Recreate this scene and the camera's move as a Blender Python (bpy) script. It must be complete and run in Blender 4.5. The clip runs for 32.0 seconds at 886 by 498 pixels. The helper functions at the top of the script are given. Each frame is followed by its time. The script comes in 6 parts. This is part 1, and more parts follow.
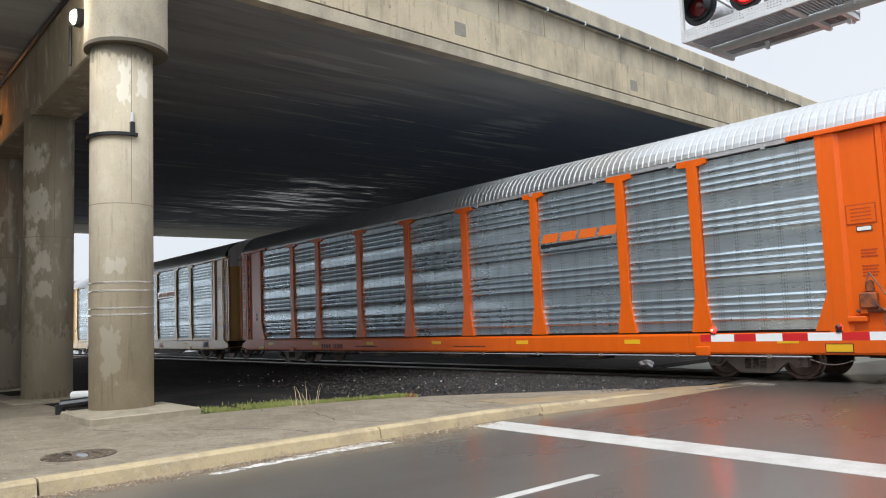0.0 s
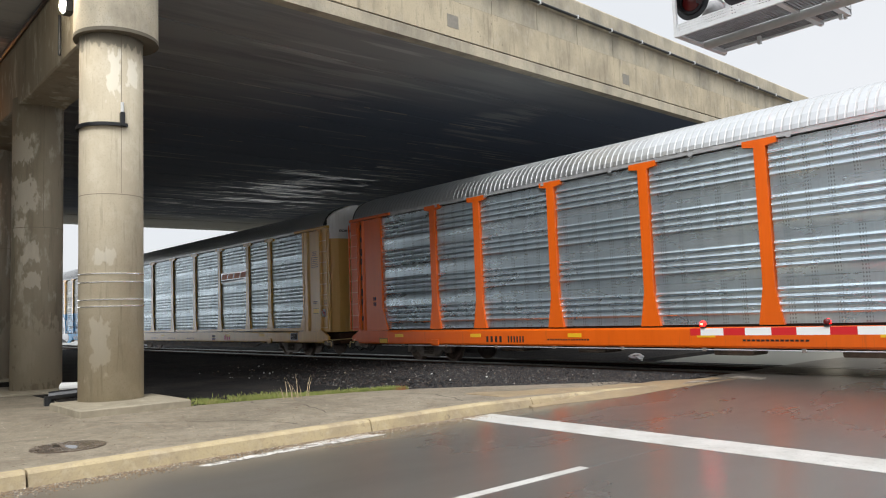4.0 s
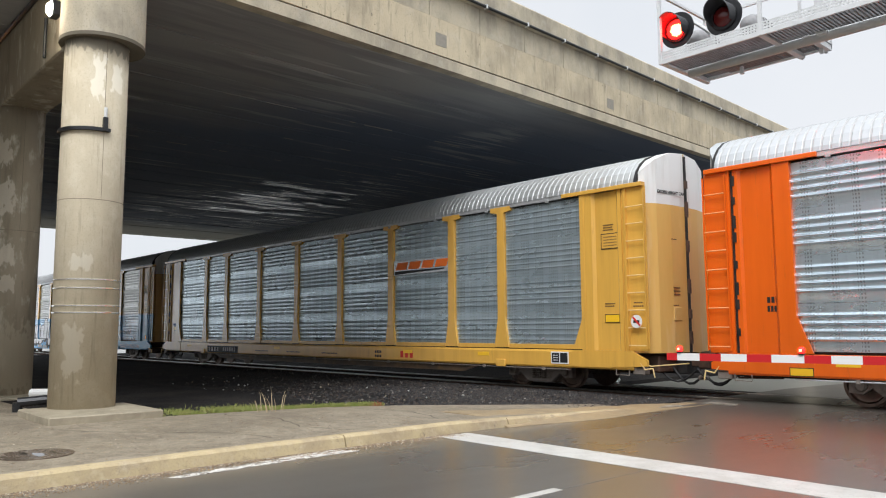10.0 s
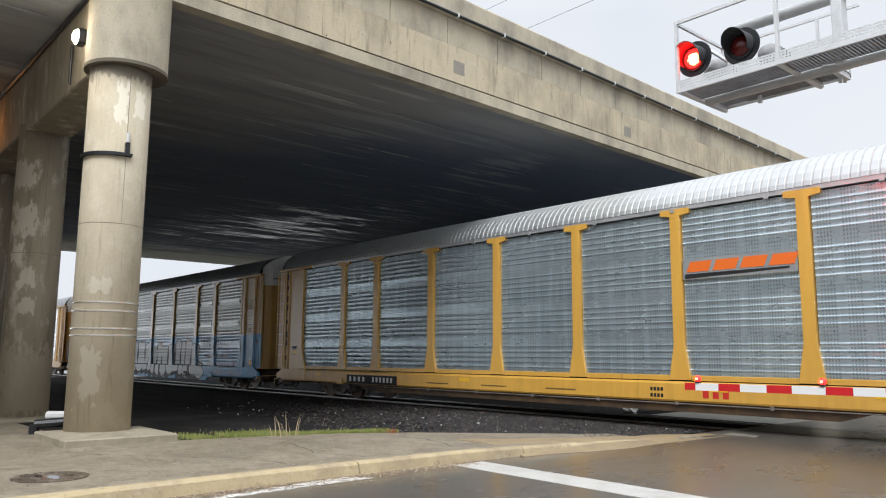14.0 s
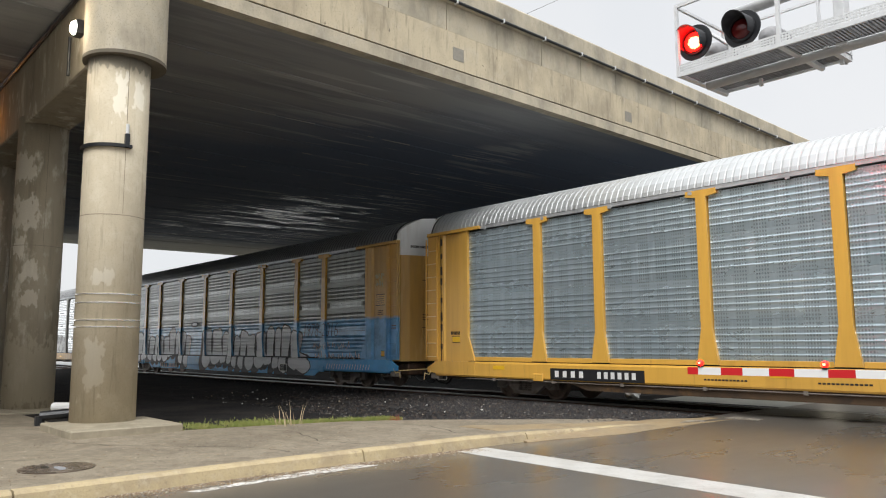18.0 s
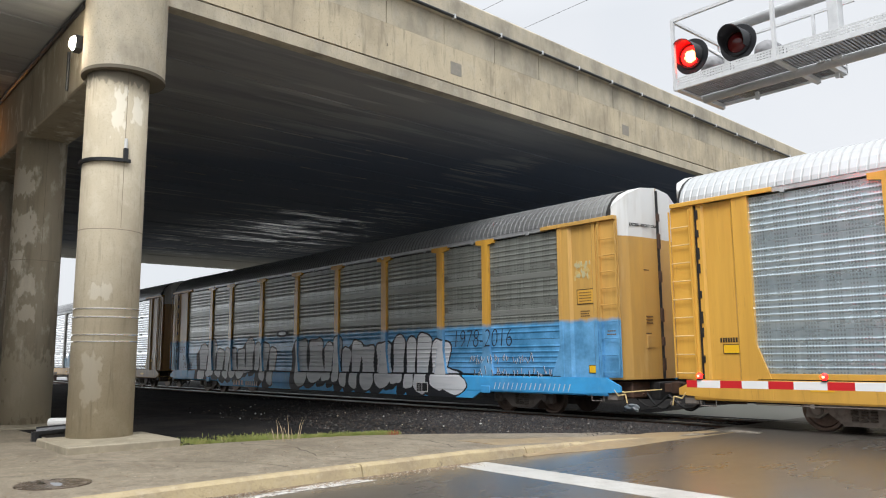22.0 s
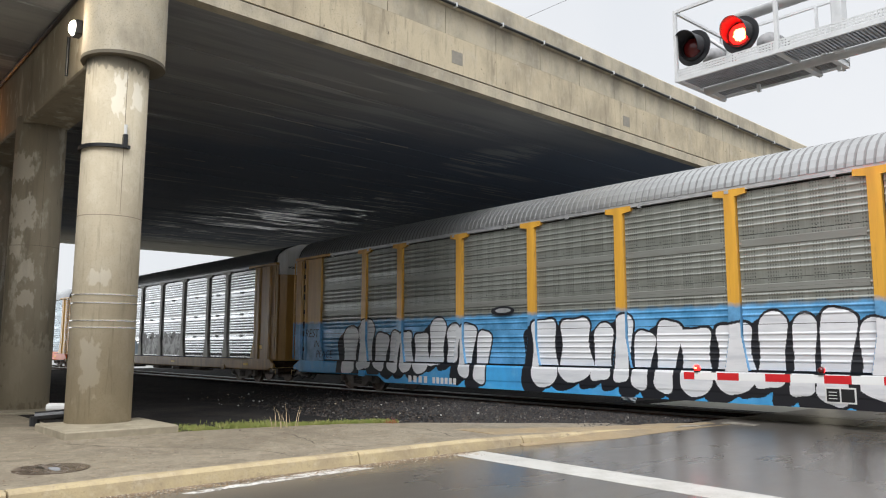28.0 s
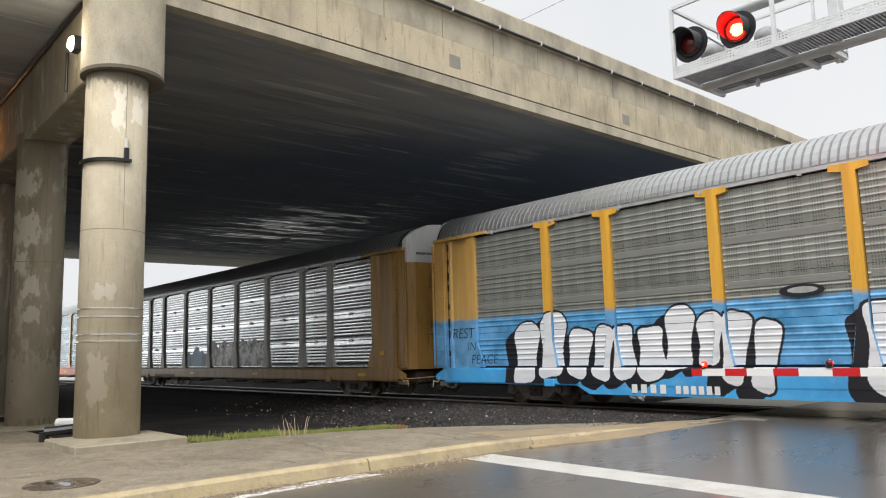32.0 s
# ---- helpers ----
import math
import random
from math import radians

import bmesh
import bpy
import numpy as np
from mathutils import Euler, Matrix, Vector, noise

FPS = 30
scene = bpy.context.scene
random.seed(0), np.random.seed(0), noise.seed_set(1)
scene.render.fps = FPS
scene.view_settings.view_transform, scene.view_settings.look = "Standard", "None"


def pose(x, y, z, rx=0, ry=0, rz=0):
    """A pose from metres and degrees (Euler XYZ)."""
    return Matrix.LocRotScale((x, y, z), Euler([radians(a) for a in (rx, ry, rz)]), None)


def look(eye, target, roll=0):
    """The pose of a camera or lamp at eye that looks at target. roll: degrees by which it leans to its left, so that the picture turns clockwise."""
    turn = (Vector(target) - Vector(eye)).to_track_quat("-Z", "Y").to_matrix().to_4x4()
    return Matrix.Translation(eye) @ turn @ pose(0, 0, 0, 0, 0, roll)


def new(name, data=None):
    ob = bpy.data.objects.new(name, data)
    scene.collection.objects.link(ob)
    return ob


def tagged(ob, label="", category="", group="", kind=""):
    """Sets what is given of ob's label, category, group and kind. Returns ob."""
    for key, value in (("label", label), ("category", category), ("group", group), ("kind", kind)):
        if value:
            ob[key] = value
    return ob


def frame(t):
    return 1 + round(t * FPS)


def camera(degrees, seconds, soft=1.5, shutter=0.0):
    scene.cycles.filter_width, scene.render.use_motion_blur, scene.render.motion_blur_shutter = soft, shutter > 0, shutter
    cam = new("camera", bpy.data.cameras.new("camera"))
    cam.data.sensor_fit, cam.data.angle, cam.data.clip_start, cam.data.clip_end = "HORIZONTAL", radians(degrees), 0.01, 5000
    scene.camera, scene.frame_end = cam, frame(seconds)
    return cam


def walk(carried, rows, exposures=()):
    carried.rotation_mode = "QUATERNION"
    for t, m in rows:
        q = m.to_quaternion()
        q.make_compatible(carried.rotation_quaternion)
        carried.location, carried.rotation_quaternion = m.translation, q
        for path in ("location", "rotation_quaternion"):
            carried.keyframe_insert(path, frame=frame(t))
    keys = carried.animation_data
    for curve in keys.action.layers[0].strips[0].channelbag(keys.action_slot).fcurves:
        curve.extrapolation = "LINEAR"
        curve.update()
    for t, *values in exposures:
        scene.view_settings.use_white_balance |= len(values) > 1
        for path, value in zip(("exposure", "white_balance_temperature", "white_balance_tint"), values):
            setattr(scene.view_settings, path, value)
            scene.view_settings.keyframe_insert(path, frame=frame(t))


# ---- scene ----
cam = camera(60.63, 32.0, soft=1.1)
EYE = 1.6
# seconds, yaw, pitch, roll of a camera that sways on one spot
TURNS = [
    (0, 50.01, 5.40, 2.28), (0.5, 49.60, 5.57, 1.95), (1, 49.49, 5.84, 1.91), (1.5, 49.51, 5.99, 1.82),
    (2, 49.38, 5.62, 1.74), (2.5, 49.32, 5.06, 1.88), (3, 49.41, 4.73, 2.08), (3.5, 49.41, 4.72, 2.10),
    (5.5, 48.95, 5.72, 1.54), (6, 48.97, 5.95, 1.43), (6.5, 49.00, 6.25, 1.21), (7, 48.98, 6.45, 0.99),
    (7.5, 49.03, 6.30, 0.79), (8, 48.92, 6.28, 0.62), (8.5, 48.66, 6.40, 0.49), (9, 48.33, 6.36, 0.35),
    (9.5, 48.01, 6.07, 0.27), (10, 47.72, 6.09, 0.28), (10.5, 47.47, 6.38, 0.49), (11, 47.31, 6.83, 0.54),
    (11.5, 47.62, 7.53, 0.37), (12, 47.92, 7.94, 0.10), (12.5, 48.15, 8.24, -0.07), (13, 48.32, 8.41, -0.25),
    (13.5, 48.61, 8.36, -0.32), (14, 48.88, 8.08, -0.37), (14.5, 48.99, 7.74, -0.56), (16.5, 49.01, 7.31, 0.08),
    (17, 49.28, 7.38, 0.10), (17.5, 49.26, 7.30, 0.18), (18, 49.09, 7.14, 0.30), (18.5, 49.08, 7.09, 0.39),
    (19, 49.26, 7.15, 0.25), (19.5, 49.50, 7.46, -0.02), (20, 49.61, 7.88, -0.50), (20.5, 49.35, 8.19, -0.83),
    (21, 49.10, 8.18, -0.42), (21.5, 48.93, 8.15, 0.07), (22, 48.98, 8.16, 0.48), (22.5, 49.13, 8.00, 0.67),
    (23, 49.32, 7.71, 0.73), (23.5, 49.66, 7.63, 0.82), (24, 49.94, 7.67, 0.84), (24.5, 49.94, 7.63, 0.63),
    (25, 49.51, 7.39, 0.44), (25.5, 49.07, 7.16, 0.52), (27.5, 49.28, 7.58, 0.27), (28, 48.84, 7.37, -0.10),
    (28.5, 48.56, 7.00, 0.04), (29, 48.47, 6.91, 0.29), (29.5, 48.32, 7.20, 0.59), (30, 48.30, 7.50, 0.87),
    (30.5, 48.76, 7.54, 1.47), (31, 49.34, 7.47, 1.66), (31.5, 49.56, 7.53, 1.71), (32, 49.32, 7.67, 1.56)]
walk(cam, [(t, pose(0, 0, EYE, 90 + p, r, y)) for t, y, p, r in TURNS], exposures=[(0, 0.48, 6150, 10), (3, 0.48, 6350, 10), (9, 0.47, 6350, 10), (12, 0.47, 6080, 10), (18, 0.47, 6450, 10), (22, 0.47, 6300, 10), (25, 0.48, 6080, 11), (29, 0.48, 6450, 10), (32, 0.49, 6500, 10)])

# ---- light: a bright overcast sky and a very soft sun behind it ----
world = bpy.data.worlds.new("overcast")
scene.world = world
world.use_nodes = True
wn, wl = world.node_tree.nodes, world.node_tree.links
sky = wn.new("ShaderNodeTexSky")
sky.sky_type, sky.sun_disc, sky.sun_elevation, sky.sun_rotation = "NISHITA", False, radians(53), radians(145)
sky.dust_density, sky.air_density = 4.0, 1.0
cl_c = wn.new("ShaderNodeTexCoord")
cl_n = wn.new("ShaderNodeTexNoise")
cl_n.inputs["Scale"].default_value, cl_n.inputs["Detail"].default_value = 2.6, 5
cl_r = wn.new("ShaderNodeValToRGB")
cl_r.color_ramp.elements[0].position, cl_r.color_ramp.elements[0].color = 0.32, (0.91, 0.93, 0.95, 1)
cl_r.color_ramp.elements[1].position, cl_r.color_ramp.elements[1].color = 0.68, (1.0, 1.0, 1.0, 1)
# an overcast sky is about three times as bright overhead as low down
cl_z = wn.new("ShaderNodeSeparateXYZ")
cl_g = wn.new("ShaderNodeMapRange")
cl_g.inputs["From Min"].default_value, cl_g.inputs["From Max"].default_value = 0.42, 1.0
cl_g.inputs["To Min"].default_value, cl_g.inputs["To Max"].default_value = 6.7, 15.0
cl_x = wn.new("ShaderNodeVectorMath")
cl_x.operation = "SCALE"
cl_m = wn.new("ShaderNodeMix")
cl_m.data_type = "RGBA"
cl_m.inputs["Factor"].default_value = 0.92
wl.new(cl_c.outputs["Generated"], cl_n.inputs[0])
wl.new(cl_c.outputs["Generated"], cl_z.inputs[0])
wl.new(cl_z.outputs["Z"], cl_g.inputs[0])
wl.new(cl_n.outputs["Fac"], cl_r.inputs[0])
wl.new(cl_r.outputs[0], cl_x.inputs[0])
wl.new(cl_g.outputs[0], cl_x.inputs["Scale"])
wl.new(sky.outputs[0], cl_m.inputs["A"])
wl.new(cl_x.outputs[0], cl_m.inputs["B"])
wl.new(cl_m.outputs["Result"], wn["Background"].inputs[0])
wn["Background"].inputs[1].default_value = 0.1
sun = new("sun", bpy.data.lights.new("sun", "SUN"))
sun.data.energy, sun.data.angle, sun.data.color = 2.05, radians(30), (1.0, 0.995, 0.985)
sun.matrix_world = look((18, -26, 42), (0, 0, 0))


# ---- materials ----
def mat(name, base, rough=0.7, metal=0.0, spots=(), bump=0.0, bump_scale=30.0, stretch=(1, 1, 1), rough_var=0.0, coords="Object", spec=None, vary=0.0):
    """spots: (colour, scale, low, high, amount, stretch or None) layers of noise mixed over the base colour."""
    m = bpy.data.materials.new(name)
    m.use_nodes = True
    n, l = m.node_tree.nodes, m.node_tree.links
    b = n["Principled BSDF"]
    b.inputs["Roughness"].default_value, b.inputs["Metallic"].default_value = rough, metal
    if spec is not None:
        b.inputs["Specular IOR Level"].default_value = spec
    tc = n.new("ShaderNodeTexCoord")
    src = tc.outputs[coords]
    if vary:
        info, far, shift = n.new("ShaderNodeObjectInfo"), n.new("ShaderNodeMath"), n.new("ShaderNodeVectorMath")
        far.operation, far.inputs[1].default_value = "MULTIPLY", vary
        l.new(info.outputs["Random"], far.inputs[0])
        l.new(src, shift.inputs[0])
        l.new(far.outputs[0], shift.inputs[1])
        src = shift.outputs[0]
    rgb = n.new("ShaderNodeRGB")
    rgb.outputs[0].default_value = (*base, 1)
    out = rgb.outputs[0]
    first = None
    for col, scale, lo, hi, amount, st in spots:
        mp = n.new("ShaderNodeMapping")
        mp.inputs["Scale"].default_value = st or stretch
        mp.inputs["Location"].default_value = (scale * 0.37, scale * 0.11, scale * 0.23)
        l.new(src, mp.inputs[0])
        tx = n.new("ShaderNodeTexNoise")
        tx.inputs["Scale"].default_value, tx.inputs["Detail"].default_value, tx.inputs["Roughness"].default_value = scale, 6, 0.62
        l.new(mp.outputs[0], tx.inputs[0])
        mr = n.new("ShaderNodeMapRange")
        mr.inputs["From Min"].default_value, mr.inputs["From Max"].default_value, mr.inputs["To Max"].default_value = lo, hi, amount
        l.new(tx.outputs["Fac"], mr.inputs[0])
        mx = n.new("ShaderNodeMix")
        mx.data_type = "RGBA"
        l.new(mr.outputs[0], mx.inputs["Factor"])
        l.new(out, mx.inputs["A"])
        mx.inputs["B"].default_value = (*col, 1)
        out = mx.outputs["Result"]
        first = first or tx
    l.new(out, b.inputs["Base Color"])
    if rough_var and first:
        mr = n.new("ShaderNodeMapRange")
        mr.inputs["From Min"].default_value, mr.inputs["From Max"].default_value = 0.3, 0.7
        mr.inputs["To Min"].default_value, mr.inputs["To Max"].default_value = max(0.03, rough - rough_var), min(1, rough + rough_var)
        l.new(first.outputs["Fac"], mr.inputs[0])
        l.new(mr.outputs[0], b.inputs["Roughness"])
    if bump:
        tx = n.new("ShaderNodeTexNoise")
        tx.inputs["Scale"].default_value, tx.inputs["Detail"].default_value = bump_scale, 5
        l.new(src, tx.inputs[0])
        bp = n.new("ShaderNodeBump")
        bp.inputs["Strength"].default_value, bp.inputs["Distance"].default_value = bump, 0.02
        l.new(tx.outputs["Fac"], bp.inputs["Height"])
        l.new(bp.outputs[0], b.inputs["Normal"])
    return m


def glow(name, col, strength):
    m = bpy.data.materials.new(name)
    m.use_nodes = True
    b = m.node_tree.nodes["Principled BSDF"]
    b.inputs["Base Color"].default_value = (*col, 1)
    b.inputs["Emission Color"].default_value = (*col, 1)
    b.inputs["Emission Strength"].default_value = strength
    return m


def over_below(m, height, colour, rough=0.45, noise_scale=5.0):
    """Sprayed paint over a material, up to a height in the thing's own space, with a ragged soft edge."""
    n, l = m.node_tree.nodes, m.node_tree.links
    b = n["Principled BSDF"]
    old = b.inputs["Base Color"].links[0].from_socket
    tc, sp = n.new("ShaderNodeTexCoord"), n.new("ShaderNodeSeparateXYZ")
    l.new(tc.outputs["Object"], sp.inputs[0])
    tx = n.new("ShaderNodeTexNoise")
    tx.inputs["Scale"].default_value, tx.inputs["Detail"].default_value = noise_scale, 4
    l.new(tc.outputs["Object"], tx.inputs[0])
    ad = n.new("ShaderNodeMath")
    ad.operation = "MULTIPLY_ADD"
    ad.inputs[1].default_value = 0.16
    l.new(tx.outputs["Fac"], ad.inputs[0])
    l.new(sp.outputs["Z"], ad.inputs[2])
    mr = n.new("ShaderNodeMapRange")
    mr.inputs["From Min"].default_value, mr.inputs["From Max"].default_value = height + 0.03, height + 0.14
    mr.inputs["To Min"].default_value, mr.inputs["To Max"].default_value = 0.93, 0.0
    l.new(ad.outputs[0], mr.inputs[0])
    tone = n.new("ShaderNodeTexNoise")
    tone.inputs["Scale"].default_value, tone.inputs["Detail"].default_value, tone.inputs["Roughness"].default_value = 1.3, 8, 0.68
    l.new(tc.outputs["Object"], tone.inputs[0])
    ramp = n.new("ShaderNodeValToRGB")
    ramp.color_ramp.elements[0].position, ramp.color_ramp.elements[0].color = 0.36, (*[c * 0.50 for c in colour], 1)
    ramp.color_ramp.elements[1].position, ramp.color_ramp.elements[1].color = 0.68, (*[min(1, c * 0.86 + 0.10) for c in colour], 1)
    l.new(tone.outputs["Fac"], ramp.inputs[0])
    mx = n.new("ShaderNodeMix")
    mx.data_type = "RGBA"
    l.new(mr.outputs[0], mx.inputs["Factor"])
    l.new(old, mx.inputs["A"])
    l.new(ramp.outputs[0], mx.inputs["B"])
    l.new(mx.outputs["Result"], b.inputs["Base Color"])
    ms = n.new("ShaderNodeMath")
    ms.operation = "MULTIPLY_ADD"
    keep = b.inputs["Metallic"].default_value
    ms.inputs[1].default_value, ms.inputs[2].default_value = -keep, keep
    l.new(mr.outputs[0], ms.inputs[0])
    l.new(ms.outputs[0], b.inputs["Metallic"])
    return m


def perforated(m, px=0.055, pz=0.075, size=0.28, dark=0.55, bare=0.70):
    """Rows of small round vent holes, as dark dots in bands across a sheet."""
    n, l = m.node_tree.nodes, m.node_tree.links
    b = n["Principled BSDF"]
    old = b.inputs["Base Color"].links[0].from_socket
    tc, sp = n.new("ShaderNodeTexCoord"), n.new("ShaderNodeSeparateXYZ")
    l.new(tc.outputs["Object"], sp.inputs[0])

    def op(kind, a, bb):
        q = n.new("ShaderNodeMath")
        q.operation = kind
        for i, v in enumerate((a, bb)):
            if isinstance(v, (int, float)):
                q.inputs[i].default_value = v
            elif v is not None:
                l.new(v, q.inputs[i])
        return q.outputs[0]
    fx = op("SUBTRACT", op("FRACT", op("DIVIDE", sp.outputs["X"], px), None), 0.5)
    fz = op("SUBTRACT", op("FRACT", op("DIVIDE", sp.outputs["Z"], pz), None), 0.5)
    d = op("ADD", op("MULTIPLY", fx, fx), op("MULTIPLY", fz, fz))
    hole = op("LESS_THAN", d, size * size)
    band = op("GREATER_THAN", op("FRACT", op("DIVIDE", sp.outputs["X"], 0.47), None), bare)
    f = op("MULTIPLY", op("MULTIPLY", hole, band), 1 - dark)
    mx = n.new("ShaderNodeMix")
    mx.data_type = "RGBA"
    l.new(f, mx.inputs["Factor"])
    l.new(old, mx.inputs["A"])
    mx.inputs["B"].default_value = (0.02, 0.022, 0.025, 1)
    l.new(mx.outputs["Result"], b.inputs["Base Color"])
    return m


CONCRETE_TAN = mat("yellowed_concrete", (0.585, 0.50, 0.35), 0.85, 0, [((0.35, 0.295, 0.21), 0.8, 0.42, 0.64, 0.8, (1, 1, 0.6)), ((0.60, 0.54, 0.43), 2.2, 0.52, 0.72, 0.5, None), ((0.22, 0.185, 0.135), 4.0, 0.54, 0.72, 0.7, (1.6, 1.6, 0.2)), ((0.10, 0.09, 0.07), 9.0, 0.66, 0.695, 0.85, None), ((0.30, 0.25, 0.17), 30.0, 0.54, 0.66, 0.5, None)], 0.16, 40)
CONCRETE = mat("pale_concrete", (0.535, 0.47, 0.348), 0.85, 0, [((0.28, 0.25, 0.195), 1.1, 0.42, 0.66, 0.85, (1, 1, 0.5)), ((0.52, 0.48, 0.40), 3.2, 0.5, 0.72, 0.45, None), ((0.2, 0.18, 0.15), 7.0, 0.6, 0.75, 0.4, (1.6, 1.6, 0.18)), ((0.12, 0.11, 0.09), 16.0, 0.69, 0.73, 0.8, None), ((0.26, 0.23, 0.18), 34.0, 0.54, 0.66, 0.5, None)], 0.16, 40)
PLINTH = mat("damp_concrete", (0.31, 0.27, 0.195), 0.7, 0, [((0.20, 0.175, 0.125), 1.6, 0.46, 0.70, 0.7, None), ((0.44, 0.385, 0.28), 4.0, 0.5, 0.7, 0.6, None)], 0.3, 25)
PATCH_GREY = mat("mortar_patch", (0.27, 0.25, 0.21), 0.9, 0, [((0.34, 0.31, 0.26), 9.0, 0.4, 0.65, 0.7, None)], 0.2, 40)
def tone_patches(m, patches, colour, amount):
    """Soft ragged patches of another tone: (y, z, half width, half height) of each."""
    n, l = m.node_tree.nodes, m.node_tree.links
    bs = n["Principled BSDF"]
    out = bs.inputs["Base Color"].links[0].from_socket
    tc, sp = n.new("ShaderNodeTexCoord"), n.new("ShaderNodeSeparateXYZ")
    l.new(tc.outputs["Object"], sp.inputs[0])
    mp, tx = n.new("ShaderNodeMapping"), n.new("ShaderNodeTexNoise")
    mp.inputs["Scale"].default_value = (1, 1, 0.5)
    tx.inputs["Scale"].default_value, tx.inputs["Detail"].default_value = 9.0, 8
    l.new(tc.outputs["Object"], mp.inputs[0])
    l.new(mp.outputs[0], tx.inputs[0])

    def op(kind, a, c):
        q = n.new("ShaderNodeMath")
        q.operation = kind
        for k, v in enumerate((a, c)):
            if isinstance(v, (int, float)):
                q.inputs[k].default_value = v
            else:
                l.new(v, q.inputs[k])
        return q.outputs[0]
    for y, z, w, h in patches:
        dy = op("DIVIDE", op("SUBTRACT", sp.outputs["Y"], y), w)
        dz = op("DIVIDE", op("SUBTRACT", sp.outputs["Z"], z), h)
        d = op("MAXIMUM", op("ABSOLUTE", dy, 0.0), op("ABSOLUTE", dz, 0.0))
        mr = n.new("ShaderNodeMapRange")
        mr.interpolation_type = "SMOOTHSTEP"
        mr.inputs["From Min"].default_value, mr.inputs["From Max"].default_value, mr.inputs["To Max"].default_value = 0.0, 0.20, amount
        l.new(op("SUBTRACT", op("ADD", op("MULTIPLY", tx.outputs["Fac"], 1.8), -0.12), d), mr.inputs[0])
        mx = n.new("ShaderNodeMix")
        mx.data_type = "RGBA"
        l.new(mr.outputs[0], mx.inputs["Factor"])
        l.new(out, mx.inputs["A"])
        mx.inputs["B"].default_value = (*colour, 1)
        out = mx.outputs["Result"]
    l.new(out, bs.inputs["Base Color"])
    return m


COLUMN = tone_patches(mat("tan_column_concrete", (0.53, 0.46, 0.335), 0.85, 0, [((0.40, 0.345, 0.25), 0.9, 0.42, 0.68, 0.8, (1, 1, 0.3)), ((0.58, 0.52, 0.40), 2.4, 0.48, 0.66, 0.6, None), ((0.23, 0.19, 0.135), 7.0, 0.56, 0.75, 0.6, (1.6, 1.6, 0.14)), ((0.16, 0.14, 0.11), 16.0, 0.70, 0.74, 0.4, None), ((0.36, 0.31, 0.225), 34.0, 0.54, 0.66, 0.4, None)], 0.16, 40), ((4.34, 6.15, 0.14, 0.55), (4.66, 6.2, 0.14, 0.35), (4.12, 1.25, 0.17, 0.62), (4.2, 2.8, 0.2, 0.2)), (0.70, 0.65, 0.54), 0.7)
# column top darkened: shade below the capital painted into the concrete
tone_patches(COLUMN, ((4.45, 6.85, 0.9, 0.3),), (0.17, 0.15, 0.115), 0.7)
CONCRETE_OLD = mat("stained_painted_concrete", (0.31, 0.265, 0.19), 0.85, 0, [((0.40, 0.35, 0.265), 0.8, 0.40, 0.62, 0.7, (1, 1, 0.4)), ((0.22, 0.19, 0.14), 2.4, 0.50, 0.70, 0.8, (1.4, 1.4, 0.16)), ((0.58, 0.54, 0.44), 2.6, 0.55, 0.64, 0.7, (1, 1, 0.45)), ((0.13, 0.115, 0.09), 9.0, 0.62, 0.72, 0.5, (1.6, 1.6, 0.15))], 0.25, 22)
# paler tan from the foot to about two metres up
tone_patches(CONCRETE_OLD, ((4.44, 0.9, 1.2, 1.25),), (0.47, 0.415, 0.31), 0.8)
tone_patches(CONCRETE_OLD, ((4.1, 4.7, 0.30, 0.5), (4.22, 3.35, 0.22, 0.32), (4.0, 5.75, 0.28, 0.45), (4.25, 2.7, 0.22, 0.25), (4.0, 3.9, 0.12, 0.3)), (0.62, 0.57, 0.47), 0.75)
SOFFIT = mat("sooty_shaded_concrete", (0.34, 0.34, 0.335), 0.7, 0, [((0.55, 0.55, 0.53), 0.55, 0.66, 0.78, 0.15, (1.8, 0.11, 1)), ((0.30, 0.30, 0.30), 0.3, 0.44, 0.7, 0.8, (1, 0.3, 1)), ((0.22, 0.225, 0.235), 0.8, 0.46, 0.64, 0.8, (1.3, 0.14, 1))], 0.2, 18, spec=0.15)


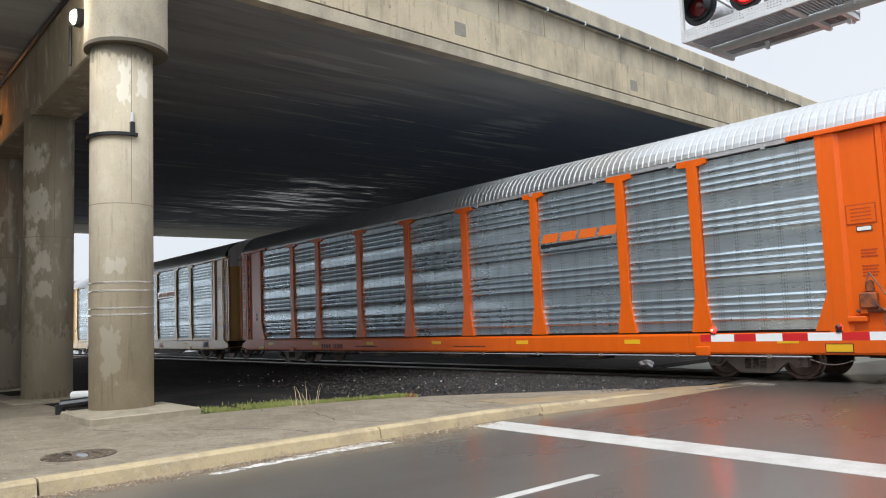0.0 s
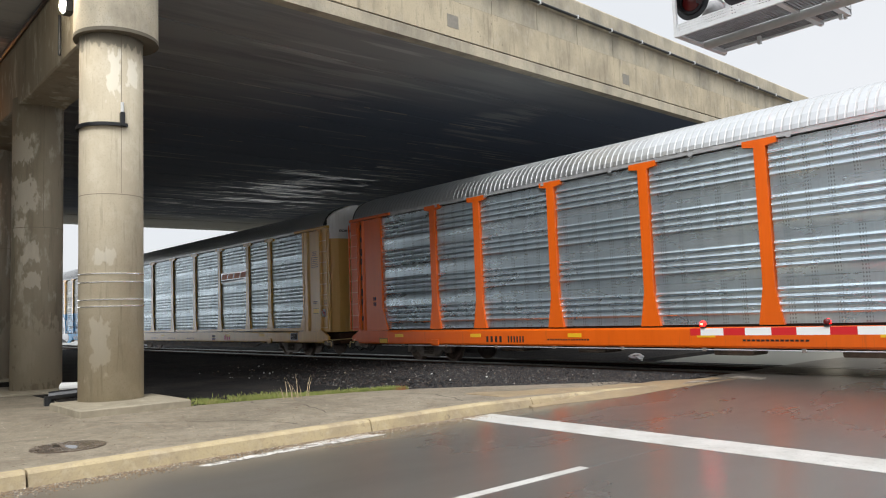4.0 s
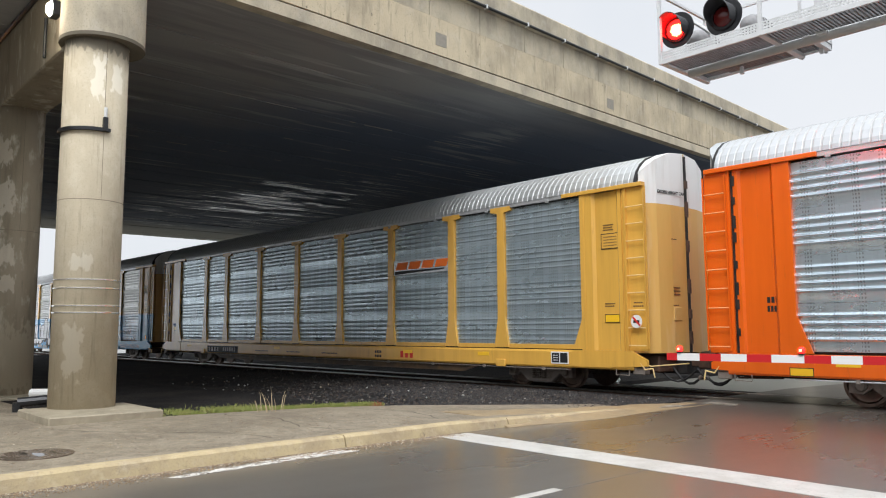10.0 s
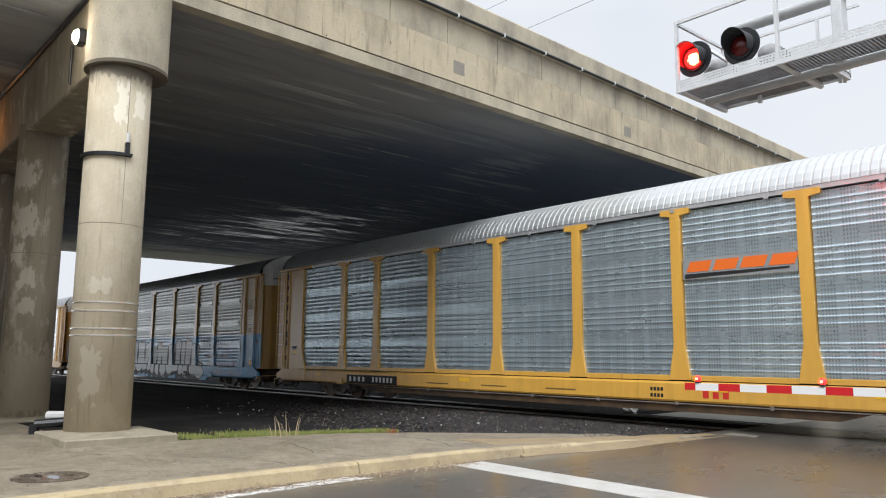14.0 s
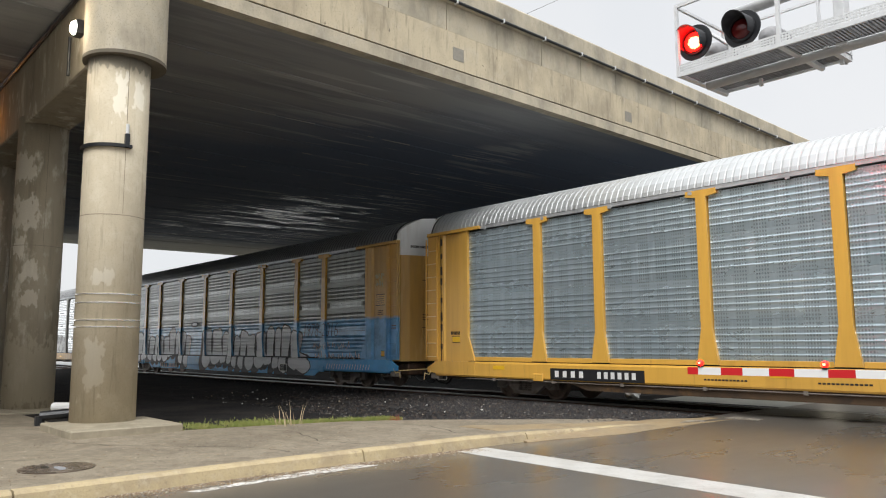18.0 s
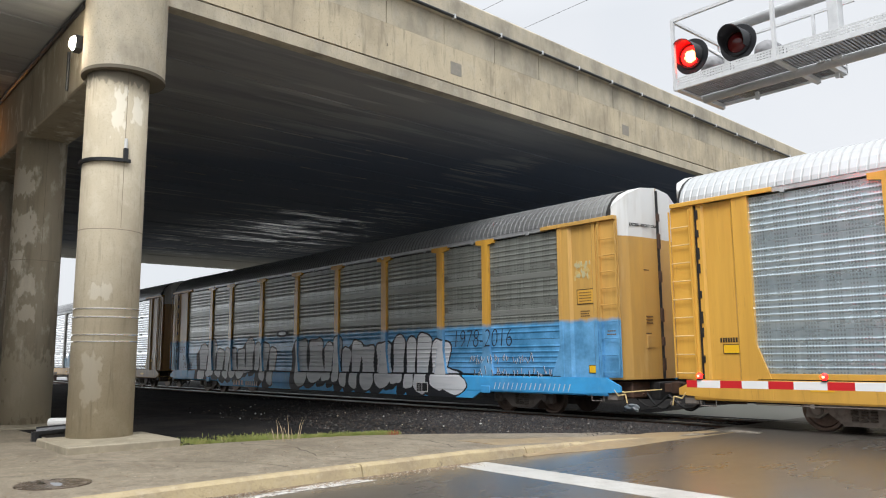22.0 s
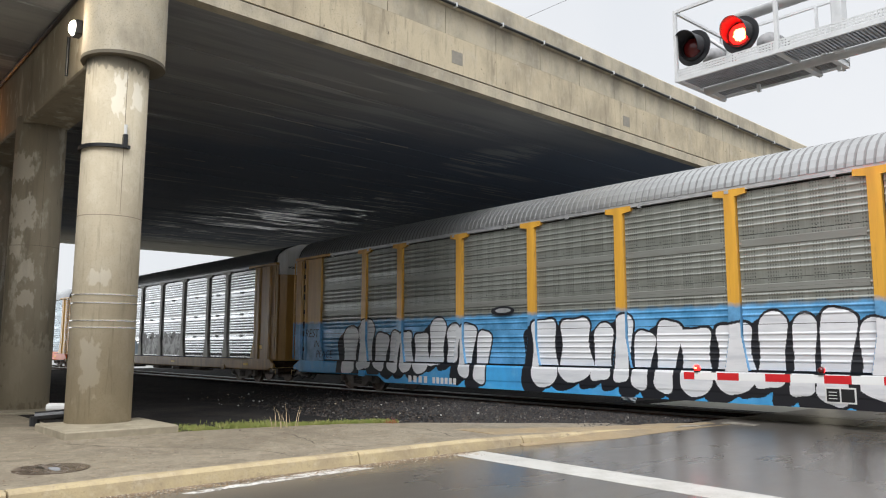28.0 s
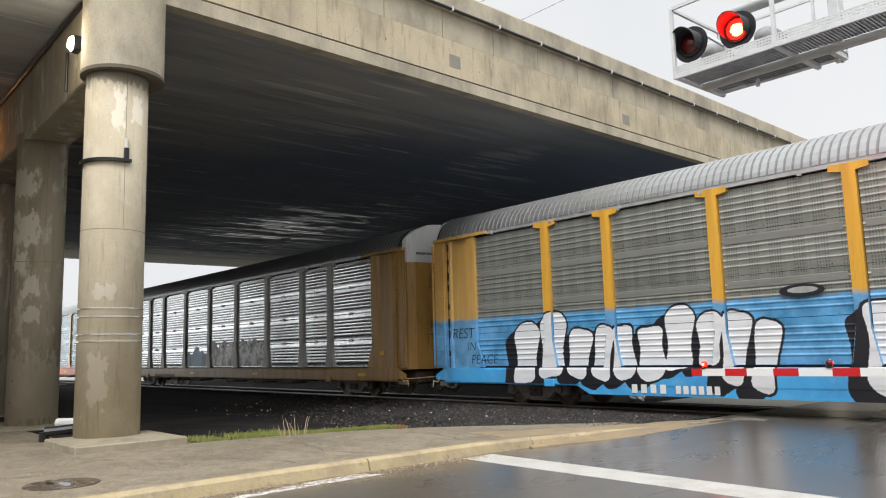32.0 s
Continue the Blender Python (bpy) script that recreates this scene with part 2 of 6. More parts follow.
def soot_and_shade(m, y0, y1, edge, colour, pale):
    """Soot and painted shade in a ragged belt over the track, with pale lime runs inside it."""
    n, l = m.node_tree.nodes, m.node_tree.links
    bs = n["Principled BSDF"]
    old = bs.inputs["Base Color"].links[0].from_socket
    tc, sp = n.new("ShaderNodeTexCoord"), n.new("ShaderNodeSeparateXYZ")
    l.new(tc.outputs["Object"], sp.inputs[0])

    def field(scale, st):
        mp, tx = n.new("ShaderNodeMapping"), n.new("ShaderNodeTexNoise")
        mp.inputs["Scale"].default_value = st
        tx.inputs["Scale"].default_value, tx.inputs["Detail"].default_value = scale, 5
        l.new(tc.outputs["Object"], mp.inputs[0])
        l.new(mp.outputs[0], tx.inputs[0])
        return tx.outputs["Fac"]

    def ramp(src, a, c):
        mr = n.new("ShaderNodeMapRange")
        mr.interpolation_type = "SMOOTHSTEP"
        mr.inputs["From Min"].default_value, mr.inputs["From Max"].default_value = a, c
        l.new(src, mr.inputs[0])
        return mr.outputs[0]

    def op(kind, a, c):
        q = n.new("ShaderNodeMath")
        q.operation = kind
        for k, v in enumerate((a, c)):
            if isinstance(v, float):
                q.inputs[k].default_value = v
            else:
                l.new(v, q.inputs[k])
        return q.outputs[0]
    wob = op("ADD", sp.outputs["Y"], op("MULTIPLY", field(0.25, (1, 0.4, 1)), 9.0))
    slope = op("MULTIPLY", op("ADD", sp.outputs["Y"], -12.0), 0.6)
    # the belt starts inward of the road face, where daylight falls off
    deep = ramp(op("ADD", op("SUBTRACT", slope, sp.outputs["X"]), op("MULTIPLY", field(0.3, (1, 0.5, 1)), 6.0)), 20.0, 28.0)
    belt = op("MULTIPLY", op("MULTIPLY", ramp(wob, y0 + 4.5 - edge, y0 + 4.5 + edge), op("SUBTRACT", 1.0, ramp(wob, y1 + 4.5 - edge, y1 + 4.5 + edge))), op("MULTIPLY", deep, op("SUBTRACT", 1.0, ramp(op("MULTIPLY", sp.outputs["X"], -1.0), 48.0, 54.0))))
    # the leak: lime runs along the beams, thick in the middle of a long patch and thin round it
    dx = op("DIVIDE", op("ADD", sp.outputs["X"], 39.5), 12.5)
    dy = op("DIVIDE", op("ADD", sp.outputs["Y"], -21.0), 5.8)
    leak = op("SUBTRACT", 1.0, ramp(op("ADD", op("MULTIPLY", dx, dx), op("MULTIPLY", dy, dy)), 0.05, 1.5))
    runs = op("ADD", field(1.2, (3.4, 0.26, 1)), op("MULTIPLY", op("ADD", field(3.6, (2.4, 0.16, 1)), -0.5), 0.5))
    cx = op("DIVIDE", op("ADD", sp.outputs["X"], 37.5), 5.0)
    cy = op("DIVIDE", op("ADD", sp.outputs["Y"], -20.0), 3.6)
    core = op("SUBTRACT", 1.0, ramp(op("ADD", op("MULTIPLY", cx, cx), op("MULTIPLY", cy, cy)), 0.0, 1.3))
    strong = op("MULTIPLY", ramp(op("ADD", runs, op("MULTIPLY", core, 0.055)), 0.60, 0.635), leak)
    faint = op("MULTIPLY", op("MULTIPLY", ramp(field(0.9, (3.0, 0.22, 1)), 0.57, 0.67), ramp(field(0.12, (1, 0.5, 1)), 0.40, 0.60)), 0.22)
    sx = op("DIVIDE", op("ADD", sp.outputs["X"], 20.0), 2.6)
    sy = op("DIVIDE", op("ADD", sp.outputs["Y"], -20.0), 1.6)
    small = op("MULTIPLY", op("SUBTRACT", 1.0, ramp(op("ADD", op("MULTIPLY", sx, sx), op("MULTIPLY", sy, sy)), 0.1, 1.2)), op("MULTIPLY", ramp(runs, 0.46, 0.60), 0.22))
    lime = op("MAXIMUM", op("MAXIMUM", strong, faint), small)
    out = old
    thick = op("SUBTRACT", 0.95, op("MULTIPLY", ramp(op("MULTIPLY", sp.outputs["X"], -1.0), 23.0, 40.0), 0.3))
    # blue-black shade colour, then a paler far edge for daylight from beyond
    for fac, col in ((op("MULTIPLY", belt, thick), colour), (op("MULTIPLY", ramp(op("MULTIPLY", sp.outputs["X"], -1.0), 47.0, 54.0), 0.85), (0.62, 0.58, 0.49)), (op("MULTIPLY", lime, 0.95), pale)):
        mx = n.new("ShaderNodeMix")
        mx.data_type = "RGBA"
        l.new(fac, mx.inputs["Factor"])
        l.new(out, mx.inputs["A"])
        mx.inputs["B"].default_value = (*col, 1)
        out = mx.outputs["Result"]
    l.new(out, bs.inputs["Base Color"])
    # the lime runs are wet
    for name, dry, wet in (("Roughness", 0.75, 0.22), ("Specular IOR Level", 0.12, 0.8)):
        mr = n.new("ShaderNodeMapRange")
        mr.inputs["To Min"].default_value, mr.inputs["To Max"].default_value = dry, wet
        l.new(lime, mr.inputs[0])
        l.new(mr.outputs[0], bs.inputs[name])


soot_and_shade(SOFFIT, 9.0, 45.0, 4.0, (0.15, 0.185, 0.26), (0.96, 0.96, 0.93))
ASPHALT = mat("wet_asphalt", (0.098, 0.086, 0.074), 0.28, 0, [((0.135, 0.122, 0.108), 0.30, 0.4, 0.7, 0.7, (1, 0.35, 1)), ((0.065, 0.06, 0.055), 0.9, 0.5, 0.75, 0.45, (1.3, 0.3, 1)), ((0.17, 0.16, 0.145), 90.0, 0.58, 0.75, 0.5, None), ((0.045, 0.042, 0.04), 60.0, 0.60, 0.72, 0.5, None)], 0.03, 200, rough_var=0.09)
WALK = mat("worn_asphalt_path", (0.25, 0.213, 0.152), 0.6, 0, [((0.34, 0.29, 0.22), 0.9, 0.42, 0.7, 0.6, None), ((0.13, 0.108, 0.08), 0.8, 0.50, 0.68, 0.7, (1, 1.4, 1)), ((0.15, 0.12, 0.085), 3.6, 0.48, 0.62, 0.65, None), ((0.40, 0.34, 0.25), 7.0, 0.56, 0.68, 0.5, None), ((0.15, 0.123, 0.092), 26.0, 0.50, 0.62, 0.6, None), ((0.44, 0.39, 0.31), 64.0, 0.58, 0.68, 0.7, None), ((0.06, 0.05, 0.038), 44.0, 0.62, 0.69, 0.8, None)], 0.5, 60)
KERB = mat("tan_kerb_concrete", (0.46, 0.37, 0.215), 0.85, 0, [((0.28, 0.22, 0.145), 1.6, 0.42, 0.66, 0.8, None), ((0.52, 0.44, 0.31), 8.0, 0.5, 0.7, 0.5, None), ((0.15, 0.12, 0.085), 5.0, 0.60, 0.70, 0.8, None), ((0.24, 0.19, 0.125), 38.0, 0.52, 0.68, 0.35, None)], 0.4, 40)
PAINT = mat("road_paint", (0.52, 0.51, 0.48), 0.5, 0, [((0.38, 0.365, 0.335), 2.5, 0.42, 0.66, 0.7, None), ((0.2, 0.19, 0.18), 30.0, 0.58, 0.70, 0.8, None)], 0.15, 60)
GUTTER_PAINT = mat("flaking_road_paint", (0.66, 0.645, 0.61), 0.6, 0, [((0.13, 0.115, 0.095), 9.0, 0.50, 0.58, 0.95, None), ((0.10, 0.09, 0.075), 28.0, 0.54, 0.60, 0.8, None)], 0.2, 60)
# black soil, its colour lowered further for shade under the bridge
DIRT_SHADE = mat("dark_soil_and_shade", (0.013, 0.0125, 0.013), 0.9, 0, [((0.040, 0.034, 0.028), 1.0, 0.4, 0.7, 0.8, None), ((0.02, 0.02, 0.02), 3.5, 0.5, 0.7, 0.7, None), ((0.10, 0.092, 0.085), 45.0, 0.64, 0.76, 0.4, None)], 0.6, 50, spec=0.1)
FAR = mat("far_ground", (0.20, 0.195, 0.185), 0.3, 0, [((0.12, 0.13, 0.09), 0.05, 0.4, 0.65, 0.7, None), ((0.2, 0.19, 0.175), 0.6, 0.45, 0.7, 0.5, None)])
STONE = mat("ballast_stone", (0.10, 0.095, 0.09), 0.75, 0, [((0.22, 0.21, 0.19), 1.3, 0.5, 0.7, 0.7, None), ((0.05, 0.045, 0.042), 2.3, 0.45, 0.65, 0.8, None)], 0.3, 40)
cw = ASPHALT.node_tree.nodes["Principled BSDF"]
cw.inputs["Coat Weight"].default_value, cw.inputs["Coat Roughness"].default_value, cw.inputs["Coat IOR"].default_value = 0.55, 0.23, 1.33
STEEL_RAIL = mat("polished_rail_steel", (0.45, 0.44, 0.43), 0.3, 1.0, [((0.3, 0.25, 0.2), 6.0, 0.5, 0.7, 0.4, None)])
RUST = mat("rusted_steel", (0.085, 0.05, 0.035), 0.8, 0.2, [((0.15, 0.075, 0.04), 5.0, 0.5, 0.7, 0.7, None)], 0.3, 40)
BLACK = mat("black_steel", (0.02, 0.02, 0.021), 0.6, 0.3, [((0.05, 0.045, 0.04), 4.0, 0.45, 0.7, 0.7, None)], 0.2, 30)
UNDER_TAN = mat("dusty_tan_steel", (0.24, 0.185, 0.14), 0.7, 0.1, [((0.12, 0.09, 0.07), 2.0, 0.42, 0.66, 0.8, None), ((0.34, 0.27, 0.2), 5.0, 0.52, 0.7, 0.6, None)])
SPRING = mat("worn_spring_steel", (0.20, 0.17, 0.15), 0.5, 0.4, [((0.10, 0.07, 0.05), 9.0, 0.45, 0.65, 0.8, None)])
WHEEL = mat("rusty_wheel_steel", (0.22, 0.16, 0.13), 0.45, 0.6, [((0.11, 0.08, 0.065), 6.0, 0.45, 0.66, 0.8, None)])
GRIME = mat("greasy_cast_steel", (0.28, 0.245, 0.215), 0.6, 0.3, [((0.14, 0.10, 0.08), 6.0, 0.5, 0.7, 0.7, None)], 0.2, 40)
GALV_DULL = mat("dull_galvanised_grating", (0.27, 0.275, 0.285), 0.5, 0.4, [((0.16, 0.16, 0.165), 7.0, 0.45, 0.68, 0.7, None)], 0.08, 40)
GALV = mat("galvanised_steel", (0.68, 0.69, 0.695), 0.5, 0.25, [((0.52, 0.53, 0.535), 6.0, 0.45, 0.68, 0.5, None)], 0.08, 40)
ALUM = mat("dull_aluminium", (0.60, 0.61, 0.62), 0.45, 0.6, [((0.42, 0.43, 0.44), 3.0, 0.45, 0.68, 0.7, None)])
PIPE_BLACK = mat("black_plastic_pipe", (0.015, 0.016, 0.018), 0.35)
PIPE_WHITE = mat("white_plastic_pipe", (0.7, 0.7, 0.68), 0.4)
GRASS = mat("spring_grass", (0.20, 0.24, 0.05), 0.7, 0, [((0.32, 0.29, 0.10), 6.0, 0.45, 0.65, 0.8, None)])
DRY = mat("dry_stems", (0.42, 0.33, 0.2), 0.8)
# emission stands in for bright haze; the backdrop is no lamp
HAZE_GLOW = glow("glowing_haze", (0.84, 0.86, 0.88), 1.0)
LAMP_WHITE = glow("lit_floodlight", (1.0, 0.93, 0.78), 90.0)
LAMP_SODIUM = glow("lit_sodium_lamp", (1.0, 0.35, 0.06), 3.5)
RED_LIT = glow("lit_red_lens", (1.0, 0.0016, 0.0008), 22.0)
RED_SMALL = glow("lit_small_red_lens", (1.0, 0.0012, 0.0006), 30.0)
RED_BEAM = glow("lit_red_beam_lens", (1.0, 0.02, 0.01), 110.0)
RED_CORE = glow("lit_lens_core", (1.0, 0.36, 0.13), 5.0)
RUNG_YELLOW = mat("worn_pale_rung", (0.78, 0.58, 0.26), 0.45)
RUNG_ORANGE = mat("worn_orange_rung", (0.85, 0.36, 0.14), 0.45)
SLOT = mat("dark_sheet_slot", (0.14, 0.135, 0.12), 0.6)
GREY_COVER = mat("matt_grey_cover", (0.34, 0.34, 0.345), 0.75, 0, [((0.22, 0.22, 0.225), 7.0, 0.45, 0.68, 0.7, None)])
RED_DARK = mat("unlit_red_lens", (0.10, 0.008, 0.008), 0.15)
VISOR = mat("dull_black_visor", (0.045, 0.046, 0.05), 0.6)
SIGNAL_BLACK = mat("black_signal_paint", (0.012, 0.013, 0.016), 0.4)
ARM_WHITE = mat("white_arm_sheeting", (0.78, 0.78, 0.77), 0.4)
ARM_RED = mat("red_arm_sheeting", (0.55, 0.015, 0.02), 0.4)
MANHOLE = mat("wet_cast_iron", (0.11, 0.085, 0.065), 0.2, 0.2, [((0.19, 0.15, 0.115), 6.0, 0.45, 0.65, 0.8, None)], 0.8, 30, rough_var=0.18)
WIRE = mat("overhead_wire", (0.12, 0.12, 0.12), 0.6)

ROOF = mat("pale_roof_sheet", (0.52, 0.54, 0.55), 0.32, 0.82, [((0.44, 0.45, 0.45), 0.8, 0.45, 0.68, 0.6, None), ((0.62, 0.63, 0.63), 2.5, 0.5, 0.7, 0.5, None)])
ROOF_WHITE = mat("white_roof_sheet", (0.55, 0.57, 0.57), 0.36, 0.62, [((0.45, 0.46, 0.46), 0.8, 0.45, 0.68, 0.6, None), ((0.60, 0.61, 0.61), 2.5, 0.5, 0.7, 0.5, None)])
ROOF_GREY = mat("dull_roof_sheet", (0.38, 0.39, 0.39), 0.42, 0.75, [((0.30, 0.30, 0.30), 0.8, 0.42, 0.66, 0.7, None)])
SEAM_PALE = mat("grey_roof_crease", (0.44, 0.45, 0.45), 0.5, 0.5)
SEAM_DARK = mat("dark_roof_crease", (0.19, 0.19, 0.19), 0.6, 0.4)
STREAK = (3.0, 1, 0.2)


def lacquer(*many):
    """A thin glossy film of old lacquer and rain over paint."""
    for m in many:
        bs = m.node_tree.nodes["Principled BSDF"]
        bs.inputs["Coat Weight"].default_value, bs.inputs["Coat Roughness"].default_value = 0.5, 0.2
        bs.inputs["Specular IOR Level"].default_value = 0.3
    return many[0]



def sheet(name, base, dark, pale, rough=0.42, metal=0.55, haze=0.35):
    return mat(name, base, rough, metal, [(dark, 0.7, 0.42, 0.68, 0.75, (0.5, 1, 1.5)), (pale, 2.2, 0.5, 0.72, 0.5, (0.25, 1, 2.5)), (dark, 5.0, 0.55, 0.72, 0.45, (2.5, 1, 0.25)), (pale, 4.0, 0.52, 0.70, haze, (2.2, 1, 0.10)), (dark, 11.0, 0.56, 0.70, haze, (2.0, 1, 0.08))], 0.02, 18, rough_var=0.06, vary=37.0)


PANEL_A = perforated(sheet("new_galvanised_sheet", (0.60, 0.70, 0.77), (0.44, 0.535, 0.60), (0.69, 0.79, 0.86), 0.28, 0.76))
PANEL_B = perforated(sheet("grey_galvanised_sheet", (0.53, 0.63, 0.685), (0.36, 0.45, 0.50), (0.68, 0.78, 0.83), 0.28, 0.64, 0.6), 0.06, 0.08, 0.30, 0.62, 0.34)
PANEL_C = over_below(perforated(sheet("brown_grey_sheet", (0.31, 0.325, 0.295), (0.20, 0.21, 0.185), (0.40, 0.415, 0.38), 0.36, 0.42, 0.5), bare=0.45), 2.4, (0.07, 0.44, 0.88))
PANEL_D = sheet("white_galvanised_sheet", (0.84, 0.86, 0.87), (0.68, 0.69, 0.70), (0.92, 0.94, 0.94), 0.17, 0.88, 0.2)
ORANGE = mat("orange_enamel", (0.78, 0.13, 0.007), 0.32, 0, [((0.70, 0.11, 0.004), 1.2, 0.42, 0.7, 0.7, STREAK), ((0.30, 0.09, 0.03), 4.0, 0.62, 0.78, 0.7, STREAK)])
YELLOW = mat("yellow_enamel", (0.74, 0.415, 0.075), 0.34, 0, [((0.60, 0.33, 0.06), 1.2, 0.42, 0.7, 0.7, STREAK), ((0.28, 0.16, 0.05), 4.0, 0.62, 0.78, 0.7, STREAK)])
YELLOW_C = over_below(mat("yellow_enamel_sprayed", (0.76, 0.41, 0.055), 0.36, 0, [((0.52, 0.27, 0.045), 1.2, 0.42, 0.7, 0.7, STREAK), ((0.25, 0.14, 0.05), 4.0, 0.60, 0.78, 0.7, STREAK)]), 2.4, (0.07, 0.46, 0.90))
YELLOW_D = mat("weathered_yellow", (0.52, 0.30, 0.08), 0.5, 0, [((0.32, 0.18, 0.055), 1.2, 0.40, 0.7, 0.8, STREAK), ((0.16, 0.09, 0.04), 4.0, 0.56, 0.75, 0.8, STREAK)])
lacquer(ORANGE, YELLOW, YELLOW_C, YELLOW_D, PANEL_C)
for wet in (YELLOW, YELLOW_C, PANEL_C):
    wet.node_tree.nodes["Principled BSDF"].inputs["Coat Weight"].default_value = 1.0
RUSTY_ORANGE = mat("rusty_orange_enamel", (0.32, 0.09, 0.025), 0.6, 0, [((0.09, 0.04, 0.03), 7.0, 0.42, 0.6, 0.85, None), ((0.6, 0.13, 0.02), 5.0, 0.55, 0.7, 0.6, None)])
RUSTY_YELLOW = mat("rusty_yellow_enamel", (0.09, 0.055, 0.028), 0.6, 0, [((0.04, 0.026, 0.018), 1.4, 0.42, 0.66, 0.8, (1, 1, 0.6)), ((0.20, 0.11, 0.04), 2.5, 0.52, 0.7, 0.6, None)])
POST_D = mat("grey_painted_post", (0.44, 0.43, 0.40), 0.5, 0.4, [((0.28, 0.27, 0.25), 2.0, 0.42, 0.7, 0.7, None)])
BLUE_SILL = mat("blue_sprayed_steel", (0.07, 0.42, 0.82), 0.45, 0, [((0.06, 0.25, 0.54), 0.9, 0.42, 0.7, 0.8, None), ((0.16, 0.46, 0.74), 2.2, 0.52, 0.7, 0.6, None)])
TAN_C = over_below(mat("faded_yellow_sprayed", (0.66, 0.39, 0.105), 0.45, 0, [((0.52, 0.31, 0.09), 1.2, 0.42, 0.66, 0.8, STREAK), ((0.30, 0.18, 0.07), 4.0, 0.60, 0.78, 0.7, STREAK)]), 2.4, (0.07, 0.46, 0.90))
END_WHITE = mat("white_end_paint", (0.70, 0.71, 0.70), 0.5, 0, [((0.5, 0.48, 0.44), 2.0, 0.5, 0.72, 0.7, STREAK)])
END_TAN = mat("faded_yellow_end", (0.58, 0.34, 0.085), 0.5, 0, [((0.42, 0.26, 0.09), 1.2, 0.42, 0.66, 0.8, STREAK), ((0.66, 0.48, 0.24), 2.0, 0.55, 0.75, 0.6, STREAK)])
END_PALE = mat("bleached_yellow_end", (0.66, 0.41, 0.12), 0.5, 0, [((0.58, 0.35, 0.09), 1.0, 0.42, 0.66, 0.8, STREAK), ((0.74, 0.56, 0.33), 2.0, 0.52, 0.75, 0.6, STREAK)])
MARK_SKIN = mat("smooth_mark_sheet", (0.60, 0.63, 0.65), 0.22, 0.6, [((0.5, 0.52, 0.54), 2.0, 0.45, 0.68, 0.6, None)])
MARK_BLACK = mat("black_stencil", (0.012, 0.012, 0.013), 0.6)
MARK_BROWN = mat("faded_stencil", (0.16, 0.09, 0.03), 0.6)
MARK_WHITE = mat("white_stencil", (0.75, 0.75, 0.73), 0.6)
MARK_YELLOW = mat("yellow_reflector", (0.85, 0.50, 0.02), 0.35)
MARK_RED = mat("red_sheeting", (0.6, 0.03, 0.02), 0.5)
MARK_ORANGE = mat("orange_vinyl", (0.80, 0.16, 0.02), 0.45)
SPRAY_WHITE = mat("white_spray", (0.76, 0.77, 0.79), 0.4, 0, [((0.5, 0.52, 0.56), 2.5, 0.45, 0.7, 0.6, (0.3, 1, 2.5))])
SPRAY_BLACK = mat("black_spray", (0.012, 0.013, 0.018), 0.5)
lacquer(SPRAY_WHITE, BLUE_SILL, TAN_C)


# ---- mesh helpers ----
def to_mesh(name, bm, material=None, smooth=False):
    me = bpy.data.meshes.new(name)
    bm.normal_update()
    bm.to_mesh(me)
    bm.free()
    for m in (material if isinstance(material, (list, tuple)) else [material]):
        if m:
            me.materials.append(m)
    if smooth:
        for p in me.polygons:
            p.use_smooth = True
    return me


def hang(name, me, parent=None, at=(0, 0, 0), label=""):
    ob = new(name, me)
    ob.location = at
    if parent:
        ob.parent = parent
    return tagged(ob, label) if label else ob


def part(name, bm, material, parent=None, label="", at=(0, 0, 0), smooth=False):
    return hang(name, to_mesh(name, bm, material, smooth), parent, at, label)


def holder(name, at=(0, 0, 0)):
    ob = new(name)
    ob.empty_display_size = 0.2
    ob.location = at
    return ob


def box(bm, x0, x1, y0, y1, z0, z1, bevel=0.0):
    vs = [bm.verts.new((x, y, z)) for x in (x0, x1) for y in (y0, y1) for z in (z0, z1)]
    fs = [bm.faces.new([vs[i] for i in q]) for q in ((0, 1, 3, 2), (4, 6, 7, 5), (0, 4, 5, 1), (2, 3, 7, 6), (0, 2, 6, 4), (1, 5, 7, 3))]
    if bevel:
        bmesh.ops.bevel(bm, geom=list({e for f in fs for e in f.edges}), offset=bevel, segments=1, affect="EDGES")
    return bm


def boxed(x0, x1, y0, y1, z0, z1, bevel=0.0):
    return box(bmesh.new(), x0, x1, y0, y1, z0, z1, bevel)


def tube(bm, a, b, r, seg=8, r2=None):
    a, b = Vector(a), Vector(b)
    d = (b - a).normalized()
    u = d.orthogonal().normalized()
    w = d.cross(u)
    r2 = r if r2 is None else r2
    ring = [[bm.verts.new(p + (u * math.cos(k * math.tau / seg) + w * math.sin(k * math.tau / seg)) * rr) for k in range(seg)] for p, rr in ((a, r), (b, r2))]
    for k in range(seg):
        bm.faces.new((ring[0][k], ring[0][(k + 1) % seg], ring[1][(k + 1) % seg], ring[1][k]))
    bm.faces.new(ring[0][::-1])
    bm.faces.new(ring[1])
    return bm


def tubes(pts, r, seg=8, bm=None):
    bm = bm or bmesh.new()
    for a, b in zip(pts, pts[1:]):
        tube(bm, a, b, r, seg)
    return bm


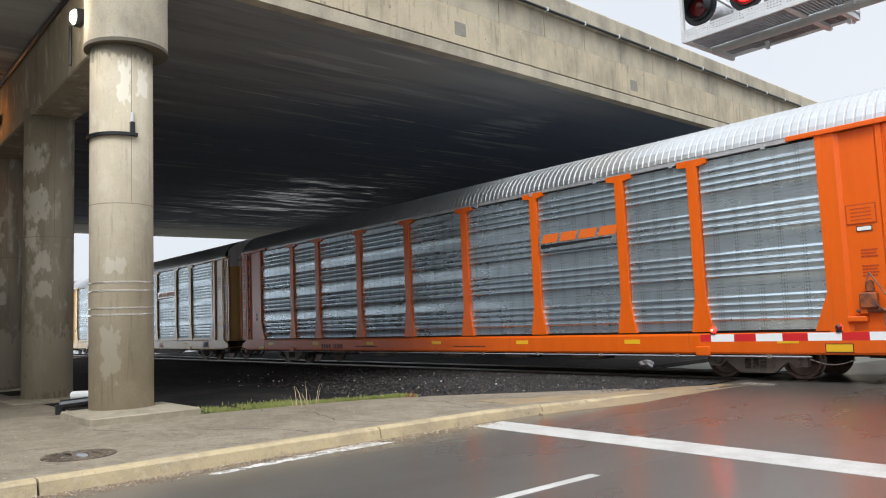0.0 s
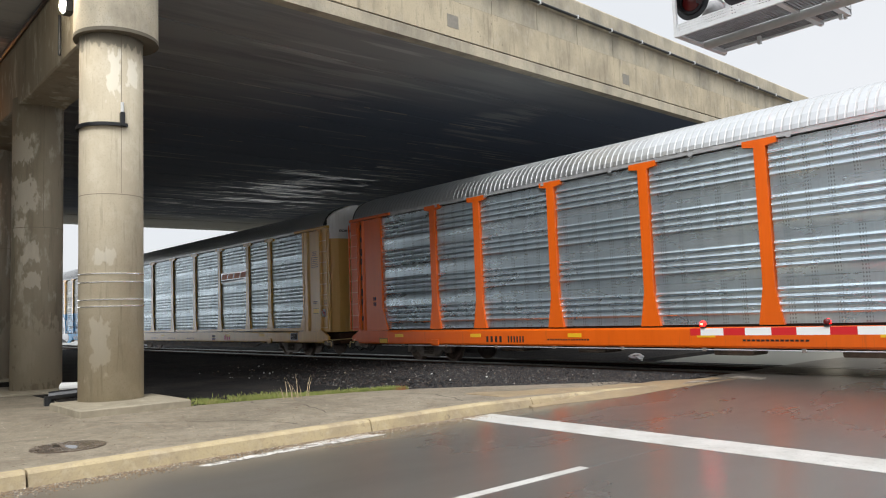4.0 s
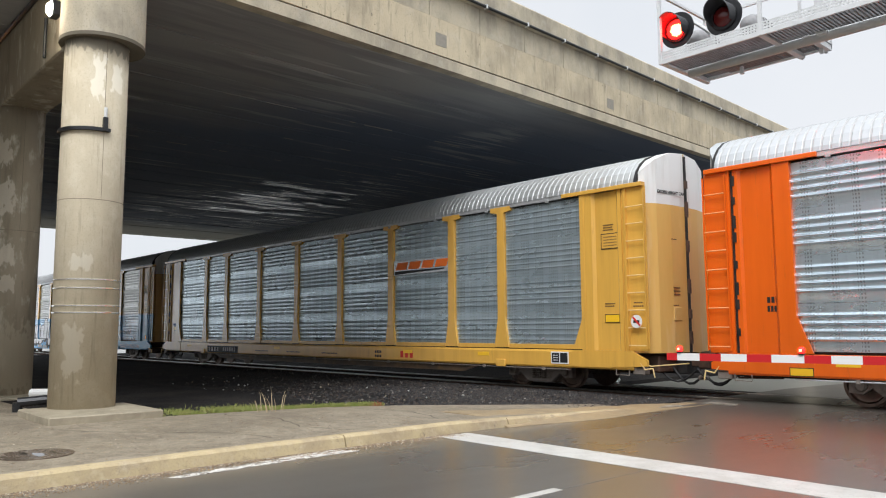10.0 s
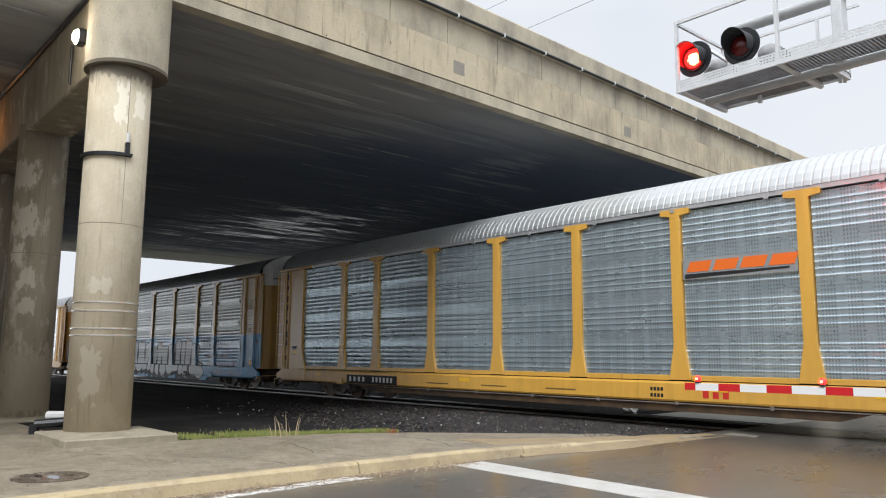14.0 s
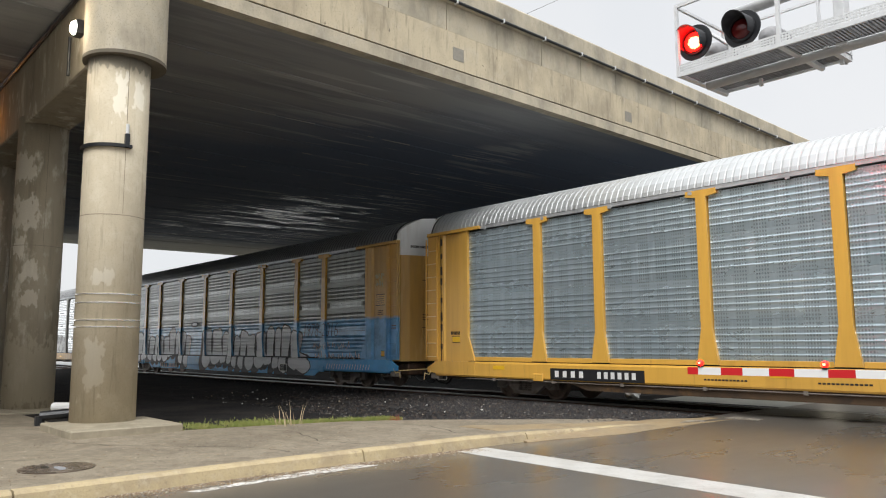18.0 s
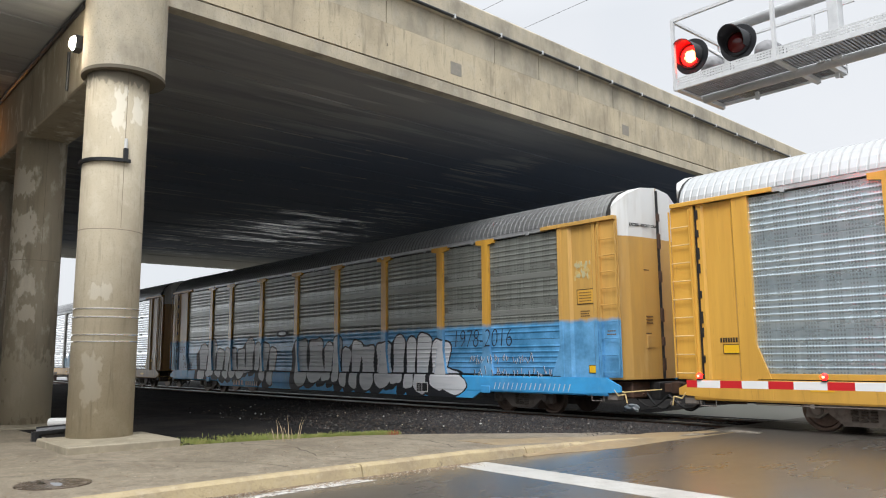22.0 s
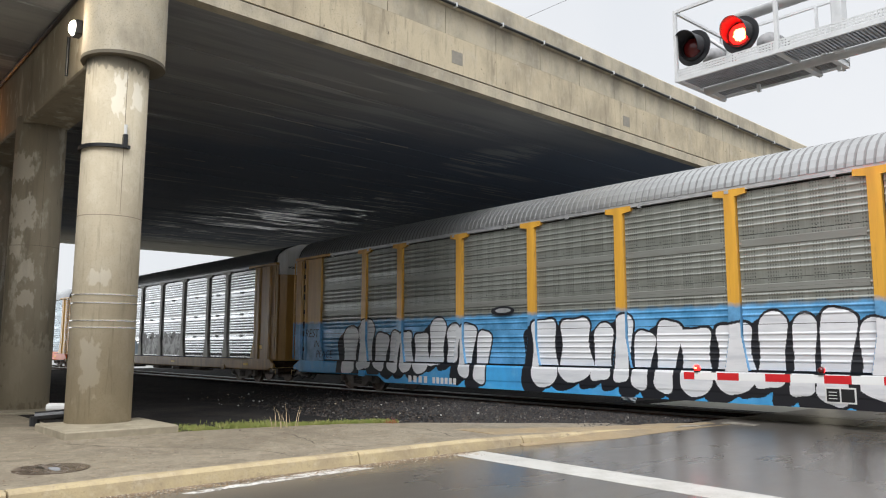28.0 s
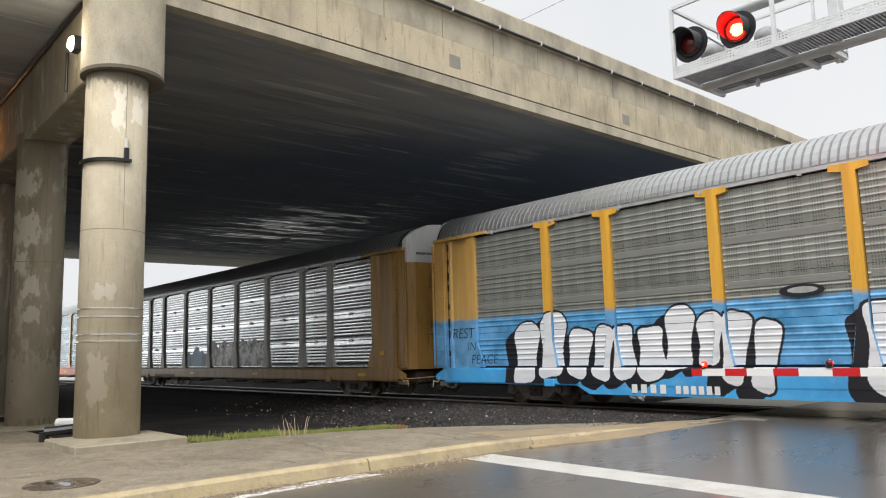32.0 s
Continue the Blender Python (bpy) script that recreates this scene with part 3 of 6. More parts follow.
def lathe(bm, profile, seg=32, axis="z", centre=(0, 0, 0)):
    """Turn (radius, height) pairs round an axis."""
    rings = []
    for r, h in profile:
        ring = []
        for k in range(seg):
            c, s = math.cos(k * math.tau / seg) * r, math.sin(k * math.tau / seg) * r
            p = (c, s, h) if axis == "z" else (c, h, s)
            ring.append(bm.verts.new(Vector(p) + Vector(centre)))
        rings.append(ring)
    for a, b in zip(rings, rings[1:]):
        for k in range(seg):
            bm.faces.new((a[k], a[(k + 1) % seg], b[(k + 1) % seg], b[k]))
    for ring, flip in ((rings[0], True), (rings[-1], False)):
        if profile[0 if flip else -1][0] > 1e-4:
            bm.faces.new(ring[::-1] if flip else ring)
    bmesh.ops.recalc_face_normals(bm, faces=bm.faces)
    return bm


def plate(bm, outline, y0, y1):
    """An outline of (x, z) pairs made y1 - y0 thick."""
    a = [bm.verts.new((x, y0, z)) for x, z in outline]
    b = [bm.verts.new((x, y1, z)) for x, z in outline]
    n = len(a)
    bm.faces.new(a)
    bm.faces.new(b[::-1])
    for k in range(n):
        bm.faces.new((a[k], b[k], b[(k + 1) % n], a[(k + 1) % n]))
    bmesh.ops.recalc_face_normals(bm, faces=bm.faces)
    return bm


def extrude_x(bm, section, x0, x1, closed=False):
    """A (y, z) section drawn along x."""
    a = [bm.verts.new((x0, y, z)) for y, z in section]
    b = [bm.verts.new((x1, y, z)) for y, z in section]
    n = len(a)
    for k in range(n if closed else n - 1):
        bm.faces.new((a[k], a[(k + 1) % n], b[(k + 1) % n], b[k]))
    if closed:
        bm.faces.new(a[::-1])
        bm.faces.new(b)
    bmesh.ops.recalc_face_normals(bm, faces=bm.faces)
    return bm


def word(text, size, material, parent, at, label, rot=(90, 0, 0), name="lettering", shear=0.0, thin=0.0):
    """Flat lettering in the built-in font, 3 mm thick, facing -y."""
    cu = bpy.data.curves.new("lettering", "FONT")
    cu.body, cu.size, cu.extrude, cu.shear, cu.offset = text, size, 0.0015, shear, thin
    tmp = bpy.data.objects.new("lettering_source", cu)
    scene.collection.objects.link(tmp)
    dg = bpy.context.evaluated_depsgraph_get()
    me = bpy.data.meshes.new_from_object(tmp.evaluated_get(dg))
    bpy.data.objects.remove(tmp)
    me.materials.clear()
    me.materials.append(material)
    ob = hang(name, me, parent, at, label)
    ob.rotation_euler = [radians(a) for a in rot]
    return ob


# ---- the ground, road and kerb ----
RAIL = 0.09            # top of rail above the road in front
NEAR, MID = 15.13, 16.655  # side of the train, middle of the track


def road_height(y):
    s = min(1, max(0, (y - 10.5) / 4.0))
    e = min(1, max(0, (24.5 - y) / 5.0))
    return 0.085 * s * s * (3 - 2 * s) * e


ground = tagged(part("ground", boxed(-900, 900, -300, 1500, -0.6, -0.12), FAR), "flat grey-brown open ground reaching the horizon", "ground", kind="structure")


def strip(x_of, ys, z_of, depth=0.3):
    """A slab along y: x_of(y) gives its two edges, z_of(y) its top."""
    bm = bmesh.new()
    rows = []
    for y in ys:
        a, b = x_of(y)
        rows.append([bm.verts.new((a + (b - a) * k / 6, y, z_of(y))) for k in range(7)])
    for r, s in zip(rows, rows[1:]):
        for k in range(6):
            bm.faces.new((r[k], r[k + 1], s[k + 1], s[k]))
    low = [[bm.verts.new((v.co.x, v.co.y, v.co.z - depth)) for v in (r[0], r[-1])] for r in rows]
    for (r, s), (p, q) in zip(zip(rows, rows[1:]), zip(low, low[1:])):
        bm.faces.new((r[0], s[0], q[0], p[0]))
        bm.faces.new((r[-1], p[1], q[1], s[-1]))
    bmesh.ops.recalc_face_normals(bm, faces=bm.faces)
    return bm


def kerb_x(y):
    """The kerb's road side."""
    if y < 8.2:
        return -8.78 + 0.035 * max(0, 4.5 - y) - 0.003 * (y - 6)
    return -8.78 + 0.028 * (y - 8.2) ** 1.5


ROAD_Y = [-40, -20, -8, 0, 4, 8, 10] + [10.5 + 0.4 * k for k in range(36)] + [30, 60, 120, 300]
road = tagged(part("road", strip(lambda y: (kerb_x(min(y, 13.2)) - 0.02, 14.0), ROAD_Y, road_height), ASPHALT), "wet dark asphalt road running over the level crossing", "road", kind="structure")

PATH_Z = 0.15


def path_z(y):
    d = min(1, max(0, (y - 8.3) / 4.2))
    return PATH_Z - 0.085 * d


def walk_edge(y):
    if y < 4.0:
        return -60.0
    if y < 9.6:
        return -13.0 + 0.13 * max(0, y - 5.0) ** 1.45
    return -13.0 + 0.13 * 4.6 ** 1.45 + 0.62 * (y - 9.6)


pavement = tagged(part("pavement", strip(lambda y: (min(walk_edge(y), kerb_x(y) - 0.25), kerb_x(y) - 0.18), [-40, -10, -4, 0, 2, 3, 3.99, 4.0] + [4.2 + 0.25 * k for k in range(36)], path_z, 0.3), WALK), "worn patchy asphalt footpath behind the kerb", "pavement", kind="structure")

track_bed = tagged(part("track_bed", strip(lambda y: (-58, kerb_x(min(y, 13.2)) - 0.1), [3.5, 5, 7, 8.5, 9.5, 11, 12.5, 14, 15, 18.9], lambda y: 0.125 if y < 9 else 0.04 if y < 13 else 0.0), DIRT_SHADE), "dark oily soil and cinders beside the track", "ground", kind="structure")

# dark sheet put over the far ground in place of the bridge's shade
tagged(part("shade_sheet_beyond", strip(lambda y: (-58, -13.6 - 0.056 * (y - 19)), [18.9, 30, 45, 60, 80], lambda y: -0.004), DIRT_SHADE), "near-black sheet painted for the bridge's shade beyond the track", "ground", kind="structure")
kerb = tagged(holder("kerb", (0, 0, 0)), "tan concrete kerb along the road, low at the crossing", "kerb", kind="structure")
KY = [-6, -2.2, 1.86, 6.16, 9.4, 12.9]
for y0, y1 in zip(KY, KY[1:]):
    bm = bmesh.new()
    ys = [y0 + 0.012 + (y1 - y0 - 0.024) * k / 8 for k in range(9)]
    prev = None
    for y in ys:
        x, h = kerb_x(y), path_z(y) + 0.01
        row = [bm.verts.new(p) for p in ((x - 0.2, y, -0.2), (x - 0.2, y, h), (x - 0.05, y, h), (x - 0.015, y, h - 0.03), (x + 0.02, y, 0.0), (x + 0.02, y, -0.2))]
        if prev:
            for k in range(6):
                bm.faces.new((prev[k], prev[(k + 1) % 6], row[(k + 1) % 6], row[k]))
        else:
            bm.faces.new(row)
        prev = row
    bm.faces.new(prev[::-1])
    bmesh.ops.recalc_face_normals(bm, faces=bm.faces)
    part("kerb_stone", bm, KERB, kerb)


def flat_quad(name, corners, material, label, category, lift=0.004, parent=None):
    bm = bmesh.new()
    a = [bm.verts.new((x, y, road_height(y) + lift)) for x, y in corners]
    b = [bm.verts.new((x, y, road_height(y) - 0.02)) for x, y in corners]
    bm.faces.new(a)
    n = len(a)
    for k in range(n):
        bm.faces.new((a[k], b[k], b[(k + 1) % n], a[(k + 1) % n]))
    bmesh.ops.recalc_face_normals(bm, faces=bm.faces)
    return tagged(part(name, bm, material), label, category, kind="structure")


flat_quad("stop_line", [(-8.62, 7.76), (-2.88, 7.64), (2.0, 7.5), (2.0, 8.1), (-2.9, 8.26), (-8.66, 8.38)], PAINT, "worn white stop line painted across the wet road", "road marking")
flat_quad("lane_line", [(-5.08, 1.0), (-4.96, 1.0), (-4.96, 6.12), (-5.08, 6.12)], PAINT, "white dashed lane line on wet asphalt", "road marking")
flat_quad("edge_line", [(-8.34, 3.5), (-8.24, 3.6), (-8.33, 4.6), (-8.42, 6.14), (-8.72, 5.85), (-8.56, 4.7)], GUTTER_PAINT, "flaking white edge line along the kerb", "road marking")

SEAM = mat("worn_seam", (0.125, 0.118, 0.108), 0.4, 0, [((0.09, 0.085, 0.078), 7.0, 0.45, 0.6, 0.8, None)])
CRACK = mat("dark_crack", (0.11, 0.095, 0.072), 0.9)
flat_quad("paving_seam", [(-5.02, 6.12), (-4.985, 6.12), (-4.985, 7.7), (-5.02, 7.7)], SEAM, "thin pale worn seam between the lanes", "road seam", 0.002)
rnd = random.Random(5)
for pts in (((-11.9, 8.5), (-10.6, 8.9), (-9.2, 8.4)), ((-12.6, 6.2), (-11.4, 6.6), (-10.1, 6.3), (-9.1, 6.6)), ((-12.4, 3.4), (-11.2, 4.2), (-10.4, 5.1), (-9.2, 5.4)), ((-11.2, 4.2), (-10.9, 2.9), (-11.3, 1.6))):
    line = []
    for (xa, ya), (xb, yb) in zip(pts, pts[1:]):
        line += [(xa + (xb - xa) * k / 6 + rnd.gauss(0, 0.03), ya + (yb - ya) * k / 6 + rnd.gauss(0, 0.03)) for k in range(6)]
    bm = bmesh.new()
    prev = None
    for x, y in line:
        w = rnd.uniform(0.006, 0.018)
        row = [bm.verts.new((x, y - w, path_z(y) + 0.003)), bm.verts.new((x, y + w, path_z(y) + 0.003))]
        if prev:
            bm.faces.new((prev[0], row[0], row[1], prev[1]))
        prev = row
    part("crack", bm, CRACK, pavement)

# ---- track ----
for k, y in enumerate((MID - 0.755, MID + 0.755)):
    rail = holder("rail")
    tagged(rail, "worn steel rail with a polished head, set in dark ballast", "rail", "rails of the track", "structure")
    bm = extrude_x(bmesh.new(), [(y - 0.07, RAIL - 0.16), (y + 0.07, RAIL - 0.16), (y + 0.07, RAIL - 0.145), (y + 0.012, RAIL - 0.12), (y + 0.012, RAIL - 0.04), (y - 0.012, RAIL - 0.04), (y - 0.012, RAIL - 0.12), (y - 0.07, RAIL - 0.145)], -160, 60, True)
    part("web", bm, RUST, rail)
    part("head", boxed(-160, 60, y - 0.036, y + 0.036, RAIL - 0.04, RAIL, 0.006), STEEL_RAIL, rail, "polished railhead")

# ---- the overpass ----
BX = math.tan(radians(3.2))


def fx(y):
    """The face of the overpass towards the road."""
    return -14.2 - BX * (y - 5.3)


def fz(y):
    """The soffit at the face."""
    return 8.44 + 0.0106 * (y - 5.3)


BRIDGE_Y = (-40, 85)


def along(section, y0=BRIDGE_Y[0], y1=BRIDGE_Y[1], closed=True, shift=0.0):
    """A section of (out, up) pairs drawn along the face of the overpass; out is towards the road."""
    bm = bmesh.new()
    ends = [[bm.verts.new((fx(y) + o + shift, y, fz(y) + u)) for o, u in section] for y in (y0, y1)]
    n = len(section)
    for k in range(n):
        bm.faces.new((ends[0][k], ends[0][(k + 1) % n], ends[1][(k + 1) % n], ends[1][k]))
    bm.faces.new(ends[0][::-1])
    bm.faces.new(ends[1])
    bmesh.ops.recalc_face_normals(bm, faces=bm.faces)
    return bm


overpass = tagged(holder("overpass", (-34, 20, 0)), "wide concrete road overpass with a stained tan parapet face", "bridge", kind="structure")


def bpart(name, bm, material, label="", parent=None):
    ob = part(name, bm, material, parent or overpass, label)
    ob.matrix_parent_inverse = Matrix.Translation((34, -20, 0))
    return ob


bpart("edge_beam", along([(0.0, 0.095), (0.0, 0.40), (-0.30, 0.40), (-0.30, 0.095)]), CONCRETE, "weathered tan concrete edge beam")
bpart("drip_groove", along([(-0.05, 0.40), (-0.05, 0.44), (-0.3, 0.44), (-0.3, 0.40)]), BLACK, "dark drip groove")
for y0 in [-40 + 6.1 * k for k in range(21)]:
    bpart("beam_face", along([(0.0, 0.44), (0.0, 1.45), (-0.35, 1.45), (-0.35, 0.44)], y0 + 0.004, y0 + 6.096), CONCRETE_TAN)
    for j in range(3):
        bpart("parapet", along([(-0.012, 1.46), (-0.012, 2.24), (-0.35, 2.24), (-0.35, 1.46)], y0 + 0.012 + 2.033 * j, y0 + 2.02 + 2.033 * j), CONCRETE)
bpart("coping", along([(0.10, 2.24), (0.10, 2.83), (0.04, 2.90), (-0.42, 2.90), (-0.42, 2.24)]), CONCRETE, "stained concrete coping")
bm = bmesh.new()
y0, y1 = BRIDGE_Y
tube(bm, (fx(y0) + 0.15, y0, fz(y0) + 2.27), (fx(y1) + 0.15, y1, fz(y1) + 2.27), 0.045, 8)
conduit = bpart("conduit", bm, PIPE_BLACK, "dark conduit pipe strapped under the coping")
for k in range(26):
    y = -4 + 1.9 * k
    bpart("pipe_clip", boxed(fx(y) + 0.08, fx(y) + 0.21, y - 0.025, y + 0.025, fz(y) + 2.21, fz(y) + 2.33), GALV)
for y, up, w, h in ((13.3, 0.87, 0.42, 0.36), (21.7, 0.80, 0.42, 0.36), (33.6, 0.8, 0.45, 0.4)):
    bpart("mortar_patch", along([(0.006, up - h / 2), (0.006, up + h / 2), (-0.02, up + h / 2), (-0.02, up - h / 2)], y - w / 2, y + w / 2), PATCH_GREY, "darker square mortar patch")

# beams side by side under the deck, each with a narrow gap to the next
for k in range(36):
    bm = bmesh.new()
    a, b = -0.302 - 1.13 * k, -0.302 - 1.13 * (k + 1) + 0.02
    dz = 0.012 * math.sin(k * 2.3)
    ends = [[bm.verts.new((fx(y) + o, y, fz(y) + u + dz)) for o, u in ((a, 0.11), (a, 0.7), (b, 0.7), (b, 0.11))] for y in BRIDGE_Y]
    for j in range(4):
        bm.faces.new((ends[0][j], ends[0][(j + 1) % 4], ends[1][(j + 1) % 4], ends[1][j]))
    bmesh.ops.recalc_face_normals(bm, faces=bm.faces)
    bpart("deck_beam", bm, SOFFIT, "dark sooty concrete beam with painted shade and pale water streaks")
rnd = random.Random(21)
LIME = mat("lime_crust", (0.33, 0.325, 0.31), 0.8)
for joint, y, y1 in ((5, 5.5, 21.0), (11, 9.0, 22.0), (8, 14.0, 24.0)):
    while y < y1:
        long, wide = rnd.uniform(0.15, 1.3), rnd.uniform(0.012, 0.045)
        o = -0.29 - 1.13 * joint
        bm = bmesh.new()
        box(bm, fx(y) + o - wide, fx(y) + o, y, y + long, fz(y) + 0.092, fz(y) + 0.15)
        bpart("lime_crust", bm, LIME)
        y += long + rnd.choice((0.1, 0.4, 1.1, 2.2))
bm = along([(-0.36, 0.72), (-0.36, 1.2), (-41.4, 1.2), (-41.4, 0.72)])
bpart("deck", bm, CONCRETE)
bpart("far_edge_beam", along([(-41.0, 0.10), (-41.0, 2.4), (-41.45, 2.4), (-41.45, 0.10)]), CONCRETE)

# piers: a row of round columns parallel to the track, and the cap they carry
PIER_Y = 4.45
CAP_Z = 6.83
pier = tagged(holder("bridge_pier", (-14.45, PIER_Y, 0)), "row of round concrete columns under a concrete cap beam", "bridge pier", kind="structure")


def ppart(name, bm, material, label="", smooth=False, parent=None):
    ob = part(name, bm, material, parent or pier, label, smooth=smooth)
    if not parent:
        ob.matrix_parent_inverse = Matrix.Translation((14.45, -PIER_Y, 0))
    return ob


for k in range(7):
    x = -14.45 - 5.47 * k
    y = PIER_Y - 0.01 * k
    top = 0.275 if k == 0 else 0.18
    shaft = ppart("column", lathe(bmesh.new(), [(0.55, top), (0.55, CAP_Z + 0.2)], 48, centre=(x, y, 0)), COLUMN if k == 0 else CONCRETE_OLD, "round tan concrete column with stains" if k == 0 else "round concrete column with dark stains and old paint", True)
    if k == 0:
        ppart("capital", lathe(bmesh.new(), [(0.5, CAP_Z + 0.05), (0.735, CAP_Z + 0.05), (0.74, CAP_Z + 0.06), (0.74, fz(5) + 0.4)], 64, centre=(x, y + 0.09, 0)), CONCRETE, "wide round concrete capital", False)
    ppart("plinth", boxed(x - 1.35 if k else -14.75, x + 1.3 if k else -12.9, y - 0.95, y + 0.85, -0.1, top, 0.02), PLINTH, "low square concrete plinth")
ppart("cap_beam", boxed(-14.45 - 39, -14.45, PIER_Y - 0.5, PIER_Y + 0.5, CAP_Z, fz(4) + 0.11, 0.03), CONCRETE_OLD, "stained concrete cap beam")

# a far pier and end wall beyond the track, unseen, added to cut light
unseen_pier = tagged(holder("bridge_pier", (-16.8, 40.5, 0)), "unseen row of round concrete columns added to cut light beyond the track", "bridge pier", kind="structure")
for k in range(7):
    ob = part("column", lathe(bmesh.new(), [(0.55, 0.0), (0.55, 7.4)], 32), CONCRETE, unseen_pier, at=(-5.47 * k, 0, 0), smooth=True)
part("cap_beam", boxed(-38, 0.5, -0.5, 0.5, 7.2, fz(40) + 0.11, 0.03), CONCRETE, unseen_pier, "concrete cap beam")
tagged(part("light_wall_far", boxed(-57, fx(58) - 0.3, 57, 58.5, -0.1, fz(58) + 0.11), CONCRETE), "unseen concrete wall added to cut light beyond the track", "wall", kind="structure")

# unseen wall, set to limit the light that enters the near span
tagged(part("light_wall_near", boxed(-54, -13.6, -20.5, -19, -0.1, fz(-19) + 0.11), CONCRETE), "unseen concrete wall added to cut light from the near span", "wall", kind="structure")

# ---- train ----
BAYS = [(-11.95, -9.17), (-9.17, -7.17), (-7.17, -4.3), (-4.3, -1.43), (-1.43, 1.43), (1.43, 4.3), (4.3, 7.17), (7.17, 9.17), (9.17, 11.95)]
POSTS = [-9.17, -7.17, -4.3, -1.43, 1.43, 4.3, 7.17, 9.17]
Z0, Z1 = 1.055, 4.80
SIDE = -1.525
HALF = [(-1.52, 4.93), (-1.495, 5.03), (-1.41, 5.21), (-1.25, 5.40), (-1.0, 5.57), (-0.66, 5.69)]
SECTION = HALF + [(0.0, 5.78)] + [(-y, z) for y, z in reversed(HALF)]


def rib_profile(height, ribs, depth, flat=0.32, wide=0.6):
    """(out, up) pairs of one pressed sheet: flat margins, and between them a row of soft round ridges."""
    pts = [(0.0, 0.0)]
    z, pitch = flat * height * 0.5, height * (1 - flat) / ribs
    for k in range(ribs):
        pts += [(depth * (0.5 - 0.5 * math.cos(math.tau * q / 8)), z + pitch * (k + 0.5 + wide * (q / 8 - 0.5))) for q in range(9)]
    return pts + [(0.0, height * (1 - flat * 0.5)), (0.0, height)]


PANEL_MESHES = {}


def panel_mesh(width, style, row, material):
    key = (round(width, 3), style, row, material.name)
    if key not in PANEL_MESHES:
        rows, ribs, depth, gap, flat = {"a": (4, 4, 0.036, 0.004, 0.34), "b": (4, 5, 0.011, 0.004, 0.26), "c": (4, 5, 0.015, 0.012, 0.26), "d": (4, 6, 0.012, 0.03, 0.24)}[style]
        h = (Z1 - Z0) / rows
        prof = [(SIDE + 0.075 - o, Z0 + row * h + u) for o, u in rib_profile(h - gap, ribs, depth, flat, {"a": 0.6, "d": 0.36}.get(style, 0.5))]
        prof += [(SIDE + 0.10, Z0 + (row + 1) * h - gap), (SIDE + 0.10, Z0 + row * h)]
        bm = extrude_x(bmesh.new(), prof, -width / 2, width / 2, True)
        if style in "bc" and row:
            # bolt heads along the lapped margin
            many = 4 if width > 2.4 else 3
            for k in range(many):
                first, x = len(bm.faces), -width / 2 + width * (k + 0.5) / many
                box(bm, x - 0.010, x + 0.010, SIDE + 0.066, SIDE + 0.08, Z0 + row * h + 0.035, Z0 + row * h + 0.055)
                bm.faces.ensure_lookup_table()
                for f in bm.faces[first:]:
                    f.material_index = 1
        me = to_mesh("panel", bm, [material, BLACK], True)
        me.set_sharp_from_angle(angle=radians(50))
        PANEL_MESHES[key] = me
    return PANEL_MESHES[key]


SHARED = {}


def shared(key, make):
    if key not in SHARED:
        SHARED[key] = make()
    return SHARED[key]


def roof_mesh(material):
    """An arched roof sheet with pressed ribs across it."""
    bm = bmesh.new()
    xs, rows = [], []
    n = 154
    for k in range(n):
        c = -13.55 + 27.1 * (k + 0.5) / n
        xs += [(c - 0.078, 0.0), (c - 0.066, 0.018), (c + 0.056, 0.018), (c + 0.068, 0.0)]
    for x, up in xs:
        rows.append([bm.verts.new((x, y * (1 + up * 0.3), z + (up * 0.8 * max(0.0, 1 - abs(y) / 1.9) if 0 < j < len(SECTION) - 1 else 0))) for j, (y, z) in enumerate(SECTION)])
    for r, q in zip(rows, rows[1:]):
        for j in range(len(SECTION) - 1):
            f = bm.faces.new((r[j], r[j + 1], q[j + 1], q[j]))
            # rib flanks take the darker crease tone
            f.material_index = 1 if abs(q[j].co.x - r[j].co.x) < 0.03 else 0
    bmesh.ops.recalc_face_normals(bm, faces=bm.faces)
    return to_mesh("roof", bm, [material, SEAM_DARK if material is ROOF_GREY else SEAM_PALE])


def post_mesh(material):
    out = [(-0.26, Z0 - 0.02), (-0.13, Z0 + 0.75), (-0.125, Z1 - 0.09), (-0.37, Z1 - 0.05), (-0.37, Z1 + 0.07), (0.37, Z1 + 0.07), (0.37, Z1 - 0.05), (0.125, Z1 - 0.09), (0.13, Z0 + 0.75), (0.26, Z0 - 0.02)]
    bm = plate(bmesh.new(), out, SIDE - 0.0, SIDE + 0.12)
    return to_mesh("post", bm, material)


def ladder_parts(car, x, material, z0=1.05, z1=4.75, w=0.50):
    lad = part("ladder", boxed(x - w / 2 - 0.013, x - w / 2 + 0.013, SIDE - 0.06, SIDE - 0.02, z0, z1), material, car)
    part("ladder_rail", boxed(x + w / 2 - 0.013, x + w / 2 + 0.013, SIDE - 0.06, SIDE - 0.02, z0, z1), material, lad)
    for k in range(9):
        z = z0 + 0.08 + k * 0.405
        part("rung", tube(bmesh.new(), (x - w / 2, SIDE - 0.04, z), (x + w / 2, SIDE - 0.04, z), 0.013, 6), RUNG_ORANGE if material is ORANGE else material if material in (TAN_C, YELLOW_D) else RUNG_YELLOW, lad)
    return lad


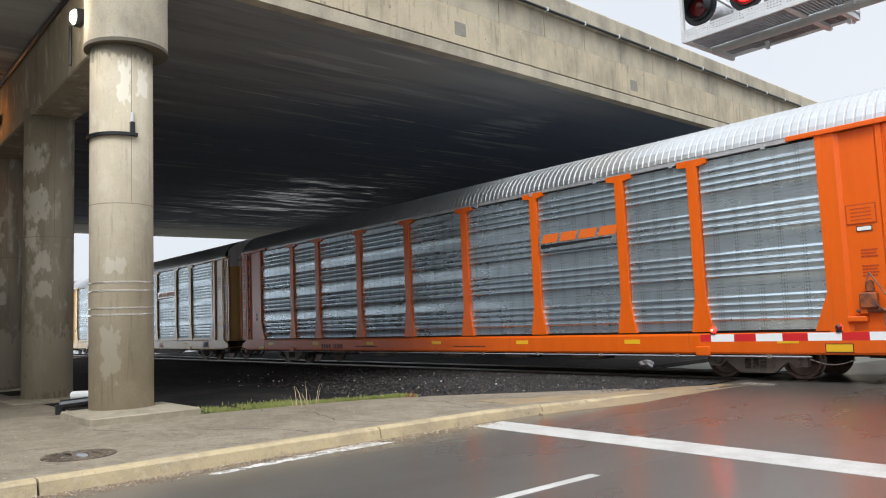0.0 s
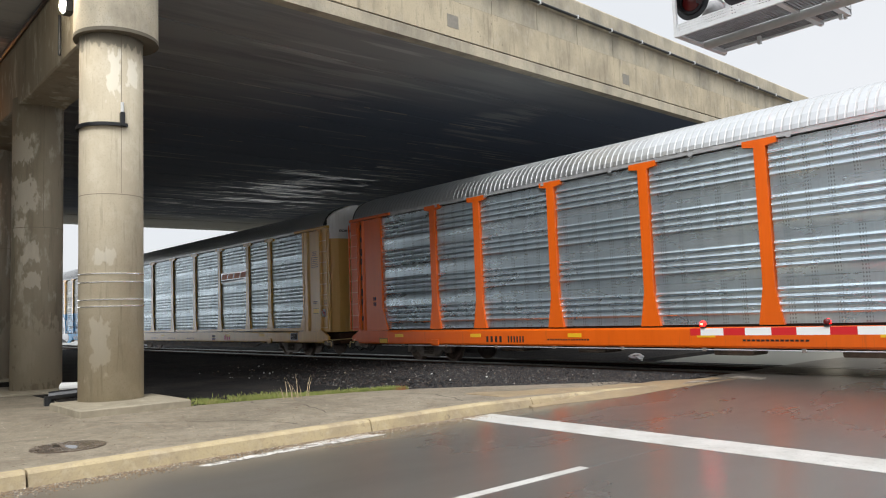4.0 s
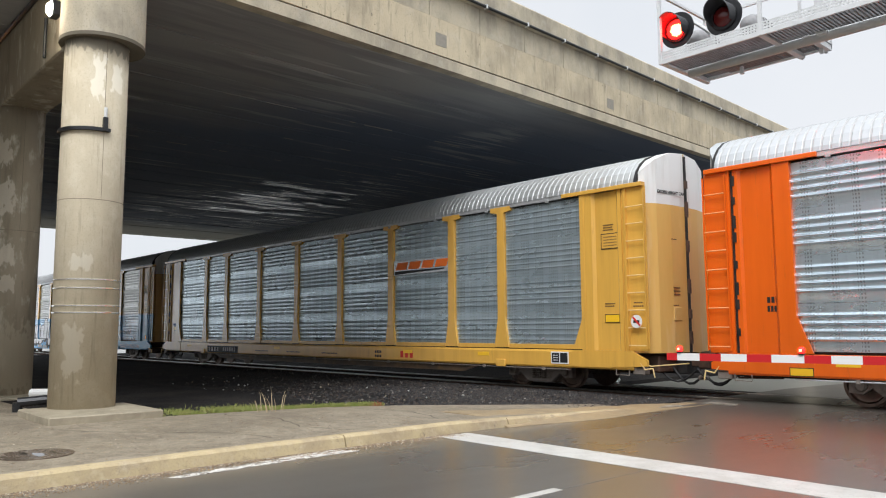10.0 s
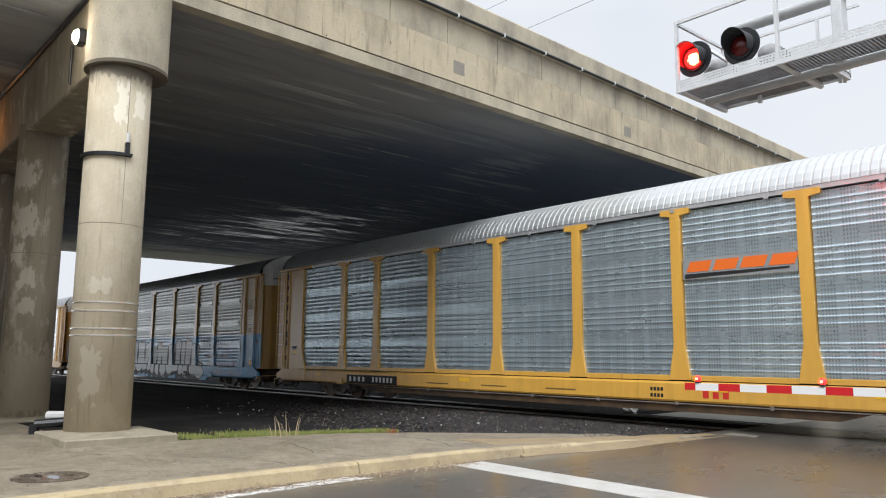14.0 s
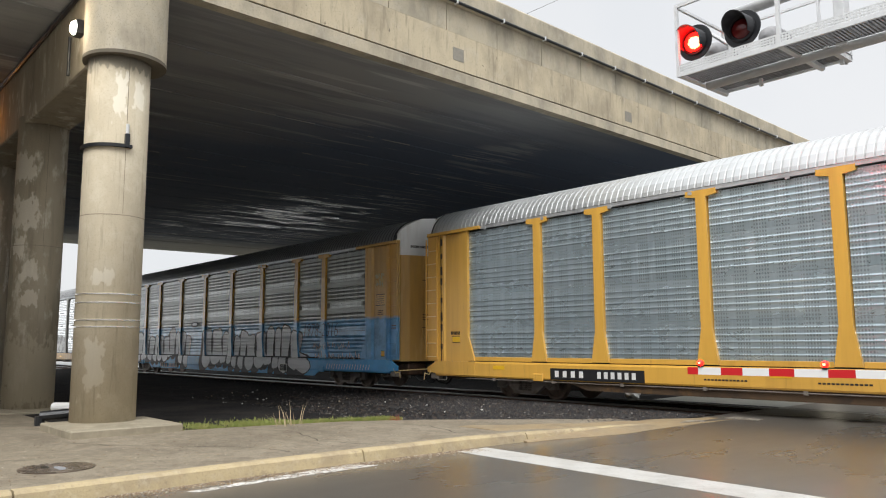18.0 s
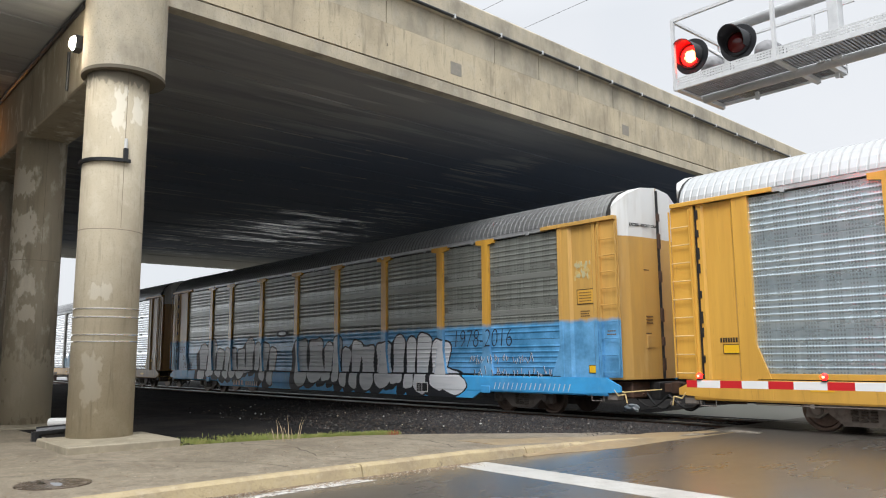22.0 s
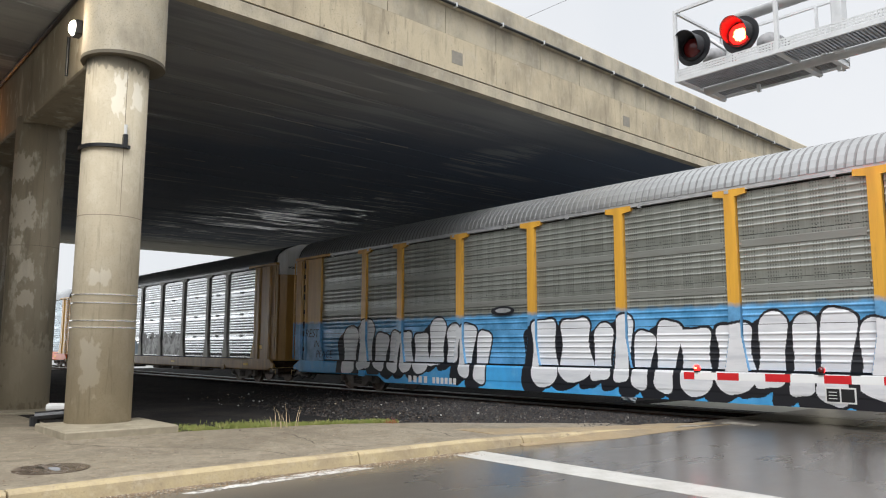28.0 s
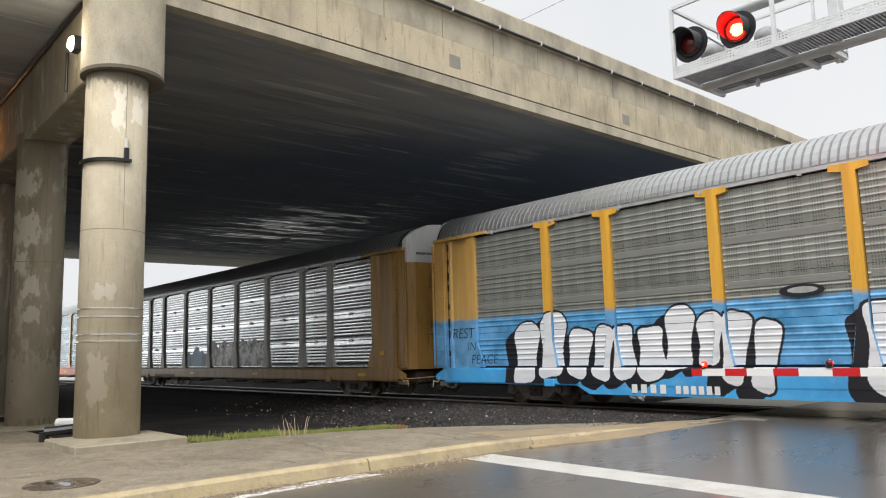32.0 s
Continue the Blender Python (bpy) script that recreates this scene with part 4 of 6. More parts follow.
def end_mesh(material, sign):
    """One half of a rounded pair of end doors, seen from the track: rows of (x, y)."""
    pts = [(13.20, SIDE + 0.06), (13.48, SIDE + 0.09), (13.66, SIDE + 0.20), (13.80, SIDE + 0.45), (13.89, -0.6), (13.92, -0.02)]
    tops = [5.0, 5.12, 5.30, 5.51, 5.715, 5.775]
    bm = bmesh.new()
    low = [bm.verts.new((sign * x, y, 0.95)) for x, y in pts]
    mid = [bm.verts.new((sign * x, y, 4.45)) for x, y in pts]
    high = [bm.verts.new((sign * x, y, t)) for (x, y), t in zip(pts, tops)]
    for a, b, m in ((low, mid, 0), (mid, high, 1)):
        for k in range(len(pts) - 1):
            f = bm.faces.new((a[k], a[k + 1], b[k + 1], b[k]))
            f.material_index = m
    # the white top runs back to the roof
    back = [bm.verts.new((sign * 13.18 if k == 0 else sign * 13.53, v.co.y, v.co.z)) for k, v in enumerate(high)]
    for k in range(1, len(pts) - 1):
        bm.faces.new((high[k], high[k + 1], back[k + 1], back[k])).material_index = 1
    inner = [[bm.verts.new((v.co.x - sign * 0.05, v.co.y + (0.03 if k == 0 else 0), v.co.z)) for v in (low[k], high[k])] for k in (0, len(pts) - 1)]
    bm.faces.new((low[-1], high[-1], inner[1][1], inner[1][0]))
    bm.faces.new((low[0], inner[0][0], inner[0][1], high[0]))
    bmesh.ops.recalc_face_normals(bm, faces=bm.faces)
    return bm


def truck(car, x, sign):
    t = part("truck", boxed(x - 0.16, x + 0.16, -0.95, 0.95, 0.30, 0.56, 0.03), GRIME, car, "cast steel truck with springs")
    for side in (-1, 1):
        y = side * 0.98
        out = [(x - 1.10, 0.28), (x - 1.08, 0.55), (x - 0.80, 0.62), (x - 0.35, 0.72), (x + 0.35, 0.72), (x + 0.80, 0.62), (x + 1.08, 0.55), (x + 1.10, 0.28), (x + 0.85, 0.26), (x + 0.68, 0.38), (x + 0.38, 0.14), (x - 0.38, 0.14), (x - 0.68, 0.38), (x - 0.85, 0.26)]
        part("side_frame", plate(bmesh.new(), out, y - 0.07, y + 0.07), GRIME, t)
        if side < 0:
            for j in range(3):
                bm = bmesh.new()
                for q in range(5):
                    lathe(bm, [(0.055, 0.235 + 0.055 * q), (0.07, 0.25 + 0.055 * q), (0.055, 0.275 + 0.055 * q)], 10, centre=(x - 0.17 + 0.17 * j, y - 0.09, 0))
                part("spring", bm, SPRING, t)
            for dx in (-0.86, 0.86):
                part("bearing_cap", lathe(bmesh.new(), [(0.09, y - 0.16), (0.11, y - 0.13), (0.11, y - 0.06)], 12, "y", (x + dx, 0, 0.42)), GRIME, t)
    wheels = []
    for dx in (-0.86, 0.86):
        def make():
            bm = bmesh.new()
            tube(bm, (0, -1.0, 0), (0, 1.0, 0), 0.075, 10)
            for side in (-1, 1):
                lathe(bm, [(0.08, side * 0.71), (0.20, side * 0.73), (0.33, side * 0.755), (0.36, side * 0.80), (0.42, side * 0.80), (0.425, side * 0.71), (0.45, side * 0.70), (0.45, side * 0.675), (0.34, side * 0.675), (0.08, side * 0.69)], 28, "y")
            return to_mesh("wheelset", bm, WHEEL)
        wheels.append(hang("wheelset", shared("wheelset", make), t, (x + dx, 0, 0.425)))
    return wheels


WHEELS, CARS = [], []


def bars(car, x0, x1, z0, z1, n, material, y, name="stencil_bar", fill=0.72, slant=0.0):
    """A run of unreadable characters as plain upright bars."""
    w = (x1 - x0) / n
    me = to_mesh(name, plate(bmesh.new(), [(0, z0), (w * fill, z0), (w * fill + slant, z1), (slant, z1)], y - 0.003, y), material)
    for k in range(n):
        hang(name, me, car, (x0 + w * k, 0, 0))


# ---- sprayed shapes: fat rounded bars with a black outline and a black drop shadow ----
BARS = ((-10.40, -8.70, 0.52, 2.44), (-8.52, -7.18, 0.60, 2.26), (-7.08, -5.76, 0.70, 2.24), (-5.66, -4.32, 0.80, 2.36), (-4.25, -3.12, 0.46, 2.28),
        (-1.38, 0.48, 0.55, 2.48), (0.60, 1.64, 0.48, 2.26), (1.76, 2.88, 0.42, 2.22), (3.00, 4.64, 0.44, 2.26), (4.78, 5.88, 0.44, 2.36), (6.00, 7.45, 0.40, 2.40))
SPRAY = []
for k, (x0, x1, zb, zt) in enumerate(BARS):
    w, h = x1 - x0, zt - zb
    cut = 0.50 + 0.06 * math.sin(k * 2.3)
    for j, (a, b) in enumerate(((x0, x0 + cut * w - 0.085), (x0 + cut * w + 0.085, x1))):
        low, top = zb + 0.10 * h * abs(math.sin(k * 1.9 + j * 2)), zt - 0.16 * h * abs(math.cos(k * 2.7 + j * 1.3))
        SPRAY.append(((a + b) / 2, (low + top) / 2, (b - a) / 2 + 0.03, (top - low) / 2, 0.09 * math.sin(k * 2.1) + 0.04, 0.10 * math.cos(k * 1.7 + j)))
SPRAY.append((7.5, 0.86, 0.95, 0.34, -0.1, 0.0))


def spray_at(x, z):
    """0 bare, 1 white, 2 black, for arrays of places on the side of the car: leaning rounded bars, swollen and waisted."""
    def reach(px, pz):
        best = np.full(px.shape, 9.0)
        for cx, cz, w, h, lean, swell in SPRAY:
            q = (pz - cz) / h
            dx = np.abs(px - cx - lean * q) - 0.98 * w * (1 + swell * q - 0.13 * np.cos(q * 3.4 + lean * 9))
            dz = np.abs(pz - cz - 0.09 * np.sin((px - cx) * 4 + lean * 30)) - h
            r = 0.6 * w + 0.06
            best = np.minimum(best, np.hypot(np.maximum(dx + r, 0), np.maximum(dz + r, 0)) + np.minimum(np.maximum(dx + r, dz + r), 0) - r)
        return best
    near = reach(x, z)
    out = np.zeros(x.shape, int)
    shade = np.minimum.reduce([reach(x + 0.09 * k, z + 0.055 * k) for k in (1, 2, 3, 4)])
    out[shade < 0.0] = 2
    out[near < 0.055] = 2
    out[near < 0.0] = 1
    return out


def sprayed_sheet(name, section, x0, x1, materials, car, step=0.017, centre=0.0, keep=None):
    """A (y, z) section drawn along x in small faces, each with the paint that lies on it."""
    fine = [section[0]]
    for (ya, za), (yb, zb) in zip(section, section[1:]):
        n = max(1, math.ceil(abs(zb - za) / step))
        fine += [(ya + (yb - ya) * k / n, za + (zb - za) * k / n) for k in range(1, n + 1)]
    nx = max(1, round((x1 - x0) / step))
    xs = np.linspace(x0, x1, nx + 1)
    m = len(fine)
    verts = [(float(x), y, z) for x in xs for y, z in fine]
    faces = [(i * m + j, (i + 1) * m + j, (i + 1) * m + j + 1, i * m + j + 1) for i in range(nx) for j in range(m - 1)]
    cx = np.repeat((xs[:-1] + xs[1:]) / 2, m - 1)
    zz = np.array([z for _, z in fine])
    cz = np.tile((zz[:-1] + zz[1:]) / 2, nx)
    kind = spray_at(cx + centre, cz)
    if keep is not None:
        ok = keep(cx, cz)
        faces = [f for f, o in zip(faces, ok) if o]
        kind = kind[ok]
    me = bpy.data.meshes.new(name)
    me.from_pydata(verts, [], faces)
    for q in materials:
        me.materials.append(q)
    me.polygons.foreach_set("material_index", kind.astype(np.int32))
    me.update()
    return hang(name, me, car, (centre, 0, 0))


def rail_car(label, centre, frame, sill, post, panel, roof, style="a", end=None, end_top=END_WHITE, upper_plate=None, ladder=None, fishbelly=False):
    car = tagged(holder("autorack_car", (centre, MID, RAIL)), label, "rail car", "cars of the train")
    upper_plate, ladder, end = upper_plate or frame, ladder or frame, end or frame
    # floor, sills and centre sill
    part("side_sill", extrude_x(bmesh.new(), [(SIDE, 0.56), (SIDE - 0.02, 0.60), (SIDE - 0.02, 0.95), (SIDE, 1.0), (SIDE + 0.14, 1.0), (SIDE + 0.14, 0.56)], -13.35, 13.35, True), sill, car)
    part("far_sill", boxed(-13.35, 13.35, 1.40, 1.525, 0.56, 1.0), sill, car)
    part("floor", boxed(-13.3, 13.3, -1.38, 1.38, 0.90, 0.99), BLACK, car)
    part("centre_sill", boxed(-14.0, 14.0, -0.33, 0.33, 0.45, 0.88, 0.02), BLACK, car)
    for x in (-11.6, -8.6, 8.6, 11.6):
        part("cross_bearer", boxed(x - 0.08, x + 0.08, -1.38, 1.38, 0.60, 0.89), BLACK, car)
    if fishbelly:
        part("skirt", plate(bmesh.new(), [(-8.3, 0.58), (-7.9, 0.36), (8.6, 0.36), (9.0, 0.58)], SIDE - 0.012, SIDE + 0.05), sill, car)
        sprayed_sheet("sill_face", [(SIDE - 0.016, 0.36), (SIDE - 0.016, 0.56), (SIDE - 0.026, 0.60), (SIDE - 0.026, 0.95), (SIDE - 0.004, 1.005)], -11.5, 9.0, [sill, SPRAY_WHITE, SPRAY_BLACK], car, keep=lambda x, z: (z > 0.6) | ((x > -8.2 + (0.58 - z) * 1.5) & (x < 8.9 - (0.58 - z) * 1.5)))
    pipe = None if fishbelly else part("brake_pipe", tube(bmesh.new(), (-12.0, SIDE + 0.02, 0.515), (11.5, SIDE + 0.02, 0.515), 0.013, 6), GALV if style == "a" else GRIME, car)
    for k in range(11 if pipe else 0):
        part("pipe_bracket", boxed(-10.9 + 2.15 * k, -10.82 + 2.15 * k, SIDE + 0.0, SIDE + 0.05, 0.48, 0.57), GRIME, pipe)
    # the cargo side: bays of pressed sheets between posts
    for a, b in BAYS:
        wa = 0.0 if a < -11 else 0.15
        wb = 0.0 if b > 11 else 0.15
        for row in range(4):
            if fishbelly and row < 2:
                h = (Z1 - Z0) / 4
                prof = [(SIDE + 0.075 - o, Z0 + row * h + u) for o, u in rib_profile(h - 0.012, 5, 0.016, 0.26)]
                w = (b - a - wa - wb) / 2
                sprayed_sheet("panel", prof, -w, w, [panel, SPRAY_WHITE, SPRAY_BLACK], car, centre=(a + wa + b - wb) / 2)
                continue
            hang("panel", panel_mesh(b - a - wa - wb, style, row, panel), car, ((a + wa + b - wb) / 2, 0, 0))
    for a, b in BAYS if style == "b" else ():
        part("kick_plate", boxed(a + (0.0 if a < -11 else 0.27), b - (0.0 if b > 11 else 0.27), SIDE + 0.012, SIDE + 0.03, 1.02, 1.135, 0.006), sill, car)
    part("inner_lining", boxed(-12.0, 12.0, SIDE + 0.13, SIDE + 0.17, 1.0, 4.86), BLACK, car)
    part("far_wall", boxed(-13.0, 13.0, 1.42, 1.50, 1.0, 4.86), panel, car)
    pm = shared("post" + post.name, lambda: post_mesh(post))
    for x in POSTS:
        ob = hang("post", pm, car, (x, 0, 0))
        if fishbelly:
            face = sprayed_sheet("post_paint", [(SIDE - 0.004, 1.01), (SIDE - 0.004, 2.48)], -0.25, 0.25, [post, SPRAY_WHITE, SPRAY_BLACK], car, centre=x, keep=lambda x, z: np.abs(x) < np.where(z < 1.77, 0.258 - 0.172 * (z - 1.0), 0.127))
            face.parent, face.location = ob, (0, 0, 0)
    part("top_rail", extrude_x(bmesh.new(), [(SIDE + 0.01, 4.83), (SIDE + 0.01, 4.93), (SIDE + 0.06, 4.95), (SIDE + 0.16, 4.95), (SIDE + 0.16, 4.83)], -12.9, 12.9, True), ALUM, car, "pale metal top rail")
    for k in range(11):
        part("rail_clip", boxed(-11.2 + 2.2 * k, -11.1 + 2.2 * k, SIDE - 0.01, SIDE + 0.02, 4.79, 4.86), ALUM, car)
    hang("roof", shared("roof" + roof.name, lambda: roof_mesh(roof)), car, (0, 0, 0), "ribbed sheet-metal roof")
    # the closed ends
    for sg in (-1, 1):
        xs = sorted((sg * 11.95, sg * 13.3))
        sec = [(sg * 11.93, SIDE + 0.0), (sg * 12.25, SIDE + 0.0), (sg * 12.32, SIDE + 0.07), (sg * 12.95, SIDE + 0.07), (sg * 13.0, SIDE + 0.02), (sg * 13.10, SIDE + 0.02), (sg * 13.10, SIDE + 0.16), (sg * 11.93, SIDE + 0.16)]
        bm = bmesh.new()
        lo, hi = [bm.verts.new((x, y, 0.98)) for x, y in sec], [bm.verts.new((x, y, 4.84)) for x, y in sec]
        for k in range(len(sec)):
            bm.faces.new((lo[k], lo[(k + 1) % 8], hi[(k + 1) % 8], hi[k]))
        bmesh.ops.recalc_face_normals(bm, faces=bm.faces)
        part("end_panel", bm, frame, car, "folded steel end panel")
        part("end_post", plate(bmesh.new(), [(sg * 11.90, 1.0), (sg * 12.02, 1.0), (sg * 12.02, 4.84), (sg * 11.90, 4.84)], SIDE - 0.012, SIDE + 0.1), frame, car)
        part("end_gusset", plate(bmesh.new(), [(sg * 11.90, 1.02), (sg * 11.62, 1.02), (sg * 11.90, 1.75)], SIDE - 0.01, SIDE + 0.05), frame, car)
        part("end_plate", boxed(*sorted((sg * 11.35, sg * 13.72)), SIDE - 0.05, SIDE + 0.12, 4.83, 4.93, 0.01), upper_plate, car)
        part("sill_step", plate(bmesh.new(), [(sg * 11.6, 1.0), (sg * 13.3, 1.0), (sg * 13.72, 0.80), (sg * 13.72, 0.66), (sg * 12.6, 0.60), (sg * 11.6, 0.60)], SIDE - 0.03, SIDE + 0.05), sill, car)
        door = part("end_door", end_mesh(end, sg), [end, end_top], car, "rounded steel end door")
        far = part("end_door", end_mesh(end, sg), [end, end_top], car)
        far.scale = (1, -1, 1)
        part("door_seam", boxed(*sorted((sg * 13.88, sg * 13.96)), -0.03, 0.03, 0.95, 5.70), BLACK, door)
        for z, h in ((1.15, 0.30), (1.75, 0.22), (2.35, 0.34), (3.35, 0.28), (4.2, 0.38), (4.9, 0.2)):
            part("latch", boxed(*sorted((sg * 13.93, sg * 13.985)), -0.055, 0.055, z, z + h, 0.01), RUST, door)
        part("latch_rod", tube(bmesh.new(), (sg * 13.96, 0.0, 1.0), (sg * 13.96, 0.0, 5.3), 0.018, 6), BLACK, door)
        for z in (2.05, 3.62):
            part("weld_line", boxed(*sorted((sg * 13.80, sg * 13.90)), -0.62, -0.10, z, z + 0.018), RUST, door)
        pocket = part("door_pocket", boxed(*sorted((sg * 13.84, sg * 13.915)), -0.62, -0.30, 1.70, 2.02, 0.01), end, door)
        for q in range(3):
            part("stencil_bar", boxed(*sorted((sg * 13.85, sg * 13.912)), -0.60, -0.34, 2.30 + 0.08 * q, 2.33 + 0.08 * q), MARK_BROWN, door)
        part("door_jamb", boxed(*sorted((sg * 13.08, sg * 13.17)), SIDE + 0.05, SIDE + 0.2, 1.0, 4.82), BLACK if sg < 0 else frame, car)
        part("corner_post", boxed(*sorted((sg * 13.17, sg * 13.26)), SIDE - 0.0, SIDE + 0.1, 1.0, 4.84), frame, car)
        ladder_parts(car, sg * 13.50, ladder)
        part("ladder_plate", boxed(*sorted((sg * 13.22, sg * 13.76)), SIDE + 0.035, SIDE + 0.065, 1.0, 4.83, 0.005), ladder, car)
        far_plate = part("ladder_plate", boxed(*sorted((sg * 13.0, sg * 13.78)), 1.44, 1.50, 1.0, 4.83, 0.005), ladder, car)
        for q in range(9):
            part("rung", tube(bmesh.new(), (sg * 13.25, 1.55, 1.13 + q * 0.405), (sg * 13.80, 1.55, 1.13 + q * 0.405), 0.02, 6), ladder, far_plate)
        part("draft_box", boxed(*sorted((sg * 12.75, sg * 13.72)), -1.05, 1.05, 0.50, 0.90, 0.03), RUST, car, "rusty end sill")
        for x in (9.0,):
            part("jack_pad", boxed(*sorted((sg * x, sg * (x + 0.34))), SIDE - 0.06, SIDE - 0.01, 0.52, 0.72, 0.015), sill, car)
        part("uncoupling_bracket", boxed(*sorted((sg * 13.3, sg * 13.62)), SIDE + 0.02, SIDE + 0.25, 0.46, 0.62, 0.02), GRIME, car)
        if sg < 0:
            for q, z in enumerate((1.35, 1.9, 2.2, 2.75, 3.3, 3.6, 4.1, 4.5)):
                part("jamb_notch", boxed(*sorted((sg * 13.06, sg * 13.12)), SIDE - 0.004, SIDE + 0.06, z, z + 0.16 + 0.05 * (q % 3)), BLACK, car)
        hoop = [(y * 1.012, z + 0.012) for y, z in SECTION]
        part("roof_seam", extrude_x(bmesh.new(), hoop + [(y * 0.95, z - 0.06) for y, z in reversed(SECTION)], *sorted((sg * 13.49, sg * 13.54)), True), BLACK, car)
        WHEELS.append((truck(car, sg * 10.1, sg), car))
        bm = boxed(*sorted((sg * 13.6, sg * 14.42)), -0.11, 0.11, 0.62, 0.84, 0.02)
        box(bm, *sorted((sg * 14.2, sg * 14.5)), -0.17, 0.17, 0.58, 0.88, 0.03)
        part("coupler", bm, RUST, car, "rusty knuckle coupler")
        hose = [(sg * (13.7 + 0.8 * q / 6), -0.45, 0.62 - 0.38 * math.sin(q / 6 * math.pi * 0.9)) for q in range(7)]
        part("air_hose", tubes(hose, 0.03, 6), BLACK, car)
        lever = [(sg * 14.1, -0.4, 0.70), (sg * 13.75, SIDE + 0.1, 0.66), (sg * 13.55, SIDE - 0.02, 0.72), (sg * 13.66, SIDE - 0.02, 0.58), (sg * 13.86, SIDE - 0.02, 0.62), (sg * 13.90, SIDE - 0.02, 0.42)]
        part("cut_lever", tubes(lever, 0.015, 6), RUNG_YELLOW, car)
        low_hose = [(sg * (13.5 + 1.0 * q / 8), -0.75, 0.60 - 0.30 * math.sin(q / 8 * math.pi)) for q in range(9)]
        part("air_hose", tubes(low_hose, 0.024, 6), BLACK, car)
        part("glad_hand", boxed(*sorted((sg * 14.38, sg * 14.56)), -0.52, -0.40, 0.34, 0.44, 0.02), GRIME, car)
        part("pipe_bundle", tubes([(sg * 12.4, -1.1, 0.50), (sg * 13.4, -1.0, 0.47), (sg * 13.75, -0.6, 0.60)], 0.022, 6), RUST, car)
        step = [(sg * 12.86, SIDE, 0.62), (sg * 12.86, SIDE, 0.44), (sg * 13.22, SIDE, 0.44), (sg * 13.22, SIDE, 0.62)]
        part("sill_stirrup", tubes(step, 0.011, 6), GRIME, car)
    CARS.append(car)
    return car


def reflectors(car, xs, z=0.80):
    for x in xs:
        part("reflector", boxed(x - 0.22, x + 0.22, SIDE - 0.027, SIDE - 0.018, z - 0.05, z + 0.05), MARK_YELLOW, car, "yellow reflector strip")


def placard(car, x, z, w, h, material=MARK_YELLOW, y=SIDE + 0.06):
    pl = part("placard", boxed(x - w / 2, x + w / 2, y - 0.006, y, z - h / 2, z + h / 2), MARK_BLACK, car, "small printed placard")
    part("placard_face", boxed(x - w / 2 + 0.015, x + w / 2 - 0.015, y - 0.009, y - 0.005, z - h / 2 + 0.015, z + h / 2 - 0.015), material, pl)
    return pl


car_a = rail_car("orange rail car with bright galvanised corrugated sides and orange posts", -18.35, ORANGE, ORANGE, ORANGE, PANEL_A, ROOF, end_top=ROOF)
car_b = rail_car("yellow rail car with grey perforated sides and white end top", -47.35, YELLOW, YELLOW, YELLOW, PANEL_B, ROOF_WHITE, style="b", end=END_PALE)
car_c = rail_car("yellow rail car sprayed blue below with white bubble graffiti", -76.36, TAN_C, BLUE_SILL, YELLOW_C, PANEL_C, ROOF_GREY, style="c", end=END_TAN, fishbelly=True)
car_d = rail_car("weathered yellow rail car with bright white slatted sides and grey posts", -105.38, YELLOW_D, YELLOW_D, POST_D, PANEL_D, ROOF_GREY, style="d")
car_e = rail_car("yellow rail car with pale galvanised corrugated sides", -134.4, YELLOW, ORANGE, YELLOW, PANEL_B, ROOF, style="b")

# ---- markings on the cars; company marks and numbers are plain bars ----


def slanted_mark(car, x0, x1, z0, rise, panel_y=SIDE + 0.02):
    """A company mark: five slanted orange bars over a thin black underline that follows the lean of the sheet."""
    mark = part("company_mark", plate(bmesh.new(), [(x0, z0 + 0.0), (x1 - 0.15, z0 + rise * 0.6), (x1 - 0.15, z0 + rise * 0.6 + 0.04), (x0 + 0.02, z0 + 0.10)], panel_y - 0.004, panel_y), MARK_BLACK, car, "orange slanted bars over a black underline")
    w = (x1 - x0) / 4
    for k in range(4):
        a = x0 + 0.05 + w * k
        zb = z0 + 0.14
        out = [(a, zb), (a + w * 0.84, zb), (a + w * 0.84 + 0.1, zb + 0.23), (a + 0.1, zb + 0.23)]
        bm = plate(bmesh.new(), out, panel_y - 0.004, panel_y)
        part("slanted_bar", bm, MARK_ORANGE, mark)


slanted_mark(car_a, 4.50, 7.02, 3.32, 0.10)
slanted_mark(car_b, 4.50, 7.0, 3.26, 0.10)
for car, skin in ((car_a, PANEL_A), (car_b, MARK_SKIN)):
    part("mark_backing", boxed(4.46, 7.02, SIDE + 0.022, SIDE + 0.03, 3.24, 3.70), skin, car, "smooth backing sheet")
reflectors(car_a, (-11.0, -7.35, -3.68, -0.03, 3.68, 7.31, 11.06), 0.83)
reflectors(car_b, (-10.64, -2.72, 5.21, 8.5), 0.85)
reflectors(car_d, (11.3, 3.4, -3.2), 0.78)
reflectors(car_e, (11.0, 7.3, 3.6, 0.0), 0.8)
bars(car_a, -6.91, -6.2, 0.64, 0.81, 4, MARK_BLACK, SIDE - 0.021, fill=0.5)
bars(car_a, -6.05, -5.39, 0.64, 0.81, 6, MARK_BLACK, SIDE - 0.021, fill=0.5)
for x0, x1, n in ((-4.6, -3.2, 16), (0.8, 2.2, 14)):
    bars(car_a, x0, x1, 0.70, 0.74, n, MARK_BLACK, SIDE - 0.021)
part("belly_beam", plate(bmesh.new(), [(-8.4, 0.56), (-7.6, 0.34), (7.6, 0.34), (8.4, 0.56)], SIDE + 0.06, SIDE + 0.14), RUSTY_YELLOW, car_b, "rusty yellow-brown belly beam")
